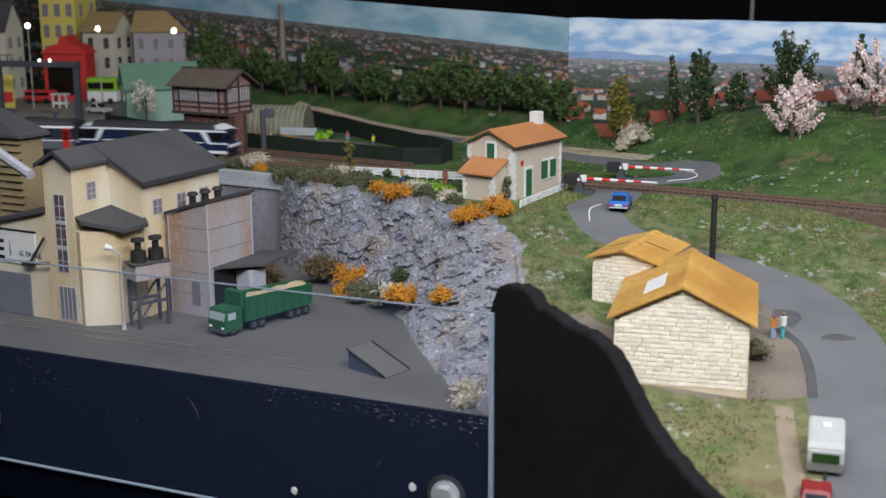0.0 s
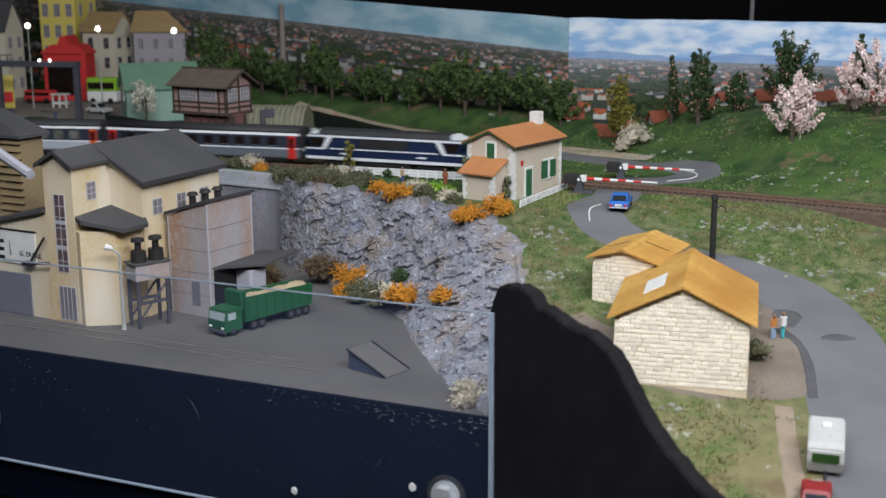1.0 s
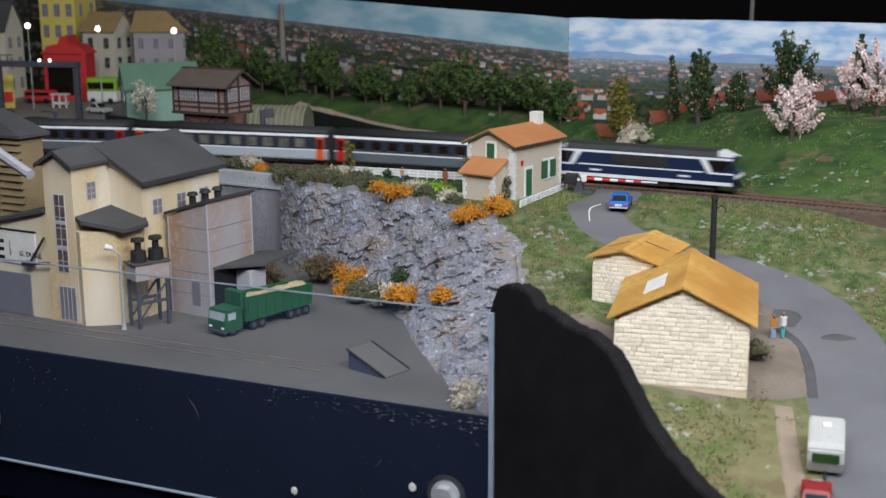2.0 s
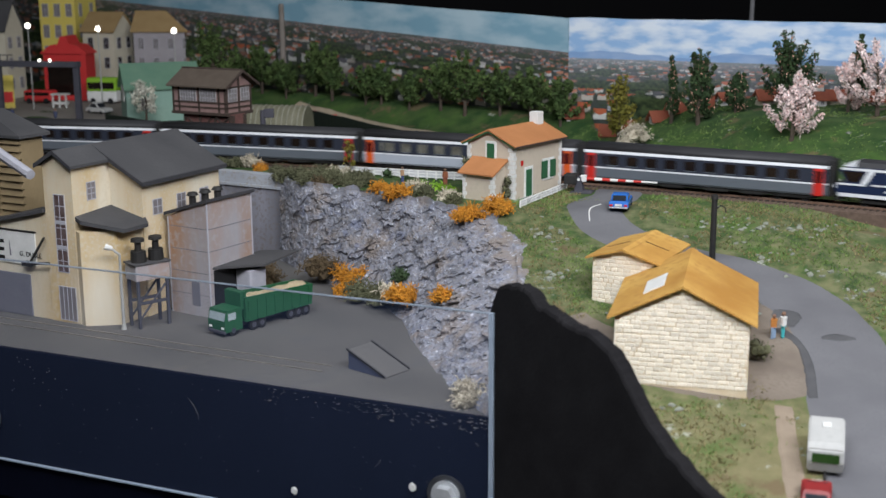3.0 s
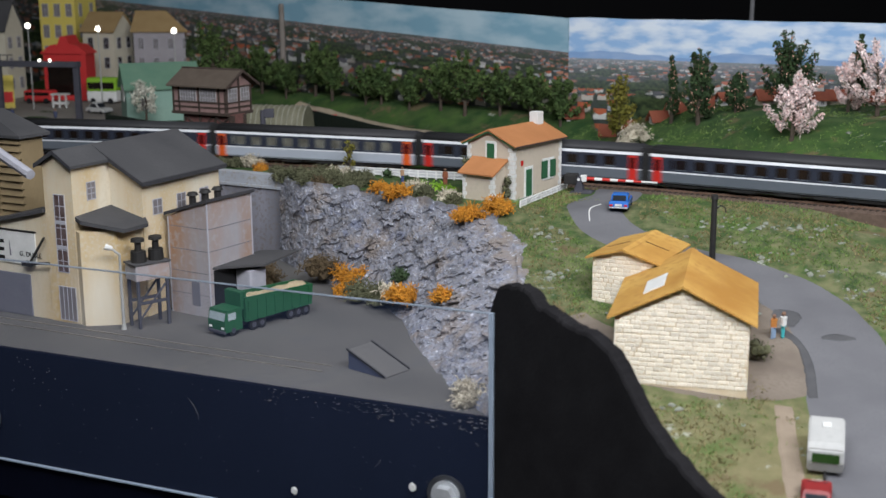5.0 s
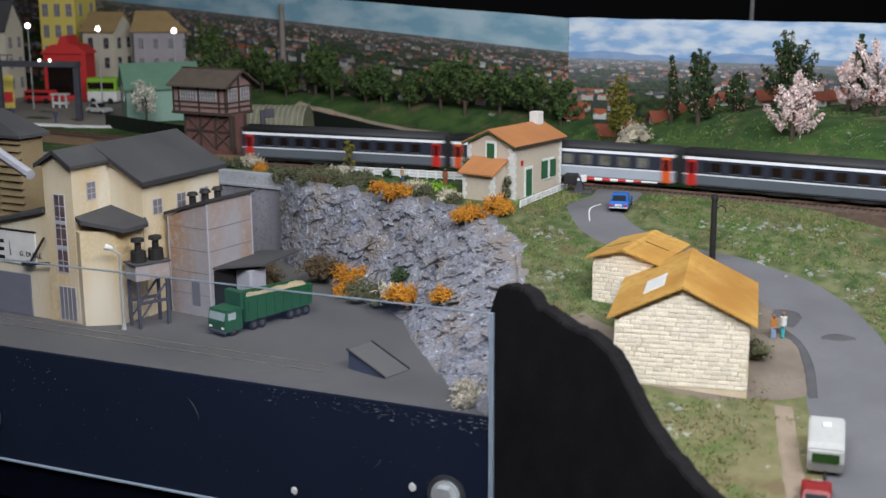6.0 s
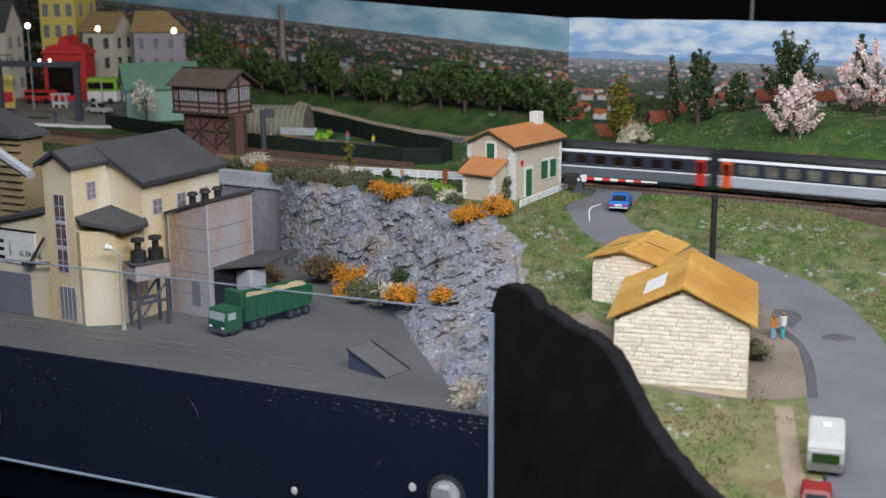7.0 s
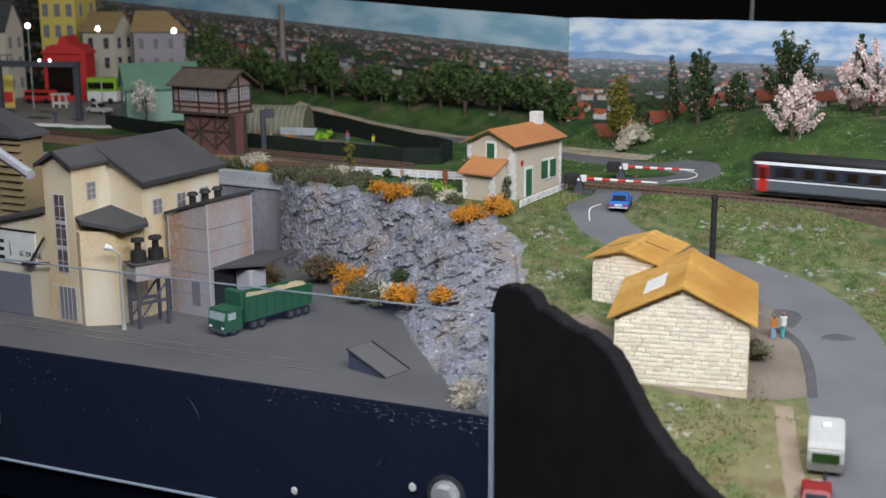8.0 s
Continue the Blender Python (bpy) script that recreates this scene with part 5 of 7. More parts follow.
M_YRAIL = mat("worn_steel_rail", (0.2, 0.185, 0.165), (0.34, 0.31, 0.27), 0.6, 0.45, 0.1, 0.5)
M_STEELG = mat("grey_lamp_post", (0.3, 0.3, 0.29), (0.38, 0.38, 0.36), 1, 0.5, 0.05)
M_COALB = mat("dark_steel", (0.05, 0.05, 0.065), (0.07, 0.07, 0.085), 1, 0.6, 0.1)
M_NAVYB = mat("blue_grey_plate", (0.06, 0.07, 0.12), (0.08, 0.09, 0.14), 0.8, 0.7, 0.1)
M_GREEN = mat("truck_green", (0.016, 0.082, 0.036), (0.02, 0.098, 0.044), 0.4, 0.45, 0)
M_RUBBER = mat("rubber", (0.012, 0.012, 0.014), (0.02, 0.02, 0.022), 1, 0.8, 0.1)
M_GRAVEL = mat("gravel_load", (0.34, 0.27, 0.17), (0.45, 0.37, 0.25), 1.6, 0.95, 0.8)
M_CGLASS = mat("pale_glass", (0.3, 0.36, 0.38), (0.36, 0.42, 0.44), 1, 0.15, 0, spec=0.5)


def wheel(parent, x, y, r, w=0.28):
    t = part("wheel", rod((x, y - w / 2, r), (x, y + w / 2, r), r, n=18), M_RUBBER, parent)
    s = 1 if y > 0 else -1
    part("hub", rod((x, y + s * (w / 2 - 0.02), r), (x, y + s * (w / 2 + 0.04), r), r * 0.5, n=12), M_COALB, t)


def build_truck():
    """x points to the truck's front."""
    t = thing("tipper_truck", -17.4, 114.15, FLOOR, 230, "green toy tipper semi-trailer truck loaded with gravel", "truck")
    part("cab", prism([(3.3, 0.45), (5.35, 0.45), (5.4, 1.3), (5.15, 2.5), (3.5, 2.55), (3.3, 2.4)], -1.2, 1.2), M_GREEN, t)
    part("windscreen", prism([(5.31, 1.55), (5.4, 1.55), (5.26, 2.25), (5.18, 2.25)], -1.05, 1.05), M_CGLASS, t)
    for s in (-1, 1):
        y0, y1 = sorted((s * 1.19, s * 1.23))
        part("side_window", box(4.1, y0, 1.55, 5.0, y1, 2.2), M_CGLASS, t)
        part("headlight", box(5.36, s * 0.85 - 0.18, 0.75, 5.45, s * 0.85 + 0.18, 0.95, 0.02), M_WHITEP, t)
    part("bumper", box(5.2, -1.2, 0.3, 5.5, 1.2, 0.6, 0.06), M_COALB, t)
    part("chassis", box(-5.3, -0.7, 0.55, 4.6, 0.7, 0.95, 0.04), M_COALB, t)
    body = bmesh.new()
    for y0, y1 in ((-1.3, -1.12), (1.12, 1.3)):
        prism([(-5.5, 1.0), (2.9, 1.0), (3.0, 3.35), (-5.7, 3.0)], y0, y1, body)
    box(2.7, -1.12, 1.0, 2.98, 1.12, 3.9, 0, body)
    box(-5.7, -1.12, 1.0, -5.45, 1.12, 3.0, 0, body)
    box(-5.5, -1.12, 1.0, 2.8, 1.12, 1.3, 0, body)
    box(2.98, -1.12, 2.2, 3.4, 1.12, 3.9, 0.05, body)
    part("tipper_body", body, M_GREEN, t)
    for i in range(8):
        for s in (-1, 1):
            y0, y1 = sorted((s * 1.29, s * 1.38))
            part("rib", box(-5.2 + i * 1.1, y0, 1.05, -5.05 + i * 1.1, y1, 3.0), M_GREEN, t)
    bm = bmesh.new()
    bmesh.ops.create_grid(bm, x_segments=40, y_segments=12, size=1, matrix=Matrix.Translation((-1.35, 0, 2.75)) @ Matrix.Diagonal((4.05, 1.12, 1, 1)))
    for v in bm.verts:
        v.co.z += 0.35 * noise.noise(v.co * 1.1) + 0.1 * noise.noise(v.co * 5) + 0.35 * (1 - (v.co.y / 1.12) ** 2)
    part("load", bm, M_GRAVEL, t, "beige gravel load")
    for x in (4.4, 1.9, 0.9, -2.8, -3.8, -4.8):
        for y in (-1.05, 1.05):
            wheel(t, x, y, 0.52)


# ---- station keeper's house ----
M_RENDER = mat("beige_render", (0.5, 0.43, 0.34), (0.56, 0.49, 0.4), 0.2, 0.85, 0.15)
M_TILE = mat("orange_card_roof", (0.37, 0.155, 0.06), (0.46, 0.2, 0.08), 0.25, 0.8, 0.25)
M_SHUT = mat("green_shutter", (0.025, 0.1, 0.045), (0.03, 0.12, 0.055), 1, 0.6, 0.1)
M_DKWOOD = mat("dark_timber", (0.05, 0.035, 0.03), (0.07, 0.05, 0.04), 0.7, 0.8, 0.2)


def build_keeper_house():
    """x runs along the long side away from the gable, y to the left of it."""
    h = thing("crossing_keeper_house", 7.45, 129.2, -0.55, 52.8, "beige crossing keeper's house with an orange roof", "house")
    E, R, W, L = 5.95, 7.4, 5.94, 9.4
    part("wall", prism([(0, 0), (W, 0), (W, E), (W / 2, R - 0.25), (0, E)], 0, L, axis="x"), M_RENDER, h)
    part("roof", slab([(-0.5, -0.55, E - 0.15), (L + 0.5, -0.55, E - 0.15), (L + 0.5, W / 2, R), (-0.5, W / 2, R)], 0.16), M_TILE, h)
    part("roof", slab([(-0.5, W / 2, R), (L + 0.5, W / 2, R), (L + 0.5, W + 0.55, E - 0.15), (-0.5, W + 0.55, E - 0.15)], 0.16), M_TILE, h)
    part("gutter", box(-0.5, -0.62, E - 0.36, L + 0.5, -0.5, E - 0.2), M_DKWOOD, h)
    for s in (0, 1):
        y0, y1, z0, z1 = ((-0.5, W / 2, E - 0.25, R - 0.14), (W / 2, W + 0.5, R - 0.14, E - 0.25))[s]
        part("bargeboard", slab([(-0.42, y0, z0), (-0.3, y0, z0), (-0.3, y1, z1), (-0.42, y1, z1)], 0.22), M_SHUT, h, "green scalloped bargeboard")
    part("chimney", box(8.0, W / 2 - 0.75, R - 0.7, 9.2, W / 2 + 0.35, R + 1.05, 0.04), M_WHITEP, h, "white chimney")
    # white corner quoins, alternating long and short
    for cx, sx in ((0, 1), (L, -1)):
        for i in range(12):
            z = 0.05 + i * 0.46
            w = 0.55 if i % 2 else 0.36
            x0, x1 = sorted((cx - sx * 0.05, cx + sx * w))
            part("quoin", box(x0, -0.06, z, x1, 0.05, z + 0.42, 0.02), M_WHITEP, h)
            if cx == 0:
                part("quoin", box(-0.06, 0.05, z, 0.04, w + 0.15, z + 0.42, 0.02), M_WHITEP, h)
    for i in range(12):
        w = 0.5 if i % 2 else 0.34
        part("quoin", box(-0.06, W - w, 0.05 + i * 0.46, 0.04, W + 0.05, 0.47 + i * 0.46, 0.02), M_WHITEP, h)
    # door and window on the long side, window in the gable
    part("door_surround", box(2.0, -0.08, 0, 3.7, 0.02, 3.3, 0.04), M_WHITEP, h)
    part("door", box(2.3, -0.14, 0.1, 3.4, -0.04, 3.0, 0.03), M_SHUT, h, "dark green door")
    part("window_surround", box(5.55, -0.08, 1.35, 7.95, 0.02, 3.75, 0.04), M_WHITEP, h)
    part("shutter", box(5.35, -0.16, 1.6, 6.5, -0.05, 3.5, 0.03), M_SHUT, h)
    part("shutter", box(7.0, -0.16, 1.6, 8.15, -0.05, 3.5, 0.03), M_SHUT, h)
    part("window", box(6.45, -0.1, 1.6, 7.05, -0.03, 3.5), M_WHITEP, h)
    part("window_surround", box(-0.08, 2.15, 3.95, 0.02, 3.6, 6.1, 0.04), M_WHITEP, h)
    part("shutter", box(-0.14, 2.4, 4.2, -0.04, 3.35, 5.85, 0.03), M_SHUT, h)
    part("number_plate", box(1.4, -0.07, 3.5, 1.75, 0.01, 4.05), M_RED, h, "small red plate")
    # lean-to
    part("wall", prism([(-2.32, 0), (0, 0), (0, 4.1), (-2.32, 3.1)], 1.03, 4.87), M_RENDER, h)
    part("roof", slab([(-2.82, 0.63, 2.95), (0.0, 0.63, 4.35), (0.0, 5.27, 4.35), (-2.82, 5.27, 2.95)], 0.15), M_TILE, h)
    for i in range(6):
        w = 0.5 if i % 2 else 0.32
        z = 0.05 + i * 0.46
        part("quoin", box(-2.38, 0.98, z, -2.27, 1.03 + w, z + 0.42, 0.02), M_WHITEP, h)
        part("quoin", box(-2.38, 4.87 - w, z, -2.27, 4.92, z + 0.42, 0.02), M_WHITEP, h)
        part("quoin", box(-2.32, 0.97, z, -2.32 + w, 1.05, z + 0.42, 0.02), M_WHITEP, h)
    part("plinth", box(-0.3, -0.5, -0.4, L + 0.3, 0, 0.06, 0.03), M_CONC, h)
    # climbing ivy by the corner
    bush(6.75, 129.0, -0.4, 0.75, M_OLIVE, "ivy climbing beside the house corner", 61, 60, 2.6, 0.5, True, name="climber")
    bush(6.8, 129.1, 1.0, 0.7, M_OLIVE, "ivy climbing beside the house corner", 62, 60, 2.2, 0.5, True, name="climber")


def picket_fence(a, b, n, height, label, z=None):
    f = thing("fence", 0, 0, 0, 0, label, "fence")
    a, b = Vector((*a, 0)), Vector((*b, 0))
    rail = bmesh.new()
    for i in range(n + 1):
        p = a + (b - a) * i / n
        g = ground_z(p.x, p.y) if z is None else z
        part("post", box(p.x - 0.08, p.y - 0.08, g - 0.2, p.x + 0.08, p.y + 0.08, g + height), M_WHITEP, f)
        if i:
            for hh in (0.25, 0.62, 0.92):
                rod((q.x, q.y, gq + height * hh), (p.x, p.y, g + height * hh), 0.09, n=4, bm=rail)
            panel = bmesh.new()
            sweep([(q.x, q.y, gq), (p.x, p.y, g)], [(-0.03, height * 0.2), (0.03, height * 0.2), (0.03, height * 0.85), (-0.03, height * 0.85)], panel)
            part("panel", panel, M_FENCEP, f)
        q, gq = p, g
    part("rail", rail, M_WHITEP, f)


M_FENCEP = mat("fence_panel", (0.5, 0.5, 0.52), (0.6, 0.6, 0.62), 1.5, 0.7, 0.1)


def barrier(x, y, turn, length):
    z = ground_z(x, y)
    b = thing("level_crossing_barrier", x, y, z, turn, "red and white level crossing barrier on a grey stand", "barrier", "barriers of the crossing")
    part("base", box(-0.9, -1.0, 0, 1.5, 1.0, 0.16, 0.04), M_COALB, b)
    for s in (-1, 1):
        part("stand", prism([(-0.5, 0.1), (0.5, 0.1), (0.22, 1.75), (-0.22, 1.75)], s * 0.45 - 0.1, s * 0.45 + 0.1), M_COALB, b)
        part("rib", rod((0.3, s * 0.5, 0.2), (1.3, s * 0.5, 0.15), 0.08), M_COALB, b)
    part("axle", rod((0, -0.6, 1.5), (0, 0.6, 1.5), 0.16), M_WHITEP, b)
    part("counterweight", box(-1.6, -0.75, 0.95, -0.2, 0.75, 2.0, 0.06), M_COAL, b, "black counterweight")
    part("clamp", box(0.1, -0.35, 1.2, 0.8, 0.35, 1.9, 0.06), M_WHITEP, b)
    n = 9
    for i in range(n):
        r0, r1 = 0.2 - 0.1 * i / n, 0.2 - 0.1 * (i + 1) / n
        p0, p1 = 0.8 + (length - 0.8) * i / n, 0.8 + (length - 0.8) * (i + 1) / n
        part("arm_section", rod((p0, 0, 1.55 - 0.02 * p0), (p1, 0, 1.55 - 0.02 * p1), r0, r1, 8), M_RED if i % 2 == 0 and i < n - 1 else M_WHITEP, b, "red section" if i % 2 == 0 and i < n - 1 else "white section")


def figure(x, y, z, h, coat, trousers, seed=0, label="small painted model figure"):
    """A plain little figure: one mesh, its paint by height."""
    m = bpy.data.materials.new("painted_figure")
    m.use_nodes = True
    nt = m.node_tree
    tc, sp, rp = nt.nodes.new("ShaderNodeTexCoord"), nt.nodes.new("ShaderNodeSeparateXYZ"), nt.nodes.new("ShaderNodeValToRGB")
    nt.links.new(tc.outputs["Generated"], sp.inputs[0])
    nt.links.new(sp.outputs["Z"], rp.inputs[0])
    cr = rp.color_ramp
    cr.interpolation = "CONSTANT"
    cr.elements[0].color, cr.elements[1].position, cr.elements[1].color = (*trousers, 1), 0.47, (*coat, 1)
    e = cr.elements.new(0.84)
    e.color = (0.2, 0.11, 0.07, 1)
    nt.links.new(rp.outputs[0], nt.nodes["Principled BSDF"].inputs["Base Color"])
    bm = bmesh.new()
    k = h / 2.0
    for s in (-1, 1):
        rod((s * 0.14 * k, 0, 0), (s * 0.12 * k, 0, 0.95 * k), 0.12 * k, 0.14 * k, 8, bm)
        rod((s * 0.3 * k, 0, 0.85 * k), (s * 0.24 * k, 0, 1.55 * k), 0.08 * k, 0.1 * k, 6, bm)
    rod((0, 0, 0.9 * k), (0, 0, 1.6 * k), 0.24 * k, 0.27 * k, 10, bm)
    bmesh.ops.create_icosphere(bm, subdivisions=2, radius=0.17 * k, matrix=Matrix.Translation((0, 0, 1.82 * k)))
    solid("model_figure", bm, m, label, "figure", x, y, z, seed * 40)


def car(name, x, y, z, turn, paint, label, length=4.9, width=1.95, height=1.55, tilt=0.0):
    """x points to the car's front."""
    c = thing(name, x, y, z, turn, label, "car")
    c.matrix_basis = pose(x * U, y * U, z * U, 0, tilt, turn)
    a, w = length / 2, width / 2
    bm = prism([(-a, 0.35), (-a + 0.1, 0.75), (-a + 0.3, 0.95), (a - 0.3, 0.88), (a, 0.65), (a, 0.3), (a - 0.2, 0.22), (-a + 0.15, 0.22)], -w, w)
    bmesh.ops.bevel(bm, geom=bm.edges[:], offset=0.09, segments=2, affect="EDGES")
    part("body", bm, paint, c)
    bm = prism([(-a * 0.72, 0.9), (-a * 0.45, height - 0.05), (a * 0.02, height), (a * 0.4, 0.9)], -w * 0.86, w * 0.86)
    bmesh.ops.bevel(bm, geom=bm.edges[:], offset=0.1, segments=2, affect="EDGES")
    part("roof", bm, paint, c)
    part("rear_window", prism([(-a * 0.74, 1.0), (-a * 0.68, 1.0), (-a * 0.47, height - 0.14), (-a * 0.53, height - 0.14)], -w * 0.68, w * 0.68), M_CARGLASS, c)
    part("windscreen", prism([(a * 0.4, 0.98), (a * 0.34, 0.98), (a * 0.06, height - 0.12), (a * 0.12, height - 0.12)], -w * 0.7, w * 0.7), M_CARGLASS, c)
    for s in (-1, 1):
        y0, y1 = sorted((s * w * 0.8, s * w * 0.875))
        part("side_window", prism([(-a * 0.55, 1.0), (a * 0.26, 1.0), (0, height - 0.15), (-a * 0.4, height - 0.15)], y0, y1), M_CARGLASS, c)
        for e in (-1, 1):
            wheel(c, e * a * 0.62, s * (w - 0.12), 0.34, 0.22)
            part("light", box(e * a - 0.05, s * w * 0.75 - 0.15, 0.5, e * a + 0.04, s * w * 0.75 + 0.15, 0.68), M_RED if e < 0 else M_WHITEP, c)
    for e in (-1, 1):
        part("bumper", box(e * a - 0.08, -w * 0.95, 0.28, e * a + 0.1, w * 0.95, 0.42, 0.03), M_STEEL, c)
    part("number_plate", box(-a - 0.06, -0.35, 0.5, -a + 0.02, 0.35, 0.72), M_WHITEP, c, "blank white plate")
    return c


M_CARGLASS = mat("car_glass", (0.02, 0.024, 0.03), (0.03, 0.034, 0.04), 0.5, 0.08, 0, spec=0.5)
M_BLUECAR = mat("blue_car_paint", (0.02, 0.12, 0.42), (0.025, 0.135, 0.46), 0.5, 0.25, 0)
M_REDCAR = mat("red_car_paint", (0.22, 0.025, 0.025), (0.26, 0.03, 0.03), 0.5, 0.3, 0)
M_STONEW = mat("whitish_stone", (0.82, 0.74, 0.6), (0.86, 0.81, 0.71), 0.8, 0.9, 0.5, 0, 6, (0.74, 0.6, 0.42), isle="object")
M_MORTAR = mat("mortar", (0.6, 0.47, 0.3), (0.7, 0.6, 0.44), 0.8, 0.95, 0.4)
M_SEAM = mat("roof_joint", (0.16, 0.085, 0.03), (0.1, 0.05, 0.02), 1, 0.9, 0.1)
M_YROOF = mat("ochre_card_roof", (0.39, 0.19, 0.04), (0.57, 0.34, 0.09), 0.16, 0.75, 0.2, 0, 9, (0.4, 0.2, 0.05), 0.16)


def stone_house(x, y, z, turn, w, length, eave, ridge, label, skylight, seed):
    """Gable towards y = 0; x across, y back."""
    h = thing("stone_house", x, y, z, turn, label, "house")
    part("wall", prism([(0, -1.2), (w, -1.2), (w, eave), (w / 2, ridge - 0.2), (0, eave)], 0, length), M_MORTAR, h)
    o, t = 0.55, 0.14
    k = (ridge - eave) / (w / 2)
    rf = [part("roof", slab([(-o, -0.5, eave - o * k + 0.1), (w / 2, -0.5, ridge), (w / 2, length + 0.5, ridge), (-o, length + 0.5, eave - o * k + 0.1)], t), M_YROOF, h),
          part("roof", slab([(w / 2, -0.5, ridge), (w + o, -0.5, eave - o * k + 0.1), (w + o, length + 0.5, eave - o * k + 0.1), (w / 2, length + 0.5, ridge)], t), M_YROOF, h)]
    part("ridge_strip", prism([(w / 2 - 0.5, ridge - 0.5 * k + 0.06), (w / 2, ridge + 0.07), (w / 2 + 0.5, ridge - 0.5 * k + 0.06), (w / 2, ridge - 0.02)], -0.5, length + 0.5), M_YROOF, h)
    for y, u0, u1 in () if skylight else ((length * 0.42, 0.1, w / 2 - 0.6), (length * 0.5, w / 2 + 0.6, w - 0.1)):
        rise = lambda u: eave + 0.1 + k * min(u, w - u) + 0.012
        part("roof_seam", slab([(u0, y, rise(u0)), (u1, y + 0.15, rise(u1)), (u1, y + 0.22, rise(u1)), (u0, y + 0.07, rise(u0))], 0.05), M_SEAM, h, "dark joint in the roof card")
    if skylight:
        z0 = lambda u: eave + 0.1 + k * u + 0.05
        part("skylight", slab([(1.9, 2.6, z0(1.9)), (3.5, 2.6, z0(3.5)), (3.5, 6.4, z0(3.5)), (1.9, 6.4, z0(1.9))], 0.1), M_WHITEP, h, "pale paper skylight patch")
    # courses of stone on gable and sides
    rnd = random.Random(seed)
    course, stones = 0.36, {}
    for i in range(int(ridge / course) + 1):
        z0 = -0.2 + i * course
        u = rnd.uniform(-0.5, 0)
        while u < w:
            l = rnd.choice((0.45, 0.6, 0.75))
            a, b = max(u, 0.0), min(u + l, w)
            zt = z0 + course
            lim = lambda q: eave + k * min(q, w - q) - 0.15
            if b - a > 0.12 and min(lim(a), lim(b)) > zt - 0.1:
                key = round(b - a, 1)
                if key not in stones:
                    bm = box(0, -0.05, 0, key - 0.045, 0.02, course - 0.045, 0.03)
                    st = part("stone", bm, M_STONEW, h)
                    stones[key] = st
                    st.matrix_basis = Matrix.Translation((a * U, 0, z0 * U))
                else:
                    st = new("stone", stones[key].data)
                    st.parent = h
                    st.matrix_basis = Matrix.Translation((a * U, rnd.uniform(-0.025, 0.02) * U, (z0 + rnd.uniform(-0.03, 0.03)) * U))
            u += l
    return h


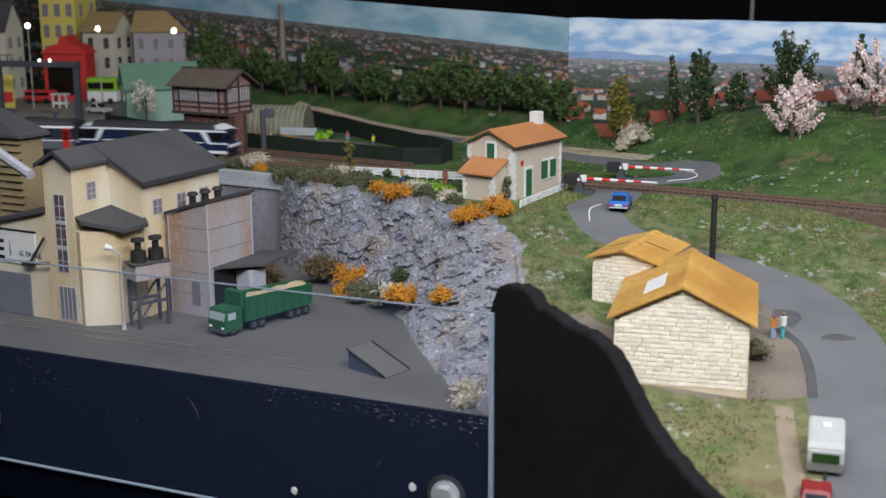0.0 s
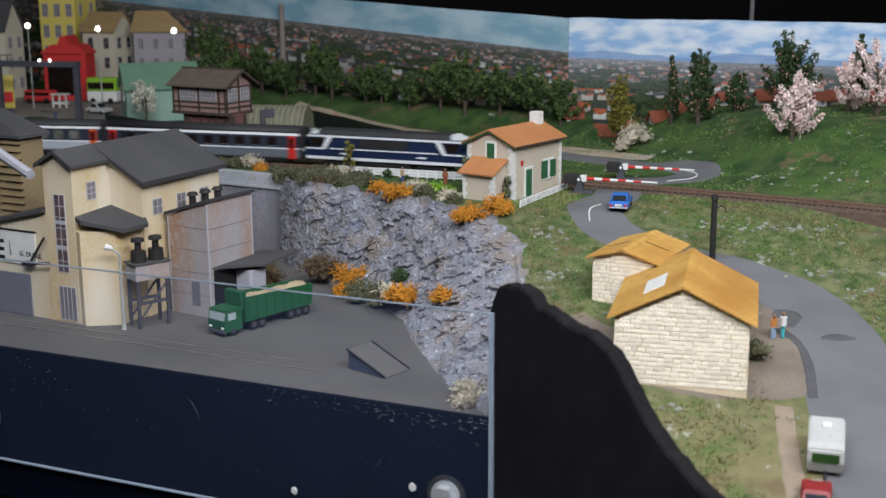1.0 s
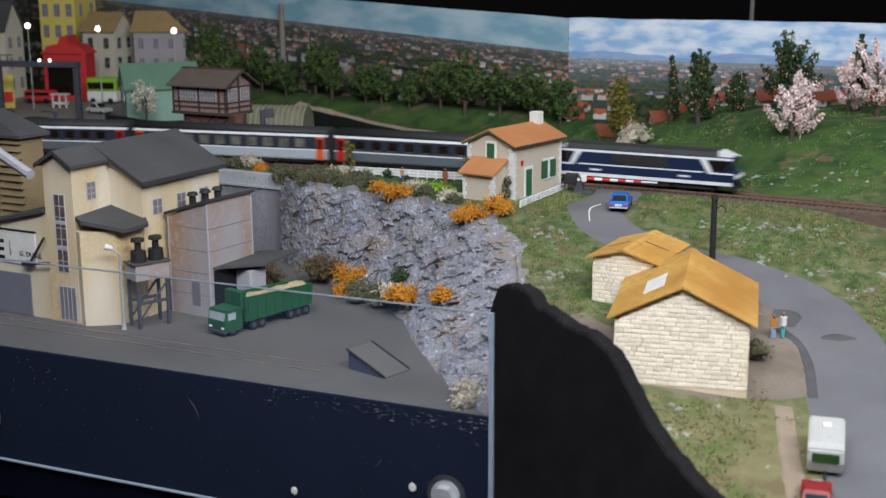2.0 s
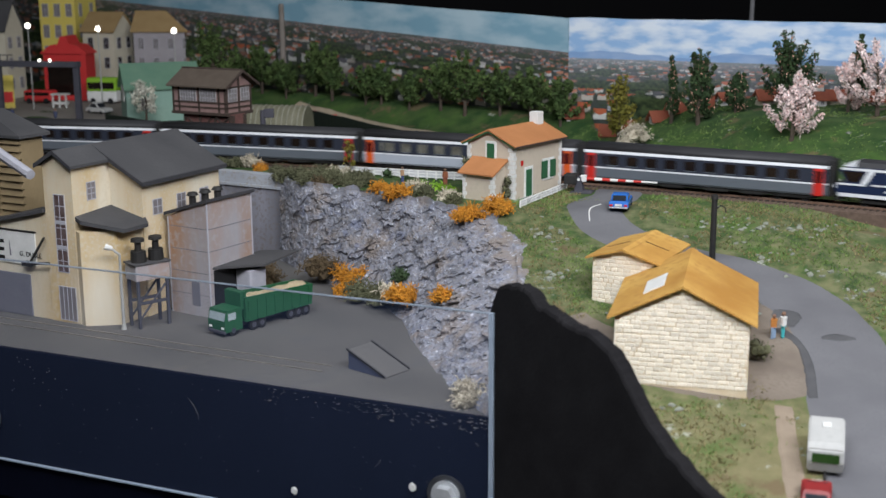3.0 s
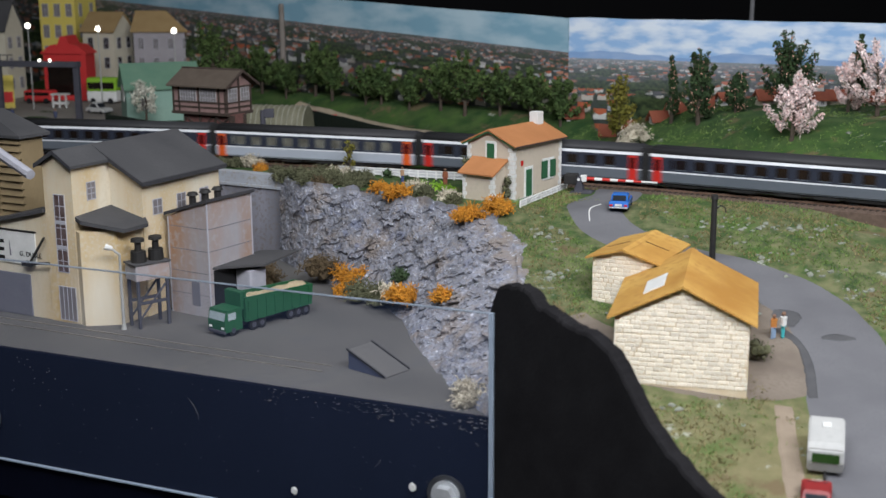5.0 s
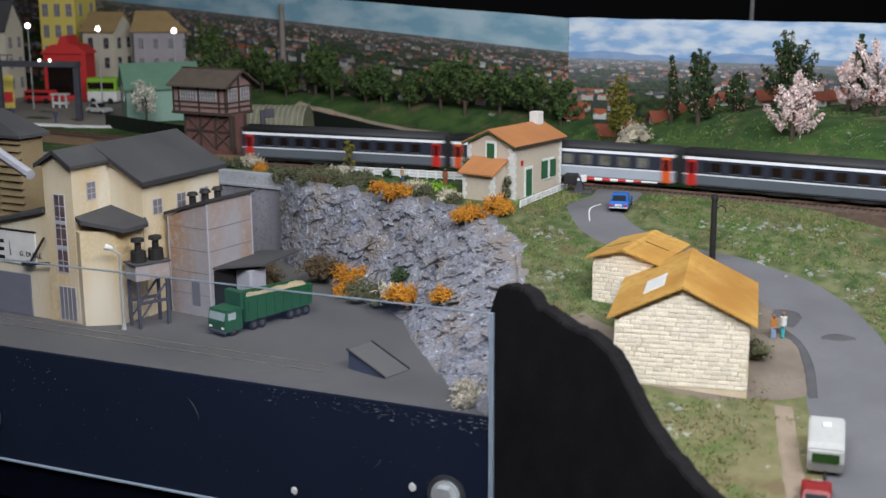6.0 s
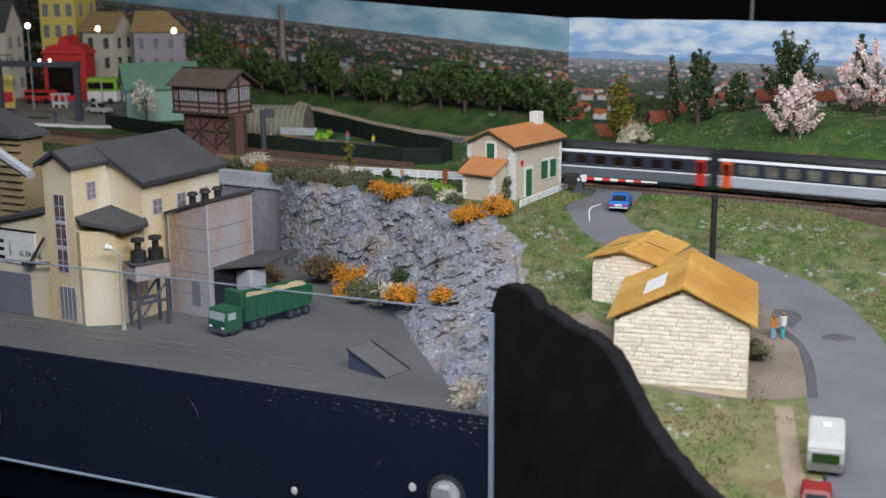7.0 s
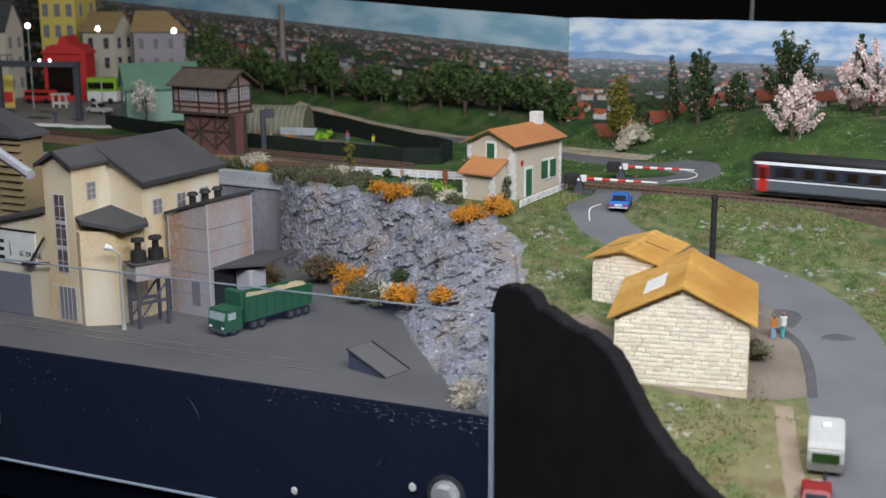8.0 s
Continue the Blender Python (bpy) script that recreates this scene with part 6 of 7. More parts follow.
def build_right_things():
    barrier(14.9, 133.6, -16, 8.4)
    barrier(20.6, 141.9, -14, 8.3)
    picket_fence((-12.3, 146.6), (2.4, 141.0), 14, 1.05, "white panelled garden fence beside the track", -0.5)
    picket_fence((7.9, 124.6), (13.7, 135.6), 9, 0.8, "low white picket fence before the keeper's house", -0.5)
    car("blue_car", 18.2, 124.9, ground_z(18.2, 124.9) + 0.09, 76, M_BLUECAR, "shiny blue toy saloon car on the road")
    z = ground_z(25.6, 77) + 0.1
    car("red_car", 24.3, 75.6, ground_z(24.3, 75.6) + 0.1, -107, M_REDCAR, "dark red toy car towing a caravan", 4.6, 1.95, 1.5, 12.4)
    c = thing("caravan", 26.5, 81.1, ground_z(26.5, 81.1) + 0.1, -107, "white toy touring caravan with a dark window", "caravan")
    c.matrix_basis = pose(26.5 * U, 81.1 * U, (ground_z(26.5, 81.1) + 0.1) * U, 0, 12.4, -107)
    bm = prism([(-2.2, 0.35), (2.15, 0.35), (2.3, 1.2), (2.05, 2.1), (1.6, 2.35), (-1.8, 2.35), (-2.2, 2.0), (-2.3, 1.1)], -1.2, 1.2)
    bmesh.ops.bevel(bm, geom=bm.edges[:], offset=0.12, segments=2, affect="EDGES")
    part("body", bm, M_CARAVAN, c)
    part("window", prism([(2.28, 1.25), (2.34, 1.25), (2.15, 1.85), (2.09, 1.85)], -0.9, 0.9), M_GREENPANE, c, "dark green window")
    part("roof_hatch", box(-1.0, -0.3, 2.34, -0.4, 0.3, 2.45, 0.03), M_WHITEP, c)
    part("drawbar", rod((2.1, 0, 0.45), (3.1, 0, 0.45), 0.1), M_COAL, c)
    for s in (-1, 1):
        wheel(c, -0.1, s * 1.05, 0.36, 0.25)
    stone_house(13.1, 91.58, -7.57, -14.2, 10.1, 12.5, 5.2, 7.74, "cream stone house with an ochre roof and pale skylight", True, 1)
    stone_house(13.0, 105.0, -4.76, -27.8, 5.6, 8.0, 3.85, 4.75, "small cream stone house with a worn ochre roof", False, 2)
    p = thing("lamp_post", 25.0, 112.4, ground_z(25, 112.4), 0, "black telegraph pole beside the road", "pole")
    part("pole", rod((0, 0, -0.2), (0, 0, 6.0), 0.3, 0.27), M_COAL, p)
    part("cap", rod((0, 0, 5.9), (0, 0, 6.3), 0.36, 0.3), M_COAL, p)
    cu = bmesh.new()
    pts = [(0.2, 0, 5.0), (0.6, 0, 5.3), (1.0, 0, 5.1), (1.1, 0, 4.6)]
    for a, b in zip(pts, pts[1:]):
        rod(a, b, 0.06, n=6, bm=cu)
    part("bracket", cu, M_COAL, p)
    figure(27.1, 98, ground_z(27.1, 98) + 0.05, 2.05, (0.5, 0.2, 0.05), (0.25, 0.35, 0.5), 1, "small painted figure in an orange coat")
    figure(27.9, 98.1, ground_z(27.9, 98.1) + 0.05, 2.2, (0.7, 0.7, 0.68), (0.06, 0.4, 0.42), 2, "small painted figure in white and turquoise")
    figure(-4.6, 140.2, -0.5, 1.9, (0.4, 0.25, 0.15), (0.06, 0.08, 0.2), 3, "small painted figure in the garden")
    figure(0.3, 138.8, -0.5, 1.9, (0.35, 0.12, 0.06), (0.3, 0.1, 0.06), 4, "small painted figure in brown by the fence")
    bush(24.9, 94.6, -6.9, 1.2, M_OLIVE, "dark shrub at the house wall", 160, 90, 1.4, 0.7, True)


M_CARAVAN = mat("off_white_plastic", (0.42, 0.42, 0.41), (0.48, 0.48, 0.46), 0.4, 0.5, 0.05)
M_GREENPANE = mat("green_pane", (0.02, 0.05, 0.012), (0.03, 0.07, 0.018), 0.6, 0.2, 0)


# ---- town, gardens and backdrop ----
M_BRICKT = mat("timber_brick", (0.12, 0.055, 0.05), (0.18, 0.09, 0.078), 1.4, 0.85, 0.3)
M_CABIN = mat("cabin_panel", (0.24, 0.15, 0.14), (0.3, 0.2, 0.18), 1.2, 0.85, 0.2)
M_BOXROOF = mat("brown_slate", (0.09, 0.07, 0.055), (0.12, 0.095, 0.075), 0.8, 0.85, 0.4)
M_HEDGE = mat("dark_green_fence", (0.008, 0.014, 0.01), (0.014, 0.022, 0.015), 0.8, 0.9, 0.4)
M_TOWER = mat("brown_stone_tower", (0.16, 0.14, 0.12), (0.24, 0.21, 0.19), 0.4, 0.9, 0.2)
M_RIB = mat("pale_rib", (0.26, 0.25, 0.2), (0.32, 0.31, 0.25), 1, 0.6, 0)
M_FROST = mat("ribbed_plastic", (0.13, 0.13, 0.085), (0.22, 0.21, 0.15), 0.6, 0.6, 0.1)


def build_signal_box():
    """x along the front to the right, y back; the origin is the near corner."""
    s = thing("signal_box", -28.0, 161.2, 0.3, -29.7, "half-timbered brick signal box with a brown roof", "signal box")
    w, d, e, k = 9.0, 5.2, 8.3, 10.3
    part("base_wall", box(-7.6, 0.55, -1.0, 0.3, 3.4, 4.6), M_BRICKT, s, "dark brick base")
    part("cabin", box(-w, 0, 4.7, 0, d, e), M_CABIN, s)
    part("floor_beam", box(-w - 0.2, -0.15, 4.45, 0.2, d + 0.15, 4.85, 0.03), M_DKWOOD, s)
    part("gable", prism([(0, e), (d, e), (d / 2, k - 0.2)], -w + 0.1, -0.05, axis="x"), M_CABIN, s)
    part("roof", slab([(-w - 0.4, -0.8, e), (0.8, -0.8, e), (0.8, d / 2, k), (-w - 0.4, d / 2, k)], 0.2), M_BOXROOF, s)
    part("roof", slab([(-w - 0.4, d / 2, k), (0.8, d / 2, k), (0.8, d + 0.8, e), (-w - 0.4, d + 0.8, e)], 0.2), M_BOXROOF, s)
    part("ridge_cap", rod((-w - 0.4, d / 2, k), (0.8, d / 2, k), 0.16, n=6), M_DKWOOD, s)
    for y0, y1, z0, z1 in ((-0.8, d / 2, e + 0.05, k + 0.05), (d / 2, d + 0.8, k + 0.05, e + 0.05)):
        part("bargeboard", slab([(0.75, y0, z0), (0.95, y0, z0), (0.95, y1, z1), (0.75, y1, z1)], 0.35), M_DKWOOD, s)
    for x in (-w, -w + 1.0, -4.65, -1.3, -0.25):
        part("timber", box(x, -0.1, 4.8, x + 0.3, 0.0, e), M_DKWOOD, s)
    for z in (5.35, 6.0, e - 0.3):
        part("timber", box(-w, -0.1, z, 0.05, 0.0, z + 0.22), M_DKWOOD, s)
        part("timber", box(0.0, 0.0, z, 0.1, d, z + 0.22), M_DKWOOD, s)
    for y in (0.0, d / 2 - 0.15, d - 0.3):
        part("timber", box(0.0, y, 4.8, 0.1, y + 0.3, e + (1.7 if 1 < y < 4 else 0)), M_DKWOOD, s)
    for x in (-6.3, -2.95):
        small_window(s, x, -0.02, 6.15, 2.6, 1.75, "x", -1, (5, 2), M_FROSTW, M_WPANE)
    for y in (1.35, 3.85):
        small_window(s, 0.02, y, 6.15, 1.6, 1.75, "y", 1, (2, 2), M_FROSTW, M_WPANE)
    for x0, x1 in ((-7.5, -5.0), (-2.4, -4.9), (-2.4, 0.2), (0.2, -2.3)):
        part("cross_brace", rod((x0, 0.47, 4.4), (x1, 0.47, 2.4), 0.14, n=4), M_DKWOOD, s)
        part("cross_brace", rod((x0, 0.47, 0.2), (x1, 0.47, 2.2), 0.14, n=4), M_DKWOOD, s)
    for x in (-7.6, -5.0, -2.45, 0.05):
        part("post", box(x, 0.37, 0, x + 0.28, 0.55, 4.5), M_DKWOOD, s)
    part("beam", box(-7.6, 0.4, 2.2, 0.3, 0.55, 2.45), M_DKWOOD, s)
    for y in (0.6, 3.0):
        part("stilt", box(0.3, y, -0.6, 0.6, y + 0.35, 4.5), M_DKWOOD, s)
        part("strut", rod((0.5, y + 0.2, 2.2), (0.2, y + 0.2, 4.5), 0.13, n=4), M_DKWOOD, s)
    # speaker post beside it
    q = thing("signal_post", -23.9, 165.3, -0.3, 0, "dark signal post with a small cage", "signal")
    part("post", rod((0, 0, 0), (0, 0, 5.4), 0.42, 0.35), M_COALB, q)
    part("cage", box(0.2, -0.3, 4.4, 1.5, 0.3, 5.6, 0.05), M_COALB, q)


M_FROSTW = mat("white_sash", (0.5, 0.5, 0.52), None, 1, 0.6, 0)


def dark_fence(points, height, label):
    f = thing("garden_fence", 0, 0, 0, 0, label, "fence")
    for a, b in zip(points, points[1:]):
        n = max(1, int(math.hypot(b[0] - a[0], b[1] - a[1]) / 4))
        for i in range(n):
            p = [a[k] + (b[k] - a[k]) * i / n for k in (0, 1)]
            q = [a[k] + (b[k] - a[k]) * (i + 0.985) / n for k in (0, 1)]
            zp, zq = ground_z(*p), ground_z(*q)
            part("panel", sweep([(p[0], p[1], zp), (q[0], q[1], zq)], [(-0.12, -0.3), (0.12, -0.3), (0.12, height), (-0.12, height)]), M_HEDGE, f)


def build_gardens():
    dark_fence([(-52, 192), (-38, 178), (-26.5, 168.2), (-15.5, 159.8), (-5.0, 153.4), (-0.3, 153.2)], 2.1, "dark green panel fence along the railway gardens")
    dark_fence([(-0.2, 153.4), (1.2, 158), (-8, 172), (-19, 191), (-24, 198)], 2.4, "dark green panel fence behind the gardens")
    ribbon("ground_garden", [(-30, 180), (-18, 172), (-8, 163), (-2, 157)], [14, 12, 9, 5], M_DIRT, "brown garden soil", "ground", 0.16, 40, 8)
    # ribbed plastic tunnel house
    h = thing("greenhouse", -24.4, 186, -0.4, -14, "ribbed translucent tunnel greenhouse", "greenhouse")
    prof = [(2.6 * math.cos(a), 3.9 * math.sin(a)) for a in np.linspace(0, math.pi, 17)]
    part("cover", prism(prof, -4.6, 4.6, axis="x"), M_FROST, h)
    for i in range(12):
        x = -4.6 + i * 0.82
        part("rib", prism([(2.7 * math.cos(a), 4.0 * math.sin(a)) for a in np.linspace(0, math.pi, 17)], x, x + 0.14, axis="x"), M_RIB, h)
    part("base_wall", box(1.5, -3.8, 0, 7.2, -3.4, 1.1, 0.04), M_CONC, h, "low grey wall")
    rnd = random.Random(3)
    for i in range(7):
        m, l = ((M_RUST, "orange flower clump by the greenhouse"), (M_CREAML, "white flower clump by the greenhouse"), (M_OLIVE, "green plant clump by the greenhouse"))[i % 3]
        bush(-31 + i * 1.5, 180.5 - i * 0.55, -0.4, rnd.uniform(0.6, 0.95), m, l, 500 + i, 60, 1.0, 1.0, True)
    bush(-17.2, 178, -0.4, 1.5, M_LIME, "bright green garden hedge", 510, 90, 0.7, 1.5, True)
    bush(-16.4, 188, 0.9, 0.8, M_RED, "red flowering shrub in the garden", 511, 50, 1.2, 0.8, True)
    figure(-13.2, 172, -0.3, 1.8, (0.35, 0.1, 0.16), (0.1, 0.25, 0.45), 5, "small painted figure in the garden")
    figure(-9.4, 168, -0.3, 1.8, (0.55, 0.45, 0.05), (0.06, 0.09, 0.25), 6, "small painted figure in a yellow coat")
    bush(-7.4, 165.5, -0.3, 0.6, M_RED, "low row of red flowers", 512, 50, 0.7, 2.0, True)
    bush(-5.6, 164, -0.3, 0.5, M_RED, "low row of red flowers", 513, 50, 0.7, 2.0, True)


def town_house(name, x, y, turn, w, d, h, ridge, wall_m, roof_m, label, cols, rows, first=1.2, storey=None, win=(0.9, 1.6), frame_m=None, pane=None):
    """Front along x at y = 0, seen from -y; roof ridge along x."""
    b = thing(name, x, y, -0.3, turn, label, "house")
    part("wall", prism([(0, 0), (d, 0), (d, h), (d / 2, ridge), (0, h)], 0, w, axis="x"), wall_m, b)
    part("roof", slab([(-0.4, -0.5, h - 0.3), (w + 0.4, -0.5, h - 0.3), (w + 0.4, d / 2, ridge + 0.15), (-0.4, d / 2, ridge + 0.15)], 0.25), roof_m, b)
    part("roof", slab([(-0.4, d / 2, ridge + 0.15), (w + 0.4, d / 2, ridge + 0.15), (w + 0.4, d + 0.5, h - 0.3), (-0.4, d + 0.5, h - 0.3)], 0.25), roof_m, b)
    storey = storey or 3.2
    for r in range(rows):
        for c in range(cols):
            small_window(b, w * (c + 0.5) / cols, 0, first + r * storey, win[0], win[1], "x", -1, (1, 1), frame_m or M_FRAME, pane or M_WPANE)
    for r in range(rows):
        for c in range(2):
            small_window(b, w, d * (c + 0.5) / 2, first + r * storey, win[0], win[1], "y", 1, (1, 1), frame_m or M_FRAME, pane or M_WPANE)
    return b


def street_lamp(x, y, z, h):
    l = thing("street_lamp", x, y, z, 0, "grey street lamp with a lit white globe", "lamp", "street lamps of the town")
    part("pole", rod((0, 0, 0), (0, 0, h), 0.14, 0.09), M_STEELG, l)
    bm = bmesh.new()
    bmesh.ops.create_icosphere(bm, subdivisions=3, radius=0.46, matrix=Matrix.Translation((0, 0, h + 0.4)))
    part("globe", bm, M_GLOBE, l, "lit white globe", True)


M_GLOBE = glow("lit_globe", (1.0, 0.97, 0.88), 5.0)


def build_town():
    yellow = mat("yellow_wall", (0.62, 0.5, 0.1), (0.68, 0.56, 0.15), 0.3, 0.85, 0.1)
    cream = mat("cream_wall", (0.5, 0.46, 0.36), (0.56, 0.52, 0.42), 0.3, 0.85, 0.1)
    lilac = mat("lilac_wall", (0.3, 0.28, 0.3), (0.36, 0.34, 0.36), 0.3, 0.85, 0.1)
    tan = mat("tan_roof", (0.3, 0.2, 0.09), (0.36, 0.25, 0.12), 0.4, 0.85, 0.2)
    mint = mat("mint_wall", (0.2, 0.32, 0.27), (0.25, 0.37, 0.31), 0.3, 0.85, 0.1)
    greenr = mat("green_roof", (0.1, 0.2, 0.14), (0.13, 0.23, 0.16), 0.4, 0.8, 0.1)
    red = mat("red_paint", (0.5, 0.03, 0.03), (0.56, 0.04, 0.04), 0.3, 0.6, 0)
    pave = mat("town_paving", (0.24, 0.22, 0.2), (0.3, 0.27, 0.24), 0.2, 0.9, 0.2)
    ribbon("pavement", [(-100, 236), (-76, 221), (-58, 210), (-46, 200)], [52, 50, 40, 20], pave, "grey-beige paved town street", "pavement", 0.05, 40, 12)
    ribbon("kerb_platform", [(-80, 196.5), (-62, 194), (-50.5, 191.2)], [1.6, 1.6, 1.4], M_WHITEP, "pale kerb along the railway", "kerb", 0.35, 30, 4)
    town_house("yellow_house", -79.5, 250, -12, 7.6, 9, 27, 30, yellow, tan, "tall yellow town house with grey windows", 3, 6, 2.4, 4.1, (1.2, 2.4))
    town_house("cream_house", -69.3, 243, -22, 7.2, 6, 12.5, 15.6, cream, tan, "cream town house with a tan roof", 2, 3, 1.5, 3.7, (1.1, 2.0), None, M_PANE)
    town_house("lilac_house", -58.8, 240, -6, 11.6, 6, 12.6, 15.8, lilac, tan, "grey-lilac town house with a tan roof", 4, 3, 1.5, 3.7, (1.0, 2.0))
    town_house("grey_house", -89, 236, -14, 8, 6, 13, 18, cream, M_SLATE, "cream house with a steep grey roof", 2, 3, 1.8, 3.8, (1.1, 2.0))
    s = town_house("green_shed", -49.8, 196.5, 22, 11.5, 6.2, 5.6, 9.0, mint, greenr, "mint-green shed with a green roof", 2, 1, 2.0, 3, (1.4, 1.6))
    part("sign", box(-0.15, 1.8, 3.2, -0.02, 4.4, 5.6), M_WHITEP, s, "white oval sign")
    for i, (x, y, z, h) in enumerate(((-70.9, 216, -0.2, 13.9), (-58.4, 214, -0.2, 13.4), (-45.5, 214, -0.2, 13.0))):
        street_lamp(x, y, z, h)
    k = thing("kiosk", -73.8, 232, -0.3, -8, "bright red kiosk with a stepped red roof", "kiosk")
    part("body", box(0, 0, 0, 8.4, 4, 8.6, 0.1), red, k)
    part("roof", prism([(-0.5, 8.6), (8.9, 8.6), (6.8, 10.2), (5.4, 10.4), (4.8, 11.8), (3.8, 11.8), (3.2, 10.4), (1.8, 10.2)], -0.4, 4.4), red, k)
    part("opening", box(0.8, -0.08, 1.0, 6.6, 0.02, 7.0), M_PANE, k)
    part("pillar", box(7.2, -0.3, 0, 8.4, 0, 8.6, 0.05), red, k)
    b = thing("bus", -64.4, 226, -0.3, -8, "lime-green and white toy bus", "bus")
    part("body", box(0, 0, 0.3, 5.6, 2.8, 2.2, 0.15), M_WHITEP, b)
    part("upper_body", box(0, 0, 2.2, 5.6, 2.8, 4.6, 0.2), M_LIME, b, "lime-green upper body")
    part("window", box(0.3, -0.05, 2.6, 5.2, 0.02, 3.8, 0.02), M_PANE, b)
    for x in (1.1, 4.4):
        for y in (0.1, 2.7):
            wheel(b, x, y, 0.5)
    car("white_car", -58.2, 211, -0.3, -35, M_WHITEP, "white toy car on the town street", 4.8, 2.0, 1.8)
    car("maroon_car", -23.0, 205, ground_z(-23, 205) + 0.05, -14, M_REDCAR, "maroon toy car parked behind the greenhouse", 4.6, 1.9, 1.6)
    v = thing("red_van", -76.3, 227, -0.3, -10, "red and orange toy van", "van")
    part("body", box(0, 0, 0.3, 5.6, 2.6, 2.3, 0.3), red, v)
    part("window", box(0.4, -0.04, 1.4, 5.0, 0.02, 2.0), M_PANE, v)
    for x in (1.1, 4.4):
        for y in (0.1, 2.5):
            wheel(v, x, y, 0.5)
    # footbridge gantry over the street
    g = thing("gantry", -73.5, 203, -0.2, -12, "dark steel signal gantry with small lit lamps", "gantry")
    for x in (1.0, 14.8):
        part("post", box(x, 0, 0, x + 0.9, 0.9, 9.2, 0.05), M_COALB, g)
    part("beam", box(-3, -0.2, 8.4, 15.8, 1.1, 9.3, 0.05), M_COALB, g)
    for i in range(6):
        part("baluster", box(-3 + i * 1.3, -0.2, 9.3, -2.88 + i * 1.3, 0, 10.2), M_COALB, g)
    part("handrail", box(-3, -0.2, 10.2, 4.5, 0, 10.35), M_COALB, g)
    for x in (9.4, 11.2):
        bm = bmesh.new()
        bmesh.ops.create_icosphere(bm, subdivisions=2, radius=0.22, matrix=Matrix.Translation((x, -0.42, 9.5)))
        part("lamp", bm, M_GLOBE, g, "small lit lamp", True)
    st = thing("market_stall", -68.6, 219, -0.3, -8, "small white market stall", "stall")
    for x in (0, 1.2, 2.4):
        part("post", box(x, 0, 0, x + 0.25, 0.25, 2.2), M_WHITEP, st)
    part("top", box(-0.2, -0.2, 2.2, 2.9, 1.2, 2.5), M_WHITEP, st)
    part("counter", box(-0.1, 0, 0.6, 2.8, 0.8, 1.0), M_WHITEP, st)
    ad = thing("advert_column", -75.4, 213, -0.3, 10, "yellow and red advertising panel", "advert")
    part("panel", box(0, 0, 0.6, 2.2, 0.3, 6.2, 0.05), yellow, ad)
    part("band", box(0.2, -0.05, 1.6, 2.0, 0.02, 3.4), red, ad)
    part("foot", box(0.6, 0, 0, 1.6, 0.3, 0.6), M_COALB, ad)
    figure(-60.6, 194.6, -0.05, 2.3, (0.05, 0.06, 0.12), (0.05, 0.06, 0.1), 7, "small painted figure in dark blue on the kerb")
    figure(-69.5, 201, -0.2, 2.0, (0.05, 0.06, 0.12), (0.05, 0.06, 0.1), 8, "small painted figure on the street")
    # little houses before the right backdrop
    orange = mat("tile_roof", (0.2, 0.05, 0.03), (0.28, 0.09, 0.05), 0.5, 0.85, 0.2)
    rnd = random.Random(21)
    for i in range(13):
        f = i / 12
        x = 18.5 + f * 40 + rnd.uniform(-0.8, 0.8)
        y = 178 - f * 16 + rnd.uniform(-1, 1) - (2.5 if i % 2 else 0)
        h = town_house("small_house", x, y, rnd.uniform(-35, 20), rnd.uniform(1.6, 2.6), 1.6, rnd.uniform(1.0, 1.5), rnd.uniform(1.7, 2.3), cream if i % 3 else M_WHITEP, orange, "tiny white house with an orange tiled roof", 2, 1, 0.5, 1, (0.35, 0.55))
        h.location.z = (ground_z(x, y) - 0.15) * U


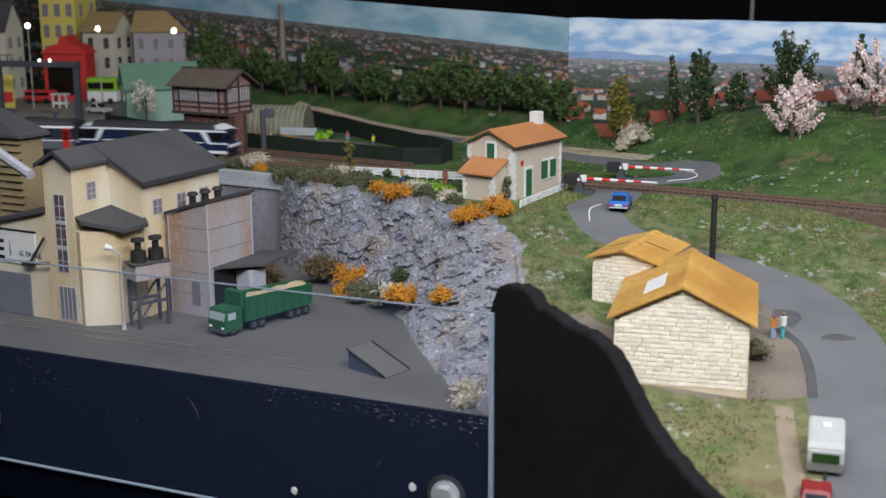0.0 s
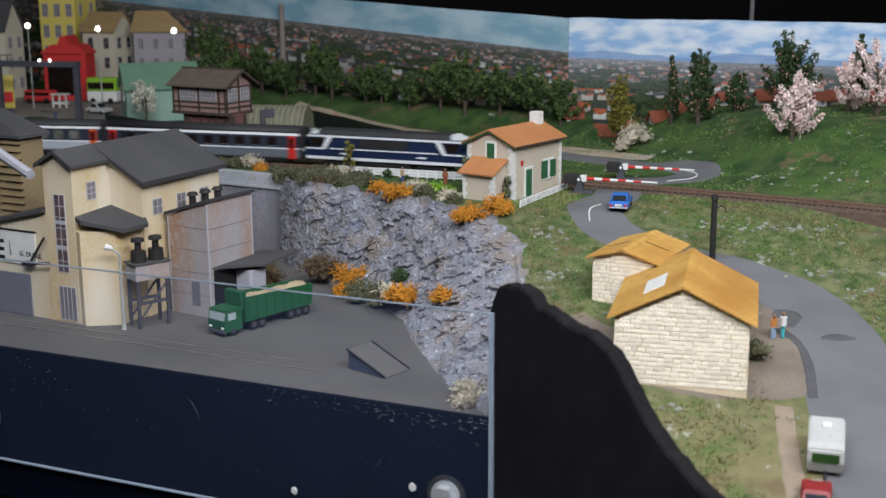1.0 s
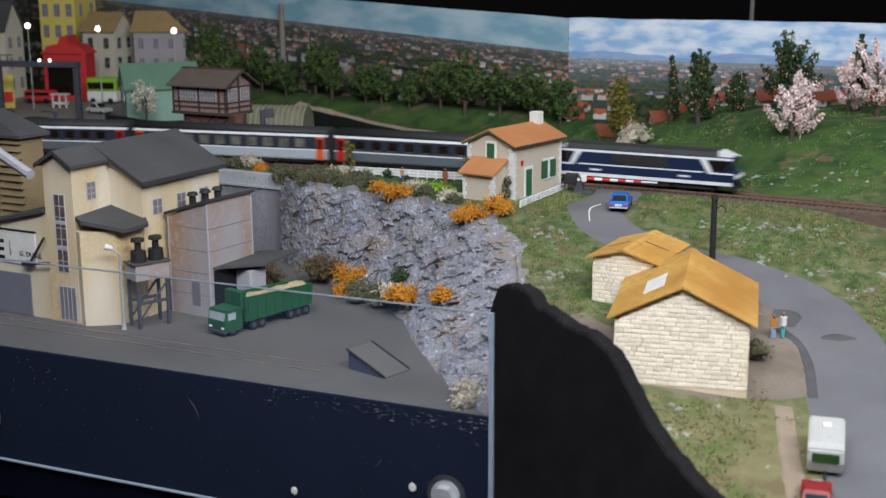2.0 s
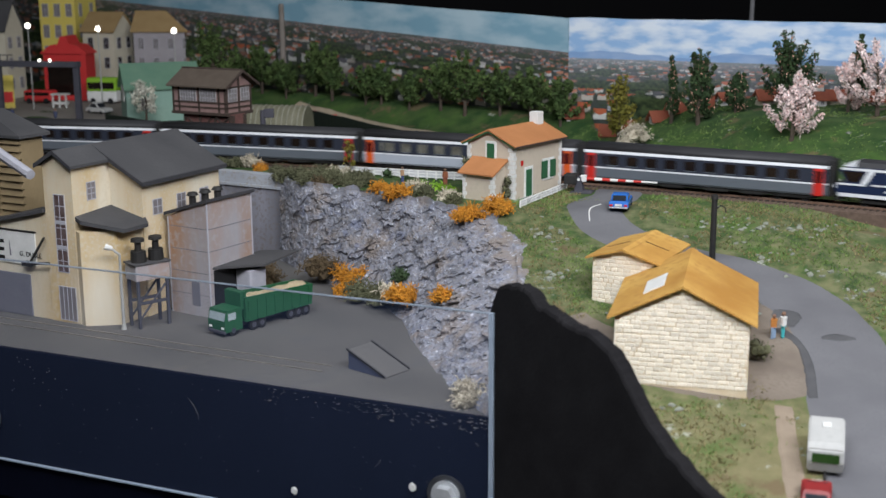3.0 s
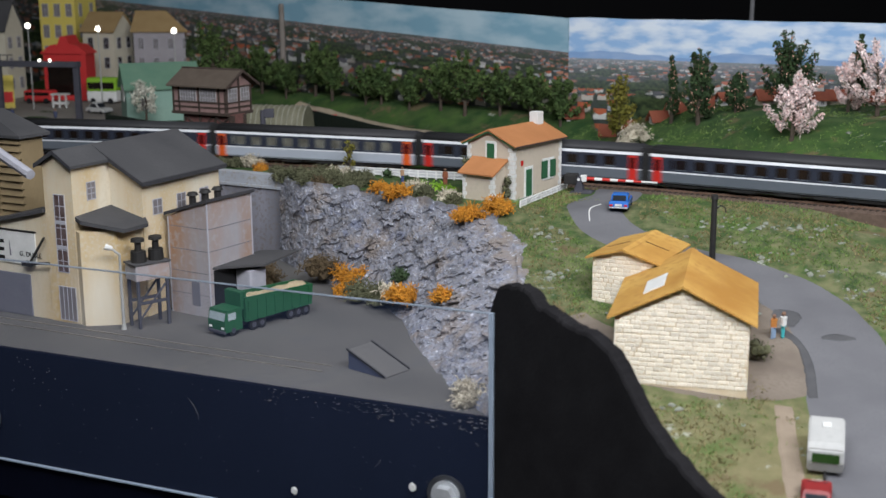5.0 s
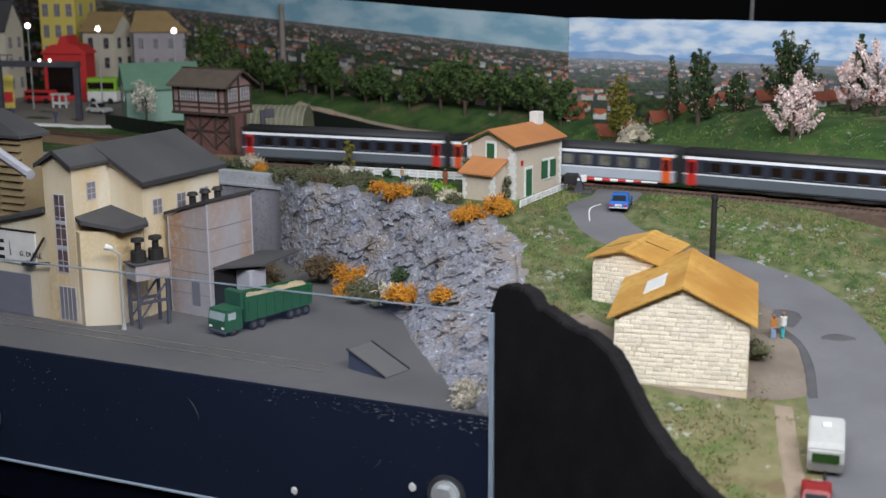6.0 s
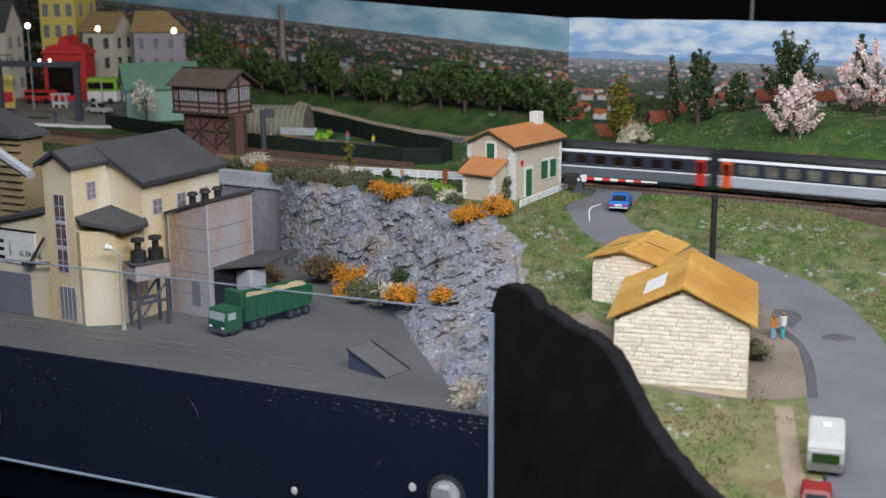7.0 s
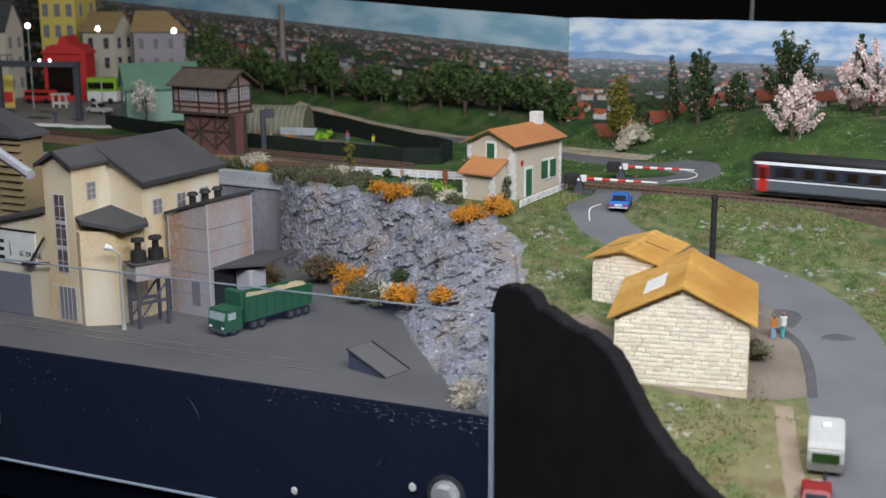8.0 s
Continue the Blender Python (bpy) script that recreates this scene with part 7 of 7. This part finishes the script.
def backdrop_material(name, horizon, dark, x0, slope):
    """A printed town view: sky with clouds, hazy hills, and roofs that shrink towards the horizon."""
    m = bpy.data.materials.new(name)
    m.use_nodes = True
    nt = m.node_tree
    N, L = nt.nodes, nt.links

    def math_node(op, a, b=None, c=None):
        n = N.new("ShaderNodeMath")
        n.operation = op
        for i, v in enumerate((a, b, c)):
            if v is None:
                continue
            if isinstance(v, (int, float)):
                n.inputs[i].default_value = v
            else:
                L.new(v, n.inputs[i])
        return n.outputs[0]

    def ramp(src, stops, constant=False):
        n = N.new("ShaderNodeValToRGB")
        cr = n.color_ramp
        if constant:
            cr.interpolation = "CONSTANT"
        cr.elements[0].position, cr.elements[0].color = stops[0][0], (*stops[0][1], 1)
        cr.elements[1].position, cr.elements[1].color = stops[-1][0], (*stops[-1][1], 1)
        for p, c in stops[1:-1]:
            e = cr.elements.new(p)
            e.color = (*c, 1)
        L.new(src, n.inputs[0])
        return n.outputs[0]

    def mix(f, a, b):
        n = N.new("ShaderNodeMix")
        n.data_type = "RGBA"
        for sock, v in ((n.inputs["Factor"], f), (n.inputs["A"], a), (n.inputs["B"], b)):
            if isinstance(v, (int, float)):
                sock.default_value = v
            elif isinstance(v, tuple):
                sock.default_value = (*v, 1)
            else:
                L.new(v, sock)
        return n.outputs["Result"]

    tc, sp = N.new("ShaderNodeTexCoord"), N.new("ShaderNodeSeparateXYZ")
    L.new(tc.outputs["Object"], sp.inputs[0])
    px = math_node("MULTIPLY", sp.outputs["X"], 100)
    pz = math_node("MULTIPLY", sp.outputs["Z"], 100)
    below = math_node("SUBTRACT", math_node("ADD", math_node("MULTIPLY", px, slope), horizon), pz)

    def town_at(sx, sz, seed):
        """Houses and trees at one distance: cells of 1 / sx by 1 / sz centimetres, each with a roof above its wall."""
        cv = N.new("ShaderNodeCombineXYZ")
        L.new(math_node("MULTIPLY_ADD", px, sx, seed * 7.3), cv.inputs[0])
        L.new(math_node("MULTIPLY_ADD", below, sz, seed * 3.1), cv.inputs[1])
        vo = N.new("ShaderNodeTexVoronoi")
        vo.voronoi_dimensions, vo.distance = "2D", "CHEBYCHEV"
        vo.inputs["Scale"].default_value, vo.inputs["Randomness"].default_value = 1.0, 1.0
        L.new(cv.outputs[0], vo.inputs["Vector"])
        sc, sub, spp = N.new("ShaderNodeSeparateColor"), N.new("ShaderNodeVectorMath"), N.new("ShaderNodeSeparateXYZ")
        sub.operation = "SUBTRACT"
        L.new(vo.outputs["Color"], sc.inputs[0])
        L.new(cv.outputs[0], sub.inputs[0])
        L.new(vo.outputs["Position"], sub.inputs[1])
        L.new(sub.outputs[0], spp.inputs[0])
        slant = math_node("MULTIPLY_ADD", math_node("ABSOLUTE", spp.outputs["X"]), 0.5, spp.outputs["Y"])
        roofs = ramp(sc.outputs[0], [(0.0, (0.4, 0.11, 0.055)), (0.3, (0.52, 0.22, 0.14)), (0.5, (0.24, 0.12, 0.09)), (0.62, (0.12, 0.12, 0.14)), (0.8, (0.33, 0.2, 0.15)), (0.92, (0.45, 0.43, 0.41))], True)
        walls = ramp(sc.outputs[1], [(0.0, (0.4, 0.37, 0.33)), (0.2, (0.2, 0.17, 0.14)), (0.45, (0.55, 0.55, 0.53)), (0.6, (0.1, 0.11, 0.12)), (0.8, (0.3, 0.31, 0.34))], True)
        house = mix(math_node("GREATER_THAN", slant, 0.08), roofs, walls)
        house = mix(math_node("GREATER_THAN", vo.outputs["Distance"], 0.4), house, (0.05, 0.06, 0.055))
        nb = N.new("ShaderNodeTexNoise")
        nb.inputs["Scale"].default_value, nb.inputs["Detail"].default_value = 0.22, 3
        L.new(cv.outputs[0], nb.inputs["Vector"])
        house = mix(ramp(nb.outputs["Fac"], [(0.47, (0, 0, 0)), (0.66, (0.7, 0.7, 0.7))]), house, (0.06, 0.055, 0.055))
        n = N.new("ShaderNodeTexNoise")
        n.inputs["Scale"].default_value, n.inputs["Detail"].default_value = 0.33, 7
        n.inputs["Roughness"].default_value = 0.65
        st = N.new("ShaderNodeVectorMath")
        st.operation = "MULTIPLY"
        st.inputs[1].default_value = (0.5, 1.3, 1)
        L.new(cv.outputs[0], st.inputs[0])
        L.new(st.outputs[0], n.inputs["Vector"])
        n4 = N.new("ShaderNodeTexNoise")
        n4.inputs["Scale"].default_value, n4.inputs["Detail"].default_value = 2.2, 5
        L.new(cv.outputs[0], n4.inputs["Vector"])
        woods = ramp(n4.outputs["Fac"], [(0.35, (0.012, 0.02, 0.012)), (0.65, (0.06, 0.085, 0.035))])
        return mix(ramp(n.outputs["Fac"], [(0.5, (0, 0, 0)), (0.54, (1, 1, 1))]), house, woods)

    wob = N.new("ShaderNodeTexNoise")
    wob.inputs["Scale"].default_value = 60
    L.new(tc.outputs["Object"], wob.inputs["Vector"])
    near = math_node("ADD", below, math_node("MULTIPLY", math_node("SUBTRACT", wob.outputs["Fac"], 0.5), 1.2))
    town = mix(math_node("GREATER_THAN", near, 0.9), town_at(2.2, 5.0, 1), town_at(1.15, 1.8, 2))
    town = mix(math_node("GREATER_THAN", near, 2.4), town, town_at(0.66, 0.95, 3))
    town = mix(math_node("GREATER_THAN", near, 5.2), town, town_at(0.4, 0.52, 4))
    haze = ramp(math_node("DIVIDE", below, 7.0), [(0.0, (0.9, 0.9, 0.9)), (0.2, (0.35, 0.35, 0.35)), (0.8, (0.0, 0.0, 0.0))])
    town = mix(math_node("MULTIPLY", haze, 0.6), town, (0.36, 0.4, 0.46) if not dark else (0.16, 0.165, 0.18))
    mp = N.new("ShaderNodeMapping")
    mp.inputs["Scale"].default_value = (16, 16, 44) if not dark else (8, 8, 20)
    L.new(tc.outputs["Object"], mp.inputs[0])
    n2 = N.new("ShaderNodeTexNoise")
    n2.inputs["Scale"].default_value, n2.inputs["Detail"].default_value = 1.3, 7
    L.new(mp.outputs[0], n2.inputs["Vector"])
    blue, white = ((0.25, 0.4, 0.62), (0.6, 0.66, 0.73)) if not dark else ((0.2, 0.36, 0.46), (0.4, 0.53, 0.6))
    sky = ramp(n2.outputs["Fac"], [(0.4, blue), (0.5, tuple(0.5 * (u + v) for u, v in zip(blue, white))), (0.62, white)])
    up = math_node("MULTIPLY", below, -1)
    n3 = N.new("ShaderNodeTexNoise")
    n3.inputs["Scale"].default_value = 7
    L.new(tc.outputs["Object"], n3.inputs["Vector"])
    hills = math_node("LESS_THAN", up, math_node("MULTIPLY", math_node("SUBTRACT", n3.outputs["Fac"], 0.3), 4.5))
    sky = mix(math_node("MULTIPLY", hills, 0.0 if dark else 0.75), sky, (0.17, 0.28, 0.48))
    pic = mix(math_node("GREATER_THAN", below, 0.0), sky, town)
    L.new(pic, N["Principled BSDF"].inputs["Base Color"])
    N["Principled BSDF"].inputs["Roughness"].default_value = 0.6
    N["Principled BSDF"].inputs["Specular IOR Level"].default_value = 0.1
    return m


def build_backdrop():
    # dark printed sheet on the left, bright one on the right, each tacked to a thin board
    a, b, c = Vector((-140, 315.6, 0)), Vector((18.4, 182.5, 0)), Vector((90, 148, 0))
    def sheet(p, q, z0, tl, tr, material, label, arch=0.0):
        d = q - p
        n = 30
        bm = bmesh.new()
        rows = []
        for i in range(n + 1):
            u = d.length * i / n
            top = tl + (tr - tl) * i / n + arch * math.sin(math.pi * i / n) + 0.15 * noise.noise((i * 0.4, 0, 0))
            rows.append([bm.verts.new(co) for co in ((u, 0, z0), (u, 0, top), (u, 0.4, top), (u, 0.4, z0))])
        for r, s in zip(rows, rows[1:]):
            for j in range(4):
                bm.faces.new((r[j], r[(j + 1) % 4], s[(j + 1) % 4], s[j]))
        bm.faces.new(rows[0])
        bm.faces.new(rows[-1][::-1])
        bmesh.ops.recalc_face_normals(bm, faces=bm.faces[:])
        solid("backdrop", bm, material, label, "backdrop", p.x, p.y, 0, math.degrees(math.atan2(d.y, d.x)), kind="structure")
    L = (b - a).length
    sheet(a, b, -3, 25.4, 16.2, backdrop_material("town_print_dark", 22.5, True, 0, -11.15 / L), "dim printed backdrop of a hazy town and sky")
    sheet(b + Vector((0, -0.2, 0)), c, -3, 16.3, 16.0, backdrop_material("town_print_bright", 10.6, False, 0, -0.004), "bright printed backdrop with clouds and distant town", 0.0)
    t = thing("tower_chimney", -28.0, 221.0, 0, 0, "tall slim stone chimney tower before the backdrop", "tower")
    part("shaft", rod((0, 0, -0.5), (0, 0, 17.4), 0.6, 0.45, 12), M_TOWER, t)


build_roads()
build_profile_board()
build_bolt(-3.1, -15.9)
build_bolt(-48.6, -16.0)
build_flecks()
build_backdrop()
build_retaining_wall()
build_factory()
build_silo()
build_barn()
build_yard_things()
build_truck()
build_keeper_house()
build_right_things()
build_signal_box()
far_line = rail_line([(-60 + 56 * i / 110, 186.4 - 0.63 * 56 * i / 110) for i in range(111)], "branch_track", "straight second railway track with rusty rails")
build_gardens()
build_town()
build_vegetation()
build_tufts()
motions()
